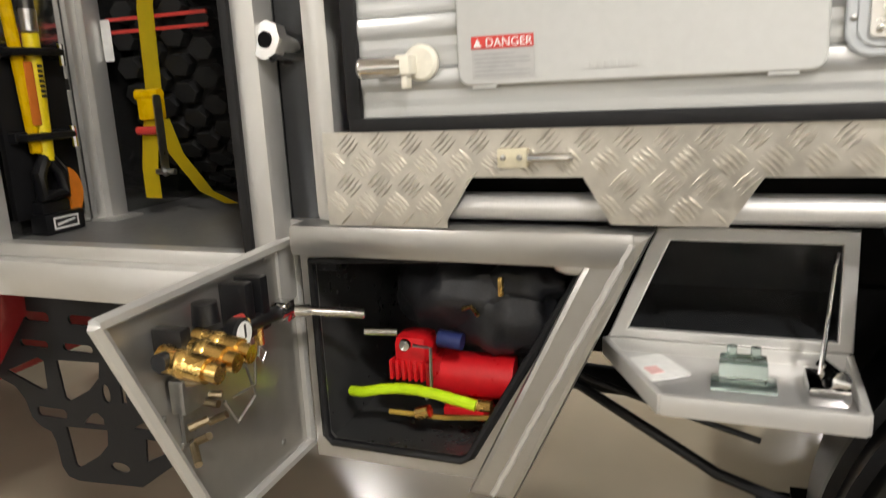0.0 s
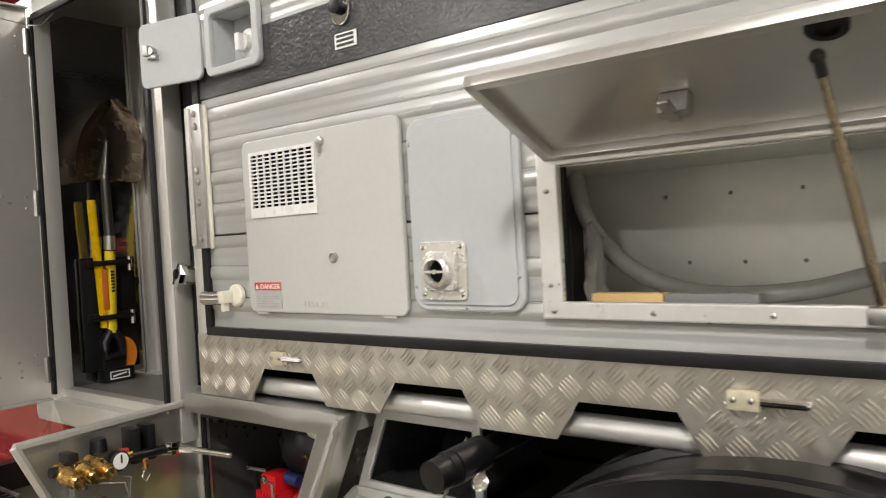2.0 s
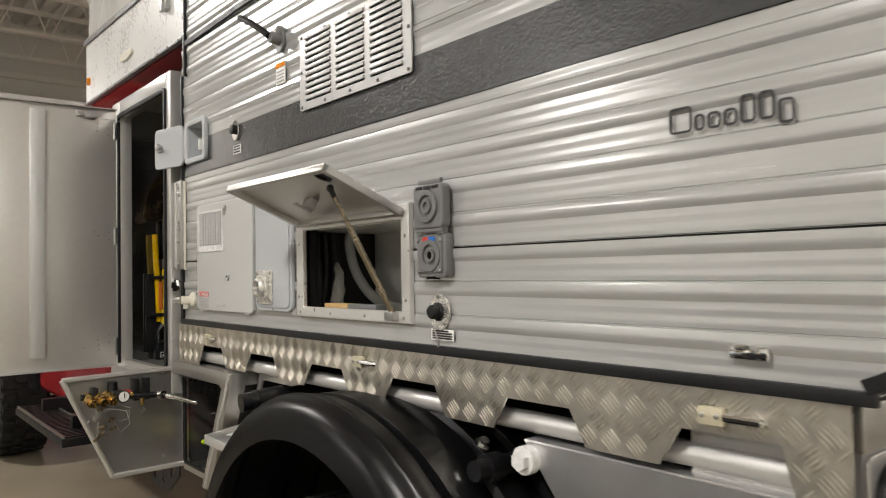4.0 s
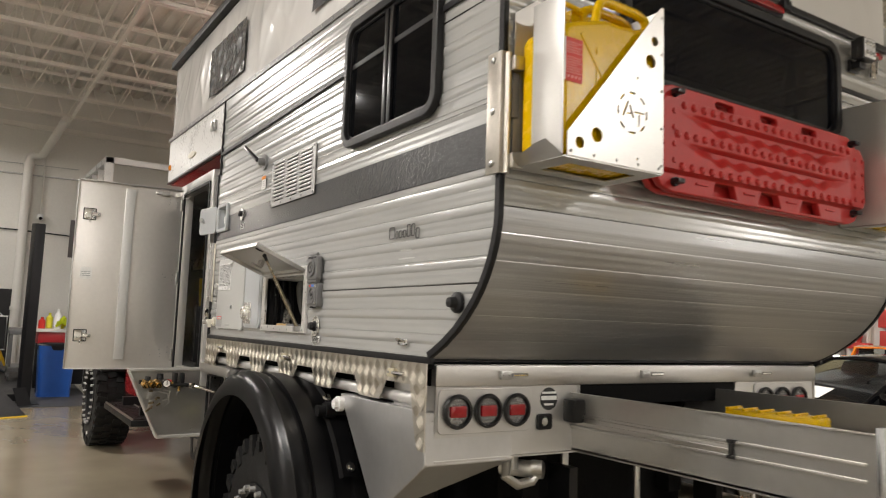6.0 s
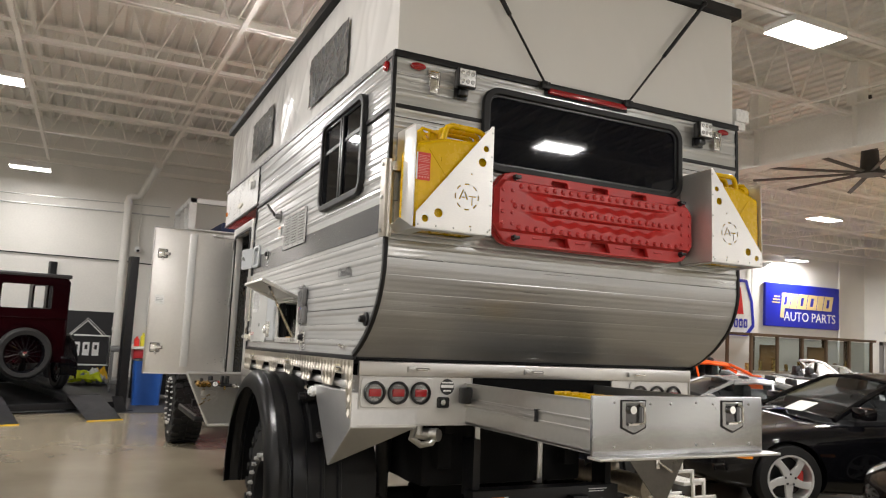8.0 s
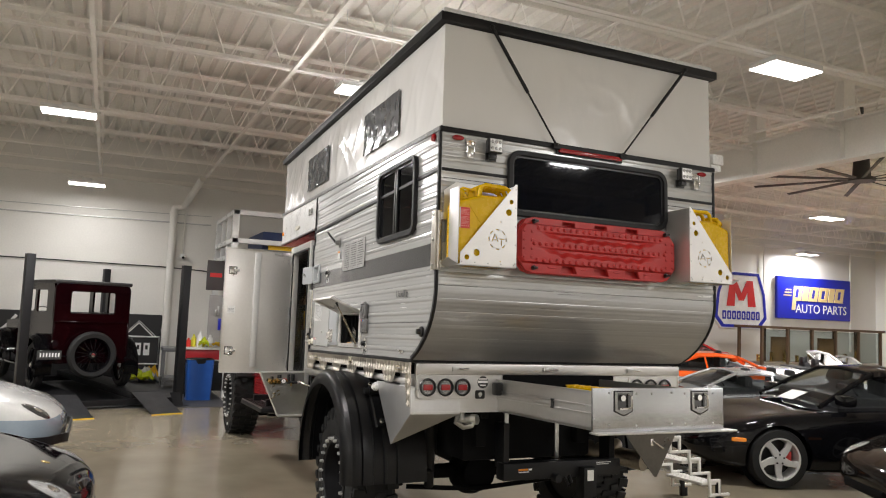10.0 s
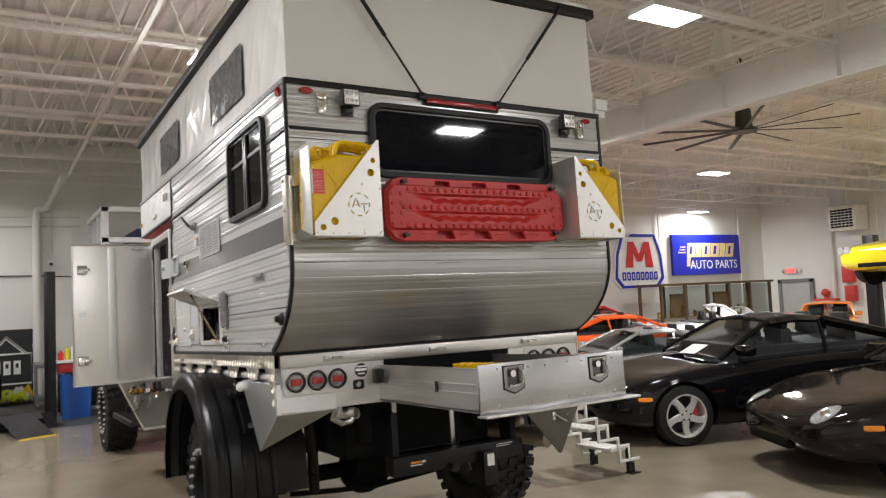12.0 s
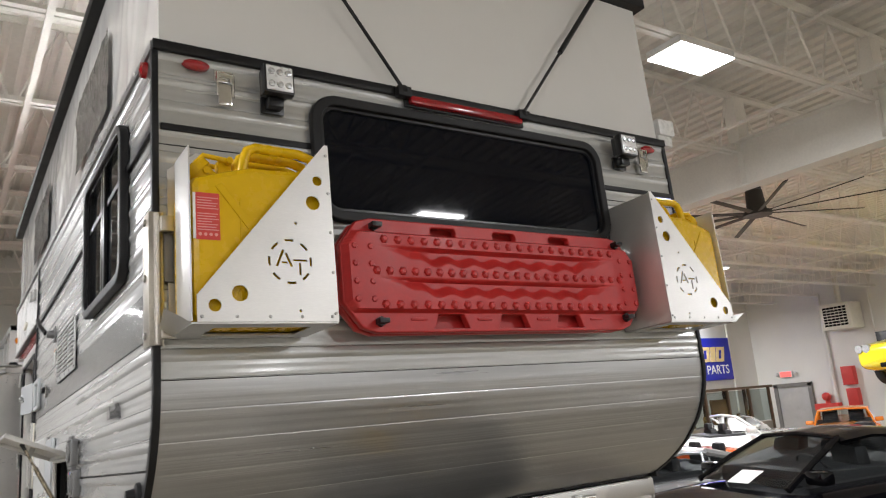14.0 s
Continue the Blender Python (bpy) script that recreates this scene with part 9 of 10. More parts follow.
    if lower is not None:
        def nose_band(z0, z1, off, skip):
            bb = bm_new()
            pl = [(s[0], s[4] * 0.985) for s in stations if s[0] > -1.5][skip:]
            ring_ = [(x, -y) for x, y in pl[::-1]] + [(x, y) for x, y in pl]
            ring_ = [(x + off, y + (off if y > 0 else -off)) for x, y in ring_]
            bot = [bb.verts.new((x, y, z0)) for x, y in ring_]
            top = [bb.verts.new((x, y * 0.985, z1)) for x, y in ring_]
            for k in range(len(ring_) - 1):
                bb.faces.new((bot[k], bot[k + 1], top[k + 1], top[k]))
            bmesh.ops.subdivide_edges(bb, edges=[e for e in bb.edges if e.verts[0].co.z == e.verts[1].co.z], cuts=2, smooth=1.0)
            bmesh.ops.solidify(bb, geom=bb.faces[:], thickness=-0.02)
            return bb
        bb = bm_new()
        bb.from_mesh(body.data)
        bmesh.ops.bisect_plane(bb, geom=bb.verts[:] + bb.edges[:] + bb.faces[:], plane_co=(0, 0, 0.70), plane_no=(0.06, 0, 1), clear_outer=True)
        bb.normal_update()
        for v in bb.verts:
            v.co += v.normal * 0.003
        part("side_band", bb, lower, t, "pale blue lower body band", 40)
        part("bumper", nose_band(0.35, 0.43, 0.014, 0), BLACK_PLASTIC, t, "black wrap-round bumper", 60)
    t.matrix_basis = pose(*at, 0, 0, heading) @ Matrix.Diagonal((size, size, size, 1))
    return t


ST_911 = [(2.22, 0.34, 0.46, 0.50, 0.42), (2.08, 0.22, 0.56, 0.60, 0.70), (1.72, 0.16, 0.70, 0.70, 0.85), (1.35, 0.15, 0.78, 0.74, 0.885), (0.75, 0.15, 0.83, 0.86, 0.88), (0.0, 0.15, 0.87, 0.90, 0.87),
          (-0.8, 0.15, 0.90, 0.92, 0.89), (-1.4, 0.16, 0.88, 0.94, 0.915), (-1.9, 0.26, 0.78, 0.86, 0.85), (-2.2, 0.36, 0.62, 0.68, 0.62)]
CAB_911 = ((0.82, 0.87), (0.12, 1.26), (-0.55, 1.27), (-1.65, 0.96), 0.70, 0.53)
ST_COUPE = [(2.25, 0.32, 0.48, 0.52, 0.45), (2.1, 0.22, 0.58, 0.62, 0.72), (1.7, 0.18, 0.70, 0.74, 0.86), (1.2, 0.17, 0.77, 0.80, 0.88), (0.6, 0.17, 0.82, 0.88, 0.89), (-0.4, 0.17, 0.86, 0.92, 0.89), (-1.3, 0.18, 0.88, 0.94, 0.89), (-1.9, 0.26, 0.86, 0.90, 0.84), (-2.2, 0.36, 0.74, 0.78, 0.70)]
CAB_COUPE = ((0.75, 0.88), (0.0, 1.24), (-0.7, 1.25), (-1.75, 0.96), 0.70, 0.54)
ST_MUSCLE = [(2.38, 0.40, 0.66, 0.70, 0.70), (2.28, 0.28, 0.74, 0.78, 0.86), (1.7, 0.22, 0.84, 0.88, 0.93), (1.0, 0.20, 0.88, 0.94, 0.94), (0.4, 0.20, 0.90, 0.96, 0.94), (-0.6, 0.20, 0.92, 0.97, 0.95), (-1.5, 0.22, 0.93, 0.98, 0.95), (-2.2, 0.32, 0.88, 0.94, 0.90), (-2.38, 0.42, 0.82, 0.86, 0.80)]
CAB_MUSCLE = ((0.62, 0.96), (0.0, 1.29), (-0.85, 1.30), (-1.75, 0.98), 0.74, 0.56)
ST_ROADSTER = [(2.2, 0.36, 0.56, 0.60, 0.55), (2.05, 0.26, 0.64, 0.70, 0.76), (1.5, 0.2, 0.78, 0.80, 0.88), (0.8, 0.2, 0.80, 0.84, 0.88), (0.2, 0.2, 0.82, 0.86, 0.86), (-0.6, 0.2, 0.82, 0.86, 0.86), (-1.3, 0.22, 0.84, 0.84, 0.88), (-1.9, 0.3, 0.76, 0.78, 0.80), (-2.2, 0.4, 0.62, 0.64, 0.55)]
CAB_ROADSTER = ((0.45, 0.86), (0.05, 1.22), (-0.5, 1.2), (-0.9, 0.86), 0.68, 0.58)
ST_WEDGE = [(2.25, 0.34, 0.49, 0.54, 0.50), (2.1, 0.28, 0.62, 0.67, 0.75), (1.7, 0.20, 0.77, 0.80, 0.87), (1.2, 0.18, 0.86, 0.88, 0.89), (0.6, 0.17, 0.88, 0.93, 0.89), (-0.4, 0.17, 0.89, 0.95, 0.89), (-1.3, 0.18, 0.90, 0.96, 0.89), (-1.9, 0.26, 0.86, 0.90, 0.84), (-2.2, 0.36, 0.74, 0.78, 0.70)]
W911 = [(1.33, 0.315), (-1.02, 0.32)]

car("glossy black rear-engined sports coupe with silver five-spoke wheels", "car", ST_911, CAB_911, W911, BLACK_PAINT, (-2.34, 6.50, 0), -112, detail=3, caliper=RED_LABEL)
car("dark brown-black rear-engined sports coupe parked at an angle", "car", ST_911, CAB_911, W911, DARK_PAINT, (0.20, 6.52, 0), -118, detail=3)
car("silver sports coupe with dark seats", "car", ST_COUPE, CAB_COUPE, W911, SILVER_PAINT, (-4.85, 6.95, 0), -112, size=0.84)
car("orange muscle coupe with a white hood stripe", "car", ST_MUSCLE, CAB_MUSCLE, [(1.45, 0.34), (-1.35, 0.34)], ORANGE_PAINT, (-7.3, 9.5, 0), 66, nose="round", size=0.89, stripe=True)
car("white vintage convertible with its top down", "car", ST_ROADSTER, CAB_ROADSTER, [(1.3, 0.33), (-1.2, 0.33)], WHITE_CAR, (-7.9, 12.7, 0), 60, convertible=True, nose="round")
car("second white vintage convertible in the back row", "car", ST_ROADSTER, CAB_ROADSTER, [(1.3, 0.33), (-1.2, 0.33)], WHITE_CAR, (-9.6, 15.8, 0), 60, convertible=True, nose="round", size=0.86)
car("red sports car in the back row", "car", ST_COUPE, CAB_COUPE, W911, mat("red_car_paint", (0.5, 0.01, 0.012), 0.2, 0, 0.05, 5, 40, 0, (1, 1, 1), 0.04, 0.9), (-11.8, 12.6, 0), 90)
car("white and pale blue sports car with black bumper", "car", ST_WEDGE, CAB_COUPE, W911, WHITE_CAR, (-4.66, -4.20, 0), 90, lower=BLUE_GREY)
car("glossy black sports car with oval headlamps", "car", ST_911, CAB_911, W911, BLACK_PAINT, (-1.83, -3.80, 0), 88, detail=3, size=0.97)
car("bright yellow muscle car raised on a post lift", "car", ST_MUSCLE, CAB_MUSCLE, [(1.45, 0.34), (-1.35, 0.34)], YELLOW_PAINT, (-4.3, 15.9, 1.55), -100, nose="round")
ST_TRUCK = [(2.6, 0.42, 0.86, 0.90, 0.78), (2.5, 0.36, 0.94, 1.0, 0.90), (1.6, 0.34, 1.02, 1.06, 0.94), (0.8, 0.32, 1.04, 1.08, 0.95), (-0.5, 0.32, 1.04, 1.08, 0.95), (-2.3, 0.36, 1.04, 1.06, 0.94), (-2.55, 0.42, 1.0, 1.02, 0.90)]
car("orange vintage pickup truck with a paper in its windscreen", "pickup", ST_TRUCK, ((0.75, 1.05), (0.38, 1.46), (-0.45, 1.48), (-0.62, 1.06), 0.76, 0.62), [(1.6, 0.37), (-1.5, 0.37)], PUMPKIN_PAINT, (-7.25, 16.1, 0), -62, nose="round", name="pickup", size=0.76)


def papers():
    for m in (pose(-2.60, 5.78, 0.93, 24, 0, -14), ):
        b = bm_new()
        plate(b, rect(-0.14, -0.11, 0.14, 0.11), [], 0.002, m)
        whole("paper_notice", b, WHITE_LABEL, "white paper notice lying behind the windscreen", "paper", smooth=0)


papers()


# ---- vintage sedan on its lift ----
LIFT = pose(-8.06, -1.33, 0, 0, 0, 198)


def lift():
    t = thing("four_post_lift", "black four-post car lift with yellow-edged ramps", "car lift")
    for s in (-1, 1):
        b = bm_new()
        box(b, 0.9, 5.0, s * 0.64 - 0.23, s * 0.64 + 0.23, 0.14, 0.25, 0.01)
        part("runway", b, BLACK_STEEL, t)
        b = bm_new()
        v = [b.verts.new(p) for p in ((0, s * 0.64 - 0.23, 0.004), (0, s * 0.64 + 0.23, 0.004), (0.92, s * 0.64 + 0.23, 0.25), (0.92, s * 0.64 - 0.23, 0.25))]
        b.faces.new(v)
        bmesh.ops.solidify(b, geom=b.faces[:], thickness=0.012)
        r = part("ramp", b, mat("grey_ramp_steel", (0.07, 0.07, 0.075), 0.45, 0.2, 0.2, 6, 60, 0.0004), t, "dark grey sloping ramp")
        b = bm_new()
        box(b, -0.01, 0.025, s * 0.64 - 0.23, s * 0.64 + 0.23, 0.002, 0.012)
        part("yellow_edge", b, mat("yellow_edge_paint", (0.75, 0.5, 0.01), 0.5), r)
        for x in (0.95, 4.9):
            b = bm_new()
            box(b, x - 0.07, x + 0.07, s * 1.18 - 0.06, s * 1.18 + 0.06, 0, 2.31, 0.008)
            box(b, x - 0.16, x + 0.16, s * 1.18 - 0.14, s * 1.18 + 0.14, 0, 0.015)
            v = [b.verts.new(p) for p in ((x - 0.07, s * 1.18, 0.22), (x - 0.07, s * 1.02, 0.22), (x - 0.28, s * 1.02, 0.02), (x - 0.28, s * 1.18, 0.02))]
            b.faces.new(v)
            part("post", b, BLACK_STEEL, t)
    for x in (0.95, 4.9):
        b = bm_new()
        box(b, x - 0.06, x + 0.06, -1.12, 1.12, 0.05, 0.14, 0.008)
        part("cross_beam", b, BLACK_STEEL, t)
    t.matrix_basis = LIFT


lift()


def sedan():
    MAROON = mat("maroon_sedan_paint", (0.0055, 0.0006, 0.0012), 0.16, 0, 0.1, 5, 40, 0, (1, 1, 1), 0.03, 0.15)
    MAROON.node_tree.nodes["Principled BSDF"].inputs["IOR"].default_value = 1.16
    t = thing("vintage_sedan", "maroon vintage boxy sedan with spare wheel, parked on a lift", "car", "parked cars")
    zf = 0.25
    # local x towards the nose; rear face near x = 0
    b = bm_new()
    rear = [(0.0, 0.42), (-0.03, 0.70), (-0.03, 1.05), (0.03, 1.15), (0.02, 1.60), (0.10, 1.68), (1.85, 1.70), (1.98, 1.62), (1.98, 1.05), (2.9, 1.0), (2.95, 0.5), (2.0, 0.40)]
    holes = [rect(0.40, 1.20, 0.98, 1.55, 0.04, 3), rect(1.12, 1.20, 1.78, 1.55, 0.04, 3)]
    for s in (-1, 1):
        plate(b, rear, holes, 0.035, pose(0, s * 0.555, zf, 90), 0.008)
    part("body_side", b, MAROON, t, "glossy maroon body side", 40)
    b = bm_new()
    plate(b, rect(-0.57, 0.42, 0.57, 1.66, 0.08, 5), [rect(-0.33, 1.20, 0.33, 1.54, 0.03, 3)], 0.04, pose(0.0, 0, zf, 90, 0, -90), 0.008)
    part("rear_panel", b, MAROON, t, "glossy maroon rear panel with one wide window", 40)
    b = bm_new()
    box(b, -0.03, 1.98, -0.585, 0.585, zf + 1.655, zf + 1.715, 0.025)
    part("roof", b, mat("black_roof_cloth", (0.012, 0.011, 0.011), 0.4), t)
    b = bm_new()
    box(b, 0.05, 2.9, -0.53, 0.53, zf + 0.42, zf + 0.50)
    box(b, 1.95, 1.98, -0.53, 0.53, zf + 0.5, zf + 1.10)
    box(b, 2.0, 2.9, -0.5, 0.5, zf + 0.5, zf + 1.02, 0.06)
    box(b, 0.30, 0.45, -0.52, 0.52, zf + 0.5, zf + 1.12, 0.05)
    part("floor_and_seat", b, CABIN, t)
    b = bm_new()
    box(b, -0.05, -0.03, -0.57, 0.57, zf + 1.06, zf + 1.075, 0.004)
    part("waist_moulding", b, MAROON, t)
    b = bm_new()
    lathe(b, [(0.17, 0), (0.18, 0.012), (0.17, 0.024)], 18, pose(1.55, 0.32, zf + 1.12, 0, -55, 0))
    part("steering_wheel", b, CABIN, t)

    def wire_wheel(name, m, r):
        bb = bm_new()
        lathe(bb, [(r * 0.74, -0.055), (r * 0.9, -0.065), (r, -0.03), (r, 0.03), (r * 0.9, 0.065), (r * 0.74, 0.055)], 40, m)
        w = part(name, bb, RUBBER, t)
        bb = bm_new()
        lathe(bb, [(r * 0.75, -0.05), (r * 0.68, -0.02), (r * 0.68, 0.02), (r * 0.75, 0.05)], 36, m)
        lathe(bb, [(0.06, -0.03), (0.06, 0.05), (0.03, 0.065), (0.0001, 0.066)], 16, m)
        for k in range(16):
            a = k * math.pi / 8
            cyl(bb, m @ Vector((0.05 * math.cos(a), 0.05 * math.sin(a), 0.03)), m @ Vector((r * 0.7 * math.cos(a + 0.2), r * 0.7 * math.sin(a + 0.2), 0)), 0.006, 5)
        part("spokes", bb, BLACK_PAINT, w)
        bb = bm_new()
        lathe(bb, [(0.045, 0.05), (0.03, 0.075), (0.0001, 0.078)], 14, m)
        part("hub_cap", bb, CHROME, w)

    for x in (0.42, 2.6):
        for s in (-1, 1):
            wire_wheel("wheel", pose(x, s * 0.66, zf + 0.37, 90 if s < 0 else -90), 0.37)
    wire_wheel("spare_wheel", pose(-0.13, 0.0, zf + 0.56, 0, -90, 0), 0.365)
    for s in (-1, 1):
        b = bm_new()
        pts = []
        for k in range(13):
            a = radians(200 - k * 16)
            pts.append((0.42 + 0.46 * math.cos(a), 0.40 + 0.46 * math.sin(a)))
        rows = [[b.verts.new((x, s * yy, zf + z - dz)) for yy, dz in ((0.54, 0.0), (0.66, -0.005), (0.74, 0.02), (0.77, 0.07))] for x, z in pts]
        for r0, r1 in zip(rows, rows[1:]):
            for k in range(3):
                b.faces.new((r0[k], r0[k + 1], r1[k + 1], r1[k]))
        bmesh.ops.solidify(b, geom=b.faces[:], thickness=0.01)
        part("rear_fender", b, BLACK_PAINT, t, "glossy black rear fender", 50)
        b = bm_new()
        pts = []
        for k in range(11):
            a = radians(170 - k * 16)
            pts.append((2.6 + 0.46 * math.cos(a), 0.40 + 0.46 * math.sin(a)))
        rows = [[b.verts.new((x, s * yy, zf + z - dz)) for yy, dz in ((0.46, 0.0), (0.66, -0.005), (0.74, 0.02), (0.77, 0.07))] for x, z in pts]
        for r0, r1 in zip(rows, rows[1:]):
            for k in range(3):
                b.faces.new((r0[k], r0[k + 1], r1[k + 1], r1[k]))
        bmesh.ops.solidify(b, geom=b.faces[:], thickness=0.01)
        part("front_fender", b, BLACK_PAINT, t, "", 50)
        b = bm_new()
        box(b, 0.85, 2.15, s * 0.72 - 0.11, s * 0.72 + 0.11, zf + 0.34, zf + 0.37, 0.008)
        part("running_board", b, BLACK_PAINT, t)
    b = bm_new()
    box(b, -0.20, -0.19, 0.46, 0.80, zf + 0.50, zf + 0.63, 0.004)
    p = part("number_plate", b, BLACK_INK, t, "black plate with plain white bars", 0)
    b = bm_new()
    for k in range(7):
        box(b, -0.203, -0.2015, 0.489 + k * 0.042, 0.509 + k * 0.042, zf + 0.535, zf + 0.598)
    each("plate_bar", b, WHITE_LABEL, p, "", 0)
    b = bm_new()
    cyl(b, (-0.12, 0.56, zf + 0.74), (-0.20, 0.56, zf + 0.74), 0.05, 16)
    part("tail_lamp", b, BLACK_PAINT, t)
    b = bm_new()
    tube(b, [(-0.05, 0.2, zf + 0.5), (-0.16, 0.45, zf + 0.55), (-0.16, 0.7, zf + 0.62)], 0.012, 8)
    part("plate_bracket", b, BLACK_PAINT, t)
    t.matrix_basis = LIFT @ pose(1.35, 0.13, 0)


sedan()


# ---- signs and fittings on the walls ----
WX = HX0
SIGN_BLUE = mat("sign_blue", (0.012, 0.02, 0.42), 0.35, 0, 0.06, 3, 30)
SIGN_RED = mat("sign_red", (0.62, 0.02, 0.02), 0.4)
SIGN_GOLD = mat("sign_gold", (0.75, 0.58, 0.28), 0.45)
SIGN_WHITE = mat("sign_white", (0.82, 0.82, 0.80), 0.4)


def signs():
    t = thing("hexagon_sign", "white six-sided sign with blue border and red emblem", "sign", at=(WX, 15.9, 1.7))
    cy, cz = 16.02, 2.51
    hexo = [(cy + a * 1.0, cz + c) for a, c in ((-0.78, -0.84), (0.78, -0.84), (1.06, -0.55), (0.98, 0.2), (0.72, 0.84), (-0.72, 0.84), (-0.98, 0.2), (-1.06, -0.55))]
    sh = lambda k: [(cy + (y - cy) * k, cz + (z - cz) * k) for y, z in hexo]
    b = bm_new()
    plate(b, sh(1.04), [], 0.10, REAR(WX + 0.05), 0.01)
    part("panel", b, SIGN_WHITE, t)
    b = bm_new()
    plate(b, sh(1.0), [sh(0.90)], 0.012, REAR(WX + 0.106))
    part("border", b, SIGN_BLUE, t)
    b = bm_new()
    for s in (-1, 1):
        plate(b, [(cy + s * 0.28, cz - 0.20), (cy + s * 0.60, cz - 0.20), (cy + s * 0.46, cz + 0.60), (cy + s * 0.22, cz + 0.60)], [], 0.012, REAR(WX + 0.106))
        plate(b, [(cy + s * 0.22, cz + 0.60), (cy + s * 0.44, cz + 0.60), (cy + s * 0.10, cz - 0.02), (cy, cz - 0.02), (cy, cz + 0.20)], [], 0.012, REAR(WX + 0.107))
    part("emblem", b, SIGN_RED, t, "red peaked emblem")
    b = bm_new()
    for k in range(8):
        y = cy - 0.76 + k * 0.196
        plate(b, rect(y, cz - 0.60, y + 0.15, cz - 0.34, 0.03, 2), [rect(y + 0.045, cz - 0.55, y + 0.105, cz - 0.40)], 0.01, REAR(WX + 0.106))
    each("name_bar", b, SIGN_BLUE, t, "", 0)
    t = thing("parts_sign", "wide blue sign with gold strokes over white lettering", "sign", at=(WX, 19.0, 2.0))
    y0, y1, z0, z1 = 17.55, 20.9, 2.02, 3.36
    b = bm_new()
    plate(b, rect(y0, z0, y1, z1, 0.03, 2), [], 0.10, REAR(WX + 0.05), 0.012)
    part("panel", b, SIGN_BLUE, t)
    b = bm_new()
    y = y0 + 0.62
    for w, d in ((0.40, 0.30), (0.26, 0), (0.40, 0), (0.42, 0), (0.26, 0), (0.40, 0)):
        q = 0.10
        plate(b, [(y, z0 + 0.58 - d), (y + 0.16 if d else y + w, z0 + 0.58 - d), (y + 0.20 if d else y + w, z0 + 0.58), (y + w, z0 + 0.58), (y + w + q, z0 + 1.05), (y + q, z0 + 1.05)], [[(y + 0.15, z0 + 0.68), (y + w - 0.12, z0 + 0.68), (y + w - 0.06, z0 + 0.95), (y + 0.21, z0 + 0.95)]] if w > 0.3 else [], 0.01, REAR(WX + 0.106))
        y += w + 0.04
    for k in range(3):
        plate(b, rect(y0 + 0.26 + 0.05 * k, z0 + 0.82 + 0.09 * k - 0.1, y0 + 0.60, z0 + 0.855 + 0.09 * k - 0.1), [], 0.01, REAR(WX + 0.106))
    each("gold_stroke", b, SIGN_GOLD, t, "", 0)
    b = bm_new()
    lettering(b, "AUTO PARTS", 0.40, REAR(WX + 0.104) @ pose(y0 + 0.80, z0 + 0.20, 0), 0.004)
    each("letter", b, SIGN_WHITE, t, "", 0)
    # black banner with house outline
    t = thing("wall_banner", "black banner with a white house outline hung on the wall", "banner", at=(WX, -2.0, 0.1))
    b = bm_new()
    plate(b, rect(-3.9, 0.05, -0.50, 1.40), [], 0.02, REAR(WX + 0.015))
    part("cloth", b, mat("black_banner", (0.012, 0.012, 0.013), 0.6), t)
    b = bm_new()
    tube(b, [(WX + 0.03, -1.30, 0.93), (WX + 0.03, -1.02, 1.22), (WX + 0.03, -0.72, 0.93)], 0.012, 6)
    tube(b, [(WX + 0.03, -1.24, 0.93), (WX + 0.03, -0.60, 0.93), (WX + 0.03, -0.60, 0.36), (WX + 0.03, -1.30, 0.36)], 0.018, 6)
    tube(b, [(WX + 0.03, -1.36, 0.90), (WX + 0.03, -1.02, 1.27), (WX + 0.03, -0.66, 0.93)], 0.006, 6)
    part("outline", b, SIGN_WHITE, t)
    b = bm_new()
    for k in range(3):
        plate(b, rect(-1.24 + k * 0.17, 0.54, -1.12 + k * 0.17, 0.80), [rect(-1.205 + k * 0.17, 0.66, -1.155 + k * 0.17, 0.75)], 0.006, REAR(WX + 0.03))
    each("plain_bar", b, SIGN_WHITE, t, "", 0)
    b = bm_new()
    for y in (-3.45,):
        tube(b, [(WX + 0.03, y - 0.15, 0.95), (WX + 0.03, y, 1.10), (WX + 0.03, y + 0.15, 1.30)], 0.03, 8)
    part("wrench_shape", b, SIGN_WHITE, t)


signs()


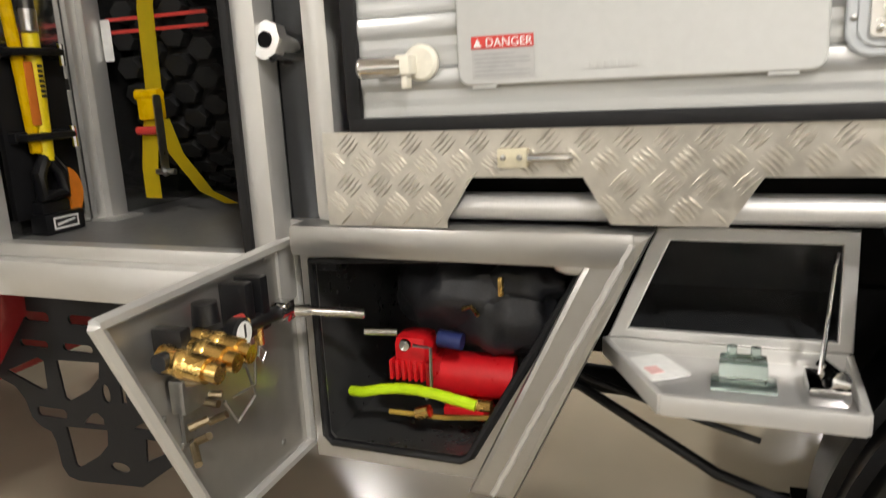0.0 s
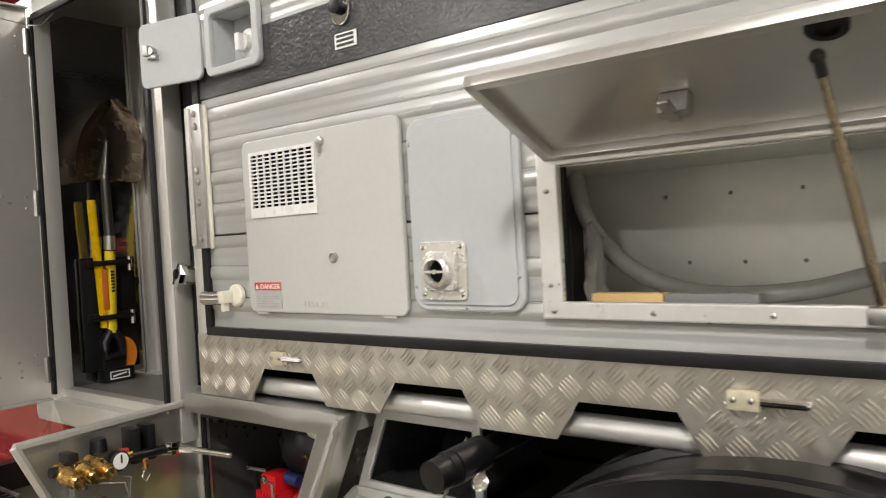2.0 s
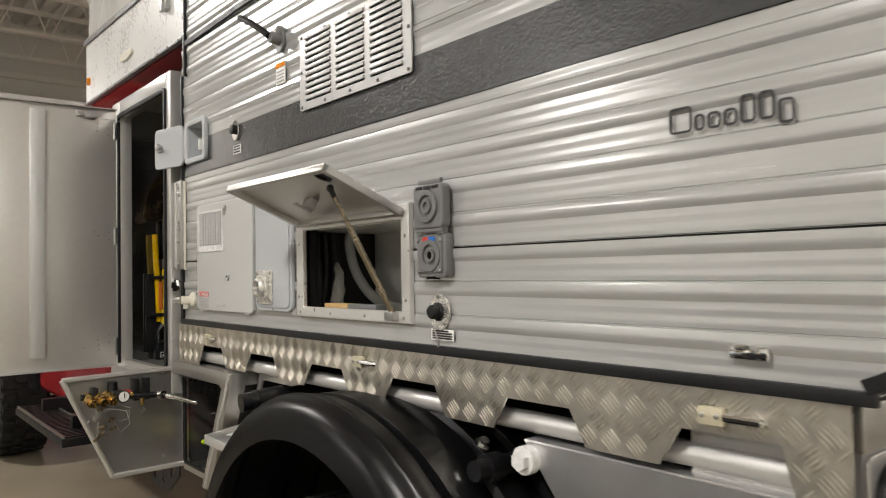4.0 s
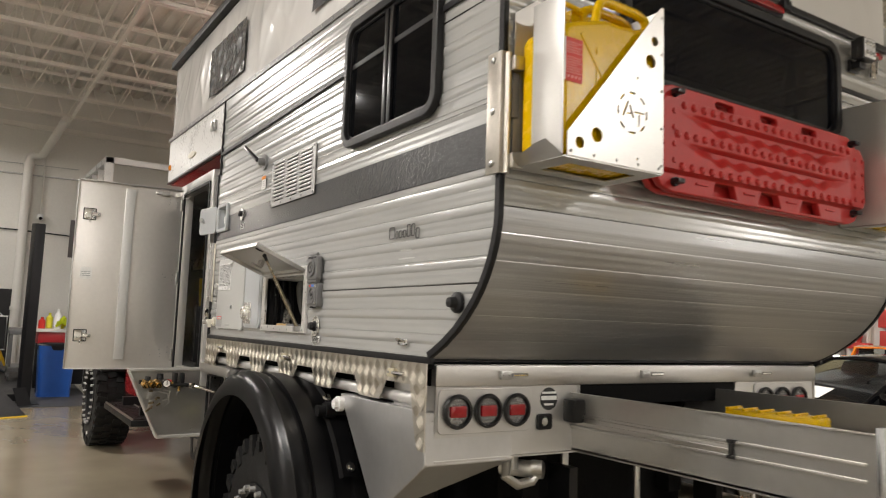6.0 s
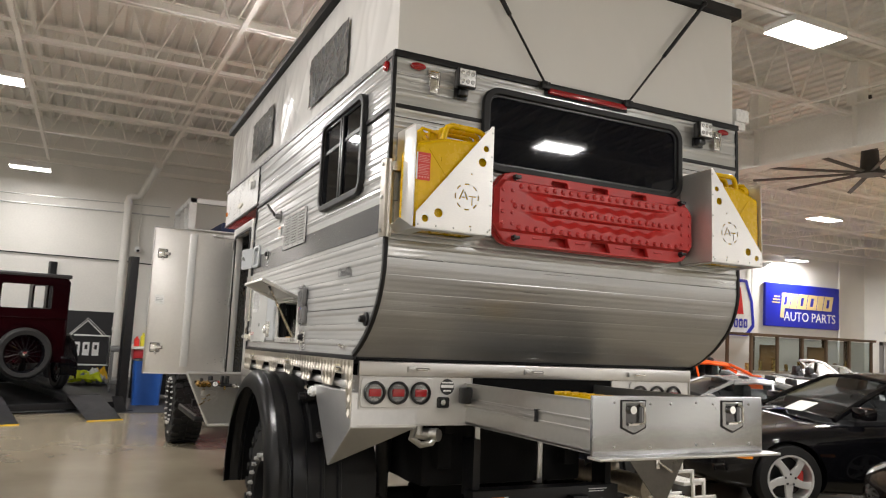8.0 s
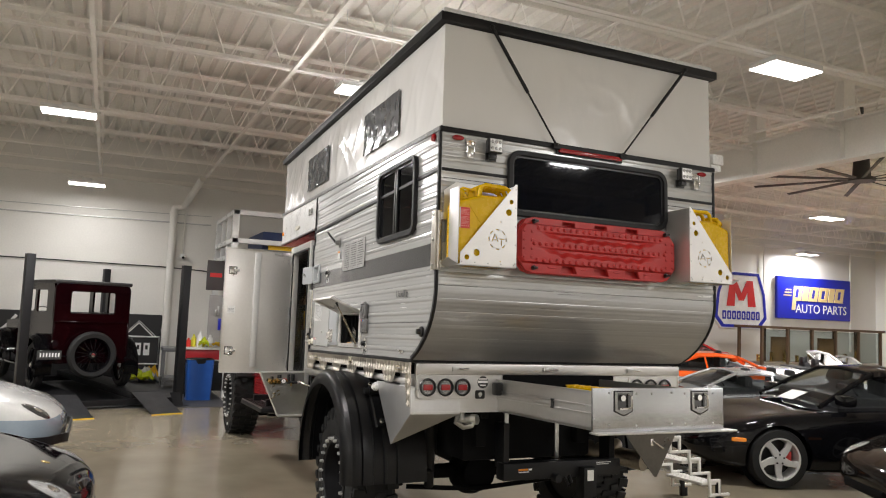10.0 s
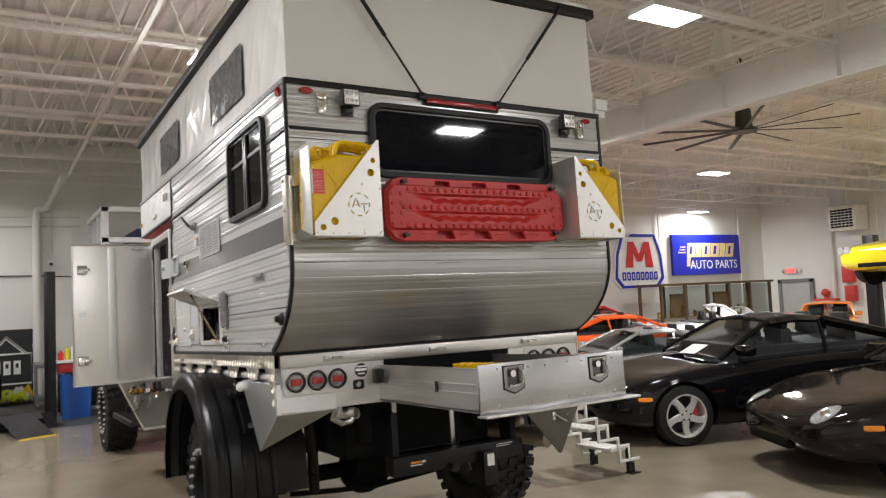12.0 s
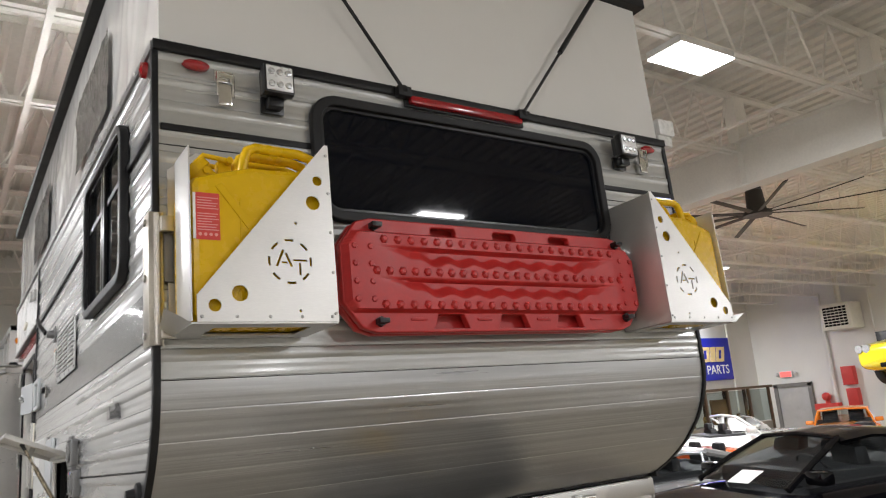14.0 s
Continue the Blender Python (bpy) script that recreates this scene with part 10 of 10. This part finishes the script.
def wall_fittings():
    b = bm_new()
    cyl(b, (WX + 0.13, -0.50, 0.0), (WX + 0.13, -0.50, 3.66), 0.075, 18)
    tube(b, [(WX + 0.13, -0.50, 3.64), (WX + 0.13, -0.495, 3.71), (WX + 0.14, -0.46, 3.745), (WX + 0.15, -0.37, 3.75), (WX + 0.18, -0.31, 3.77), (WX + 0.30, -0.27, 3.83), (WX + 1.30, -0.10, 4.20), (WX + 1.36, -0.09, 4.23)], 0.068, 12)
    for z in (1.05, 2.05, 3.55):
        cyl(b, (WX + 0.13, -0.50, z), (WX + 0.13, -0.50, z + 0.06), 0.088, 18)
    tagged(part("drain_pipe", b, WALL_BLOCK), "cream painted drain pipe rising up the wall to the roof", "pipe", kind="structure")
    for z, r, sag in ((3.40, 0.014, 0.02), (3.57, 0.007, 0.04)):
        b = bm_new()
        tube(b, [(WX + 0.03, HY0, z + 0.02), (WX + 0.03, -4.5, z - 0.02), (WX + 0.03, -2.2, z), (WX + 0.03, 0.3, z + sag)], r, 6)
        whole("wall_conduit", b, STEEL, "thin grey electrical conduit along the wall", "conduit", "wall conduits")
    b = bm_new()
    tube(b, [(WX + 0.03, -6.0, 2.46), (WX + 0.03, -3.2, 2.45), (WX + 0.03, -0.65, 2.435), (WX + 0.03, 0.2, 2.40), (WX + 0.03, 0.6, 2.33)], 0.012, 6)
    whole("wall_cable", b, BLACK_TRIM, "dark cable sagging along the wall", "cable")
    b = bm_new()
    cyl(b, (WX + 0.03, -0.25, 2.72), (WX + 0.03, -0.25, 3.80), 0.016, 8)
    whole("wall_conduit", b, WALL_BLOCK, "cream painted conduit feeding a small camera", "conduit", "wall conduits")
    b = bm_new()
    box(b, WX, WX + 0.08, -0.30, -0.20, 2.64, 2.74, 0.01)
    ball(b, (WX + 0.12, -0.25, 2.67), 0.055, 14)
    cm = whole("security_camera", b, WHITE_PAINT, "small white dome camera on the wall", "camera")
    b = bm_new()
    lathe(b, [(0.030, 0), (0.022, 0.010), (0.0001, 0.012)], 14, pose(WX + 0.165, -0.25, 2.66, 0, 90, 0))
    part("dark_lens", b, GLASS_DARK, cm)
    for y in (17.0, 20.95):
        b = bm_new()
        cyl(b, (WX + 0.06, y, 1.0 if y > 18 else 2.6), (WX + 0.06, y, 4.3), 0.035 if y > 18 else 0.02, 10)
        whole("riser_pipe", b, WALL_BLOCK, "cream painted riser pipe on the wall", "pipe", "riser pipes")
    # north wall: door, exit sign, heater, red cabinets
    YN = HY1
    b = bm_new()
    box(b, -12.6, -11.55, YN - 0.06, YN, 0, 1.62, 0.01)
    d = tagged(part("door_1", b, mat("grey_door", (0.45, 0.44, 0.42), 0.5)), "plain grey steel door with frame", "door", kind="structure")
    b = bm_new()
    box(b, -12.72, -12.60, YN - 0.10, YN, 0, 1.72)
    box(b, -11.55, -11.43, YN - 0.10, YN, 0, 1.72)
    box(b, -12.72, -11.43, YN - 0.10, YN, 1.62, 1.74)
    tagged(part("door_frame_1", b, mat("dark_grey_frame", (0.2, 0.19, 0.18), 0.5)), "dark grey steel door frame", "door frame", kind="structure")
    t = thing("exit_sign", "lit red exit sign with two small lamps", "exit sign", at=(-12.2, YN - 0.1, 1.95))
    b = bm_new()
    box(b, -12.42, -12.0, YN - 0.10, YN, 1.93, 2.13, 0.01)
    part("case", b, WHITE_PAINT, t)
    b = bm_new()
    box(b, -12.40, -12.02, YN - 0.108, YN - 0.10, 1.95, 2.11)
    part("red_face", b, mat("lit_red_face", (1.0, 0.12, 0.10), emit=1.2), t)
    b = bm_new()
    for s in (-0.32, 0.32):
        ball(b, (-12.21 + s, YN - 0.08, 2.04), 0.06, 10)
    each("lamp_head", b, WHITE_PAINT, t)
    t = thing("unit_heater", "beige hanging gas unit heater with louvres", "heater", at=(-9.9, YN - 0.5, 3.2))
    b = bm_new()
    box(b, -10.35, -9.45, YN - 0.75, YN - 0.05, 3.18, 3.95, 0.02)
    cyl(b, (-9.9, YN - 0.4, 3.95), (-9.9, YN - 0.4, HZ + 0.02), 0.08, 12)
    part("case", b, CREAM, t)
    b = bm_new()
    for r in range(7):
        for c in range(6):
            box(b, -10.26 + c * 0.12, -10.16 + c * 0.12, YN - 0.758, YN - 0.75, 3.28 + r * 0.085, 3.34 + r * 0.085)
    each("louvre", b, UNDER, t)
    for x in (-10.7, -9.2):
        b = bm_new()
        cyl(b, (x, YN - 0.08, 0), (x, YN - 0.08, 4.4), 0.06 if x < -10 else 0.025, 10)
        whole("riser_pipe", b, WALL_BLOCK, "cream painted riser pipe on the wall", "pipe", "riser pipes")
    t = thing("fire_valve_cabinet", "red fire protection cabinets and valves on the wall", "fire cabinet", at=(-10.2, YN - 0.2, 1.0))
    b = bm_new()
    box(b, -10.35, -10.0, YN - 0.22, YN, 1.55, 2.1, 0.01)
    part("upper_box", b, RED_LABEL, t)
    b = bm_new()
    box(b, -10.3, -9.98, YN - 0.22, YN, 0.95, 1.45, 0.01)
    part("lower_box", b, RED_LABEL, t)
    b = bm_new()
    box(b, -11.35, -10.6, YN - 0.25, YN, 0.85, 1.05, 0.02)
    cyl(b, (-10.95, YN - 0.15, 0), (-10.95, YN - 0.15, 1.35), 0.07, 12)
    ball(b, (-10.95, YN - 0.2, 1.25), 0.13, 12)
    each("valve", b, RED_LABEL, t)
    # two-post lift under the yellow car
    t = thing("two_post_lift", "black two-post car lift holding a raised car", "car lift")
    for x, y in ((-5.6, 15.2), (-3.0, 16.5)):
        b = bm_new()
        box(b, x - 0.12, x + 0.12, y - 0.12, y + 0.12, 0, 2.6, 0.01)
        box(b, x - 0.3, x + 0.3, y - 0.3, y + 0.3, 0, 0.02)
        part("column", b, BLACK_STEEL, t)
    for a, c in (((-5.6, 15.2), (-4.9, 14.8)), ((-5.6, 15.2), (-4.5, 16.4)), ((-3.0, 16.5), (-3.9, 15.2)), ((-3.0, 16.5), (-3.7, 17.0))):
        b = bm_new()
        tube(b, [(*a, 1.62), (*c, 1.66)], 0.06, 6)
        cyl(b, (*c, 1.64), (*c, 1.80), 0.07, 12)
        part("arm", b, BLACK_STEEL, t)


wall_fittings()


def glass_shed():
    t = thing("display_case", "long brown framed glass display case with wooden panels", "display case", at=(-11.4, 17.0, 0))
    BR = mat("brown_frame_wood", (0.10, 0.06, 0.03), 0.5)
    X0, X1, Y0, Y1, Z1 = -11.9, -11.1, 14.6, 19.4, 1.68
    b = bm_new()
    box(b, X0 - 0.1, X1 + 0.1, Y0 - 0.1, Y1 + 0.1, Z1, Z1 + 0.07, 0.01)
    part("top", b, BR, t)
    for k in range(6):
        y = Y0 + (Y1 - Y0) * k / 5
        for x in (X0, X1):
            b = bm_new()
            box(b, x - 0.035, x + 0.035, y - 0.035, y + 0.035, 0, Z1)
            part("post", b, BR, t)
    b = bm_new()
    box(b, X0, X1, Y0, Y1, 0.0, 0.75)
    part("base_cabinet", b, mat("grey_case_base", (0.25, 0.22, 0.18), 0.5), t)
    for k in range(5):
        b = bm_new()
        y = Y0 + (Y1 - Y0) * k / 5 + 0.06
        box(b, X1 - 0.004, X1 + 0.004, y, y + (Y1 - Y0) / 5 - 0.12, 0.78, Z1 - 0.02)
        g = part("pane", b, CAR_GLASS, t)
        g.visible_shadow = False
    b = bm_new()
    for k in range(2):
        box(b, X0 + 0.1, X0 + 0.16, Y0 + 1.1 + k * 1.9, Y0 + 1.8 + k * 1.9, 0.76, 1.45)
    part("wood_panel", b, mat("honey_wood_panel", (0.35, 0.20, 0.08), 0.5, 0, 0.2, 4, 40, 0.0003, (0.3, 0.3, 3)), t)
    b = bm_new()
    for k in range(9):
        y = Y0 + 0.3 + k * 0.5
        cyl(b, (X0 + 0.4, y, 0.76), (X0 + 0.4, y, 0.95 + 0.08 * (k % 3)), 0.05, 10)
    each("trophy", b, BRASS, t)


glass_shed()


def work_corner():
    t = thing("work_bench", "red workbench with a pale top against the wall", "workbench", at=(-10.6, 0.3, 0))
    b = bm_new()
    box(b, -11.0, -10.25, -0.36, 1.6, 0.86, 0.90, 0.008)
    part("worktop", b, mat("pale_worktop", (0.6, 0.58, 0.53), 0.5), t)
    b = bm_new()
    box(b, -10.95, -10.30, -0.32, 1.55, 0.68, 0.86, 0.01)
    part("drawer_case", b, mat("red_bench_paint", (0.35, 0.015, 0.02), 0.35), t)
    for x, y in ((-10.90, -0.27), (-10.35, -0.27), (-10.90, 1.5), (-10.35, 1.5)):
        b = bm_new()
        box(b, x - 0.03, x + 0.03, y - 0.03, y + 0.03, 0, 0.68, 0.004)
        part("leg", b, BLACK_STEEL, t)
    b = bm_new()
    box(b, -10.92, -10.33, -0.02, 1.5, 0.12, 0.62, 0.01)
    part("lower_shelf", b, BLACK_STEEL, t)
    for k, (y, c) in enumerate(((-0.28, (0.6, 0.03, 0.02)), (-0.18, (0.7, 0.65, 0.05)), (-0.08, (0.8, 0.8, 0.78)), (0.02, (0.75, 0.6, 0.02)), (0.10, (0.6, 0.6, 0.58)))):
        b = bm_new()
        h = 0.16 + 0.06 * (k % 3)
        lathe(b, [(0.045, 0), (0.045, h * 0.7), (0.018, h * 0.85), (0.018, h), (0.0001, h)], 14, pose(-10.45 - 0.08 * (k % 2), y, 0.90))
        whole("spray_bottle", b, mat("bottle_%d" % k, c, 0.4), "small plastic workshop bottle on the bench", "bottle", "bench bottles")
    HI = mat("hi_vis_yellow", (0.62, 0.70, 0.02), 0.7, 0, 0.2, 8, 60, 0.001)
    CLOTHS = (HI, mat("orange_yellow_rag", (0.72, 0.46, 0.02), 0.8), mat("white_rag", (0.62, 0.63, 0.60), 0.8), mat("blue_grey_rag", (0.16, 0.20, 0.26), 0.8), mat("grey_rag", (0.30, 0.30, 0.29), 0.8))

    def rag(x, y, z, w, h, seed):
        """A crumpled cloth: a folded sheet that lies in loose ridges."""
        bb = bm_new()
        n = 10
        o = Vector((seed * 3.1, seed * 1.7, 0))
        g = []
        for i in range(n + 1):
            row = []
            for j in range(n + 1):
                u, v = i / n * 2 - 1, j / n * 2 - 1
                r = min(1, math.hypot(u, v) / 1.25)
                q = Vector((u * 1.7, v * 1.7, 0)) + o
                hh = h * (1 - r * r) * (0.65 + 0.55 * noise.noise(q * 1.3)) + 0.35 * h * abs(noise.noise(q * 2.6)) + 0.004
                k = 1 + 0.25 * noise.noise(q * 1.1 + Vector((5, 5, 5)))
                row.append(bb.verts.new((x + u * w * k * 0.9, y + v * w * k, z + max(0.004, hh))))
            g.append(row)
        for i in range(n):
            for j in range(n):
                bb.faces.new((g[i][j], g[i + 1][j], g[i + 1][j + 1], g[i][j + 1]))
        bmesh.ops.solidify(bb, geom=bb.faces[:], thickness=0.006)
        return bb

    rg = thing("rag_heap", "crumpled high-visibility yellow and white rags on the bench", "rag", at=(-10.5, 0.05, 0.9))
    for k, (y, w, h, c) in enumerate(((0.20, 0.12, 0.10, 1), (-0.02, 0.09, 0.20, 0), (0.34, 0.10, 0.14, 1), (0.08, 0.08, 0.08, 2))):
        part("rag", rag(-10.47 + 0.05 * (k % 2), y, 0.902, w, h, k), CLOTHS[c], rg, "", 60)
    cp = thing("clothes_pile", "pile of high-visibility yellow and grey clothing on the floor", "clothes pile", at=(-12.9, -0.85, 0))
    rs = random.Random(21)
    for k, c in enumerate((3, 4, 2, 0, 3, 0, 0, 1, 2)):
        lift_ = 0.015 * k
        part("garment", rag(-12.88 + rs.uniform(-0.12, 0.16), -0.86 + rs.uniform(-0.22, 0.22), 0.006 + lift_, rs.uniform(0.13, 0.22), rs.uniform(0.16, 0.30), 20 + k), CLOTHS[c], cp, "", 60)
    t = thing("waste_bin", "blue plastic waste bin with a black liner", "waste bin", at=(-10.05, -0.1, 0))
    b = bm_new()
    plate(b, rect(-0.18, -0.21, 0.18, 0.21, 0.06, 4), [], 0.01, pose(-10.05, -0.1, 0.01))
    ro = rect(-0.20, -0.23, 0.20, 0.23, 0.06, 4)
    r0 = [b.verts.new((-10.05 + x * 0.86, -0.1 + y * 0.86, 0.0)) for x, y in ro]
    r1 = [b.verts.new((-10.05 + x, -0.1 + y, 0.70)) for x, y in ro]
    for k in range(len(ro)):
        b.faces.new((r0[k], r0[(k + 1) % len(ro)], r1[(k + 1) % len(ro)], r1[k]))
    part("bin", b, mat("blue_bin_plastic", (0.01, 0.07, 0.30), 0.4), t)
    b = bm_new()
    lathe(b, [(1.0, -0.06), (1.05, 0.0), (0.95, 0.02), (0.9, -0.04)], 20, pose(-10.05, -0.1, 0.70) @ Matrix.Diagonal((0.205, 0.235, 1, 1)))
    part("bin_liner", b, BLACK_TRIM, t)
    # tool cart beside the column
    t = thing("tool_cart", "grey rolling tool cart with a lower tray", "tool cart", at=(-12.0, -0.3, 0))
    b = bm_new()
    box(b, -12.3, -11.7, -0.62, -0.16, 0.72, 0.80, 0.02)
    part("top_tray", b, DARK_GREY_PLASTIC, t)
    b = bm_new()
    box(b, -12.3, -11.7, -0.60, -0.18, 0.14, 0.22, 0.02)
    part("low_tray", b, DARK_GREY_PLASTIC, t)
    b = bm_new()
    for x in (-12.26, -11.74):
        for y in (-0.58, -0.2):
            box(b, x - 0.02, x + 0.02, y - 0.02, y + 0.02, 0.10, 0.74)
            cyl(b, (x, y - 0.015, 0.05), (x, y + 0.015, 0.05), 0.05, 12)
    each("leg", b, DARK_GREY_PLASTIC, t)
    # white storage loft above the bench
    t = thing("storage_rack", "white timber storage loft with crates on top", "rack", at=(-11.5, 1.5, 0))
    for x in (-12.6, -11.9, -11.2, -10.36):
        for y in (0.40, 2.2, 4.0):
            if y > 1 and -12 < x < -11:
                continue
            w = 0.06 if x in (-12.6, -10.36) else 0.035
            b = bm_new()
            box(b, x - w, x + w, y - w, y + w, 2.60 if w < 0.05 else 0, 3.46, 0.006)
            part("upright", b, WHITE_PAINT, t)
    for z in (2.55, 2.84, 3.37):
        b = bm_new()
        box(b, -10.42, -10.30, 0.343, 4.06, z, z + 0.09, 0.005)
        part("rail", b, WHITE_PAINT, t)
        b = bm_new()
        box(b, -12.66, -10.422, 0.343, 0.43, z + 0.002, z + 0.088, 0.005)
        part("rail", b, WHITE_PAINT, t)
    b = bm_new()
    box(b, -12.66, -10.43, 0.44, 4.06, 2.50, 2.56)
    part("deck", b, mat("plywood_deck", (0.35, 0.27, 0.17), 0.6), t)
    b = bm_new()
    box(b, -12.2, -10.6, 0.95, 2.8, 2.562, 3.12, 0.03)
    whole("blue_crate", b, mat("blue_tarp", (0.015, 0.03, 0.10), 0.6), "dark blue covered crate on the loft", "crate")
    b = bm_new()
    box(b, -10.50, -10.46, 1.05, 1.75, 2.562, 2.92)
    whole("yellow_sign_board", b, YELLOW_CAN, "yellow painted board leaning on the loft rail", "board")
    b = bm_new()
    box(b, -11.0, -10.98, 0.02, 0.36, 1.95, 2.52, 0.003)
    whole("dark_poster", b, mat("dark_poster", (0.06, 0.05, 0.05), 0.5), "dark poster with a red band hung on the rack", "poster")
    b = bm_new()
    box(b, -10.979, -10.976, 0.08, 0.30, 2.20, 2.28)
    whole("poster_band", b, SIGN_RED, "red band of plain print on the poster", "poster print")
    b = bm_new()
    box(b, -11.02, -11.0, 0.10, 1.6, 0.90, 1.86, 0.003)
    whole("peg_board", b, mat("grey_peg_board", (0.30, 0.29, 0.28), 0.6), "grey tool board behind the bench", "tool board")
    rs = random.Random(8)
    for k in range(26):
        b = bm_new()
        y, z, h = rs.uniform(0.14, 1.55), rs.uniform(1.15, 1.75), rs.uniform(0.06, 0.22)
        box(b, -11.002, -10.96, y - 0.015, y + 0.015 + 0.02 * (k % 2), z - h / 2, z + h / 2, 0.004)
        whole("hand_tool", b, (STEEL, BLACK_PLASTIC, RED_LABEL, SIGN_BLUE)[k % 4], "hand tool hung on the tool board", "hand tool", "hand tools")
    b = bm_new()
    box(b, -13.3, -9.0, -4.0, 0.3, 0.001, 0.006)
    tagged(part("floor_mat", b, mat("dark_floor_mat", (0.05, 0.05, 0.052), 0.55, 0, 0.2, 4, 60, 0.0005)), "dark grey floor covering around the lift", "floor mat", kind="structure")


work_corner()


def ceiling_fan():
    c = Vector((-3.73, 8.55, 4.06))
    t = thing("ceiling_fan", "large grey industrial ceiling fan with long thin blades", "ceiling fan", at=c)
    GR = mat("fan_grey", (0.06, 0.056, 0.05), 0.5, 0.3)
    b = bm_new()
    cyl(b, c + Vector((0, 0, 0.30)), (c.x, c.y, HZ), 0.035, 14)
    cyl(b, c + Vector((0, 0, 0.26)), c + Vector((0, 0, 0.34)), 0.10, 14)
    cyl(b, c - Vector((0, 0, 0.06)), c + Vector((0, 0, 0.24)), 0.13, 22, 0.11)
    cyl(b, c - Vector((0, 0, 0.10)), c - Vector((0, 0, 0.05)), 0.19, 22)
    part("motor", b, GR, t)
    for k in range(10):
        b = bm_new()
        m = Matrix.Translation(c) @ pose(0, 0, -0.07, 0, 0, k * 36 + 27)
        box(b, 0.16, 1.55, -0.03, 0.03, -0.006, 0.006, 0.003, m @ pose(0, 0, 0, 16, 0, 0))
        part("blade", b, GR, t)


ceiling_fan()
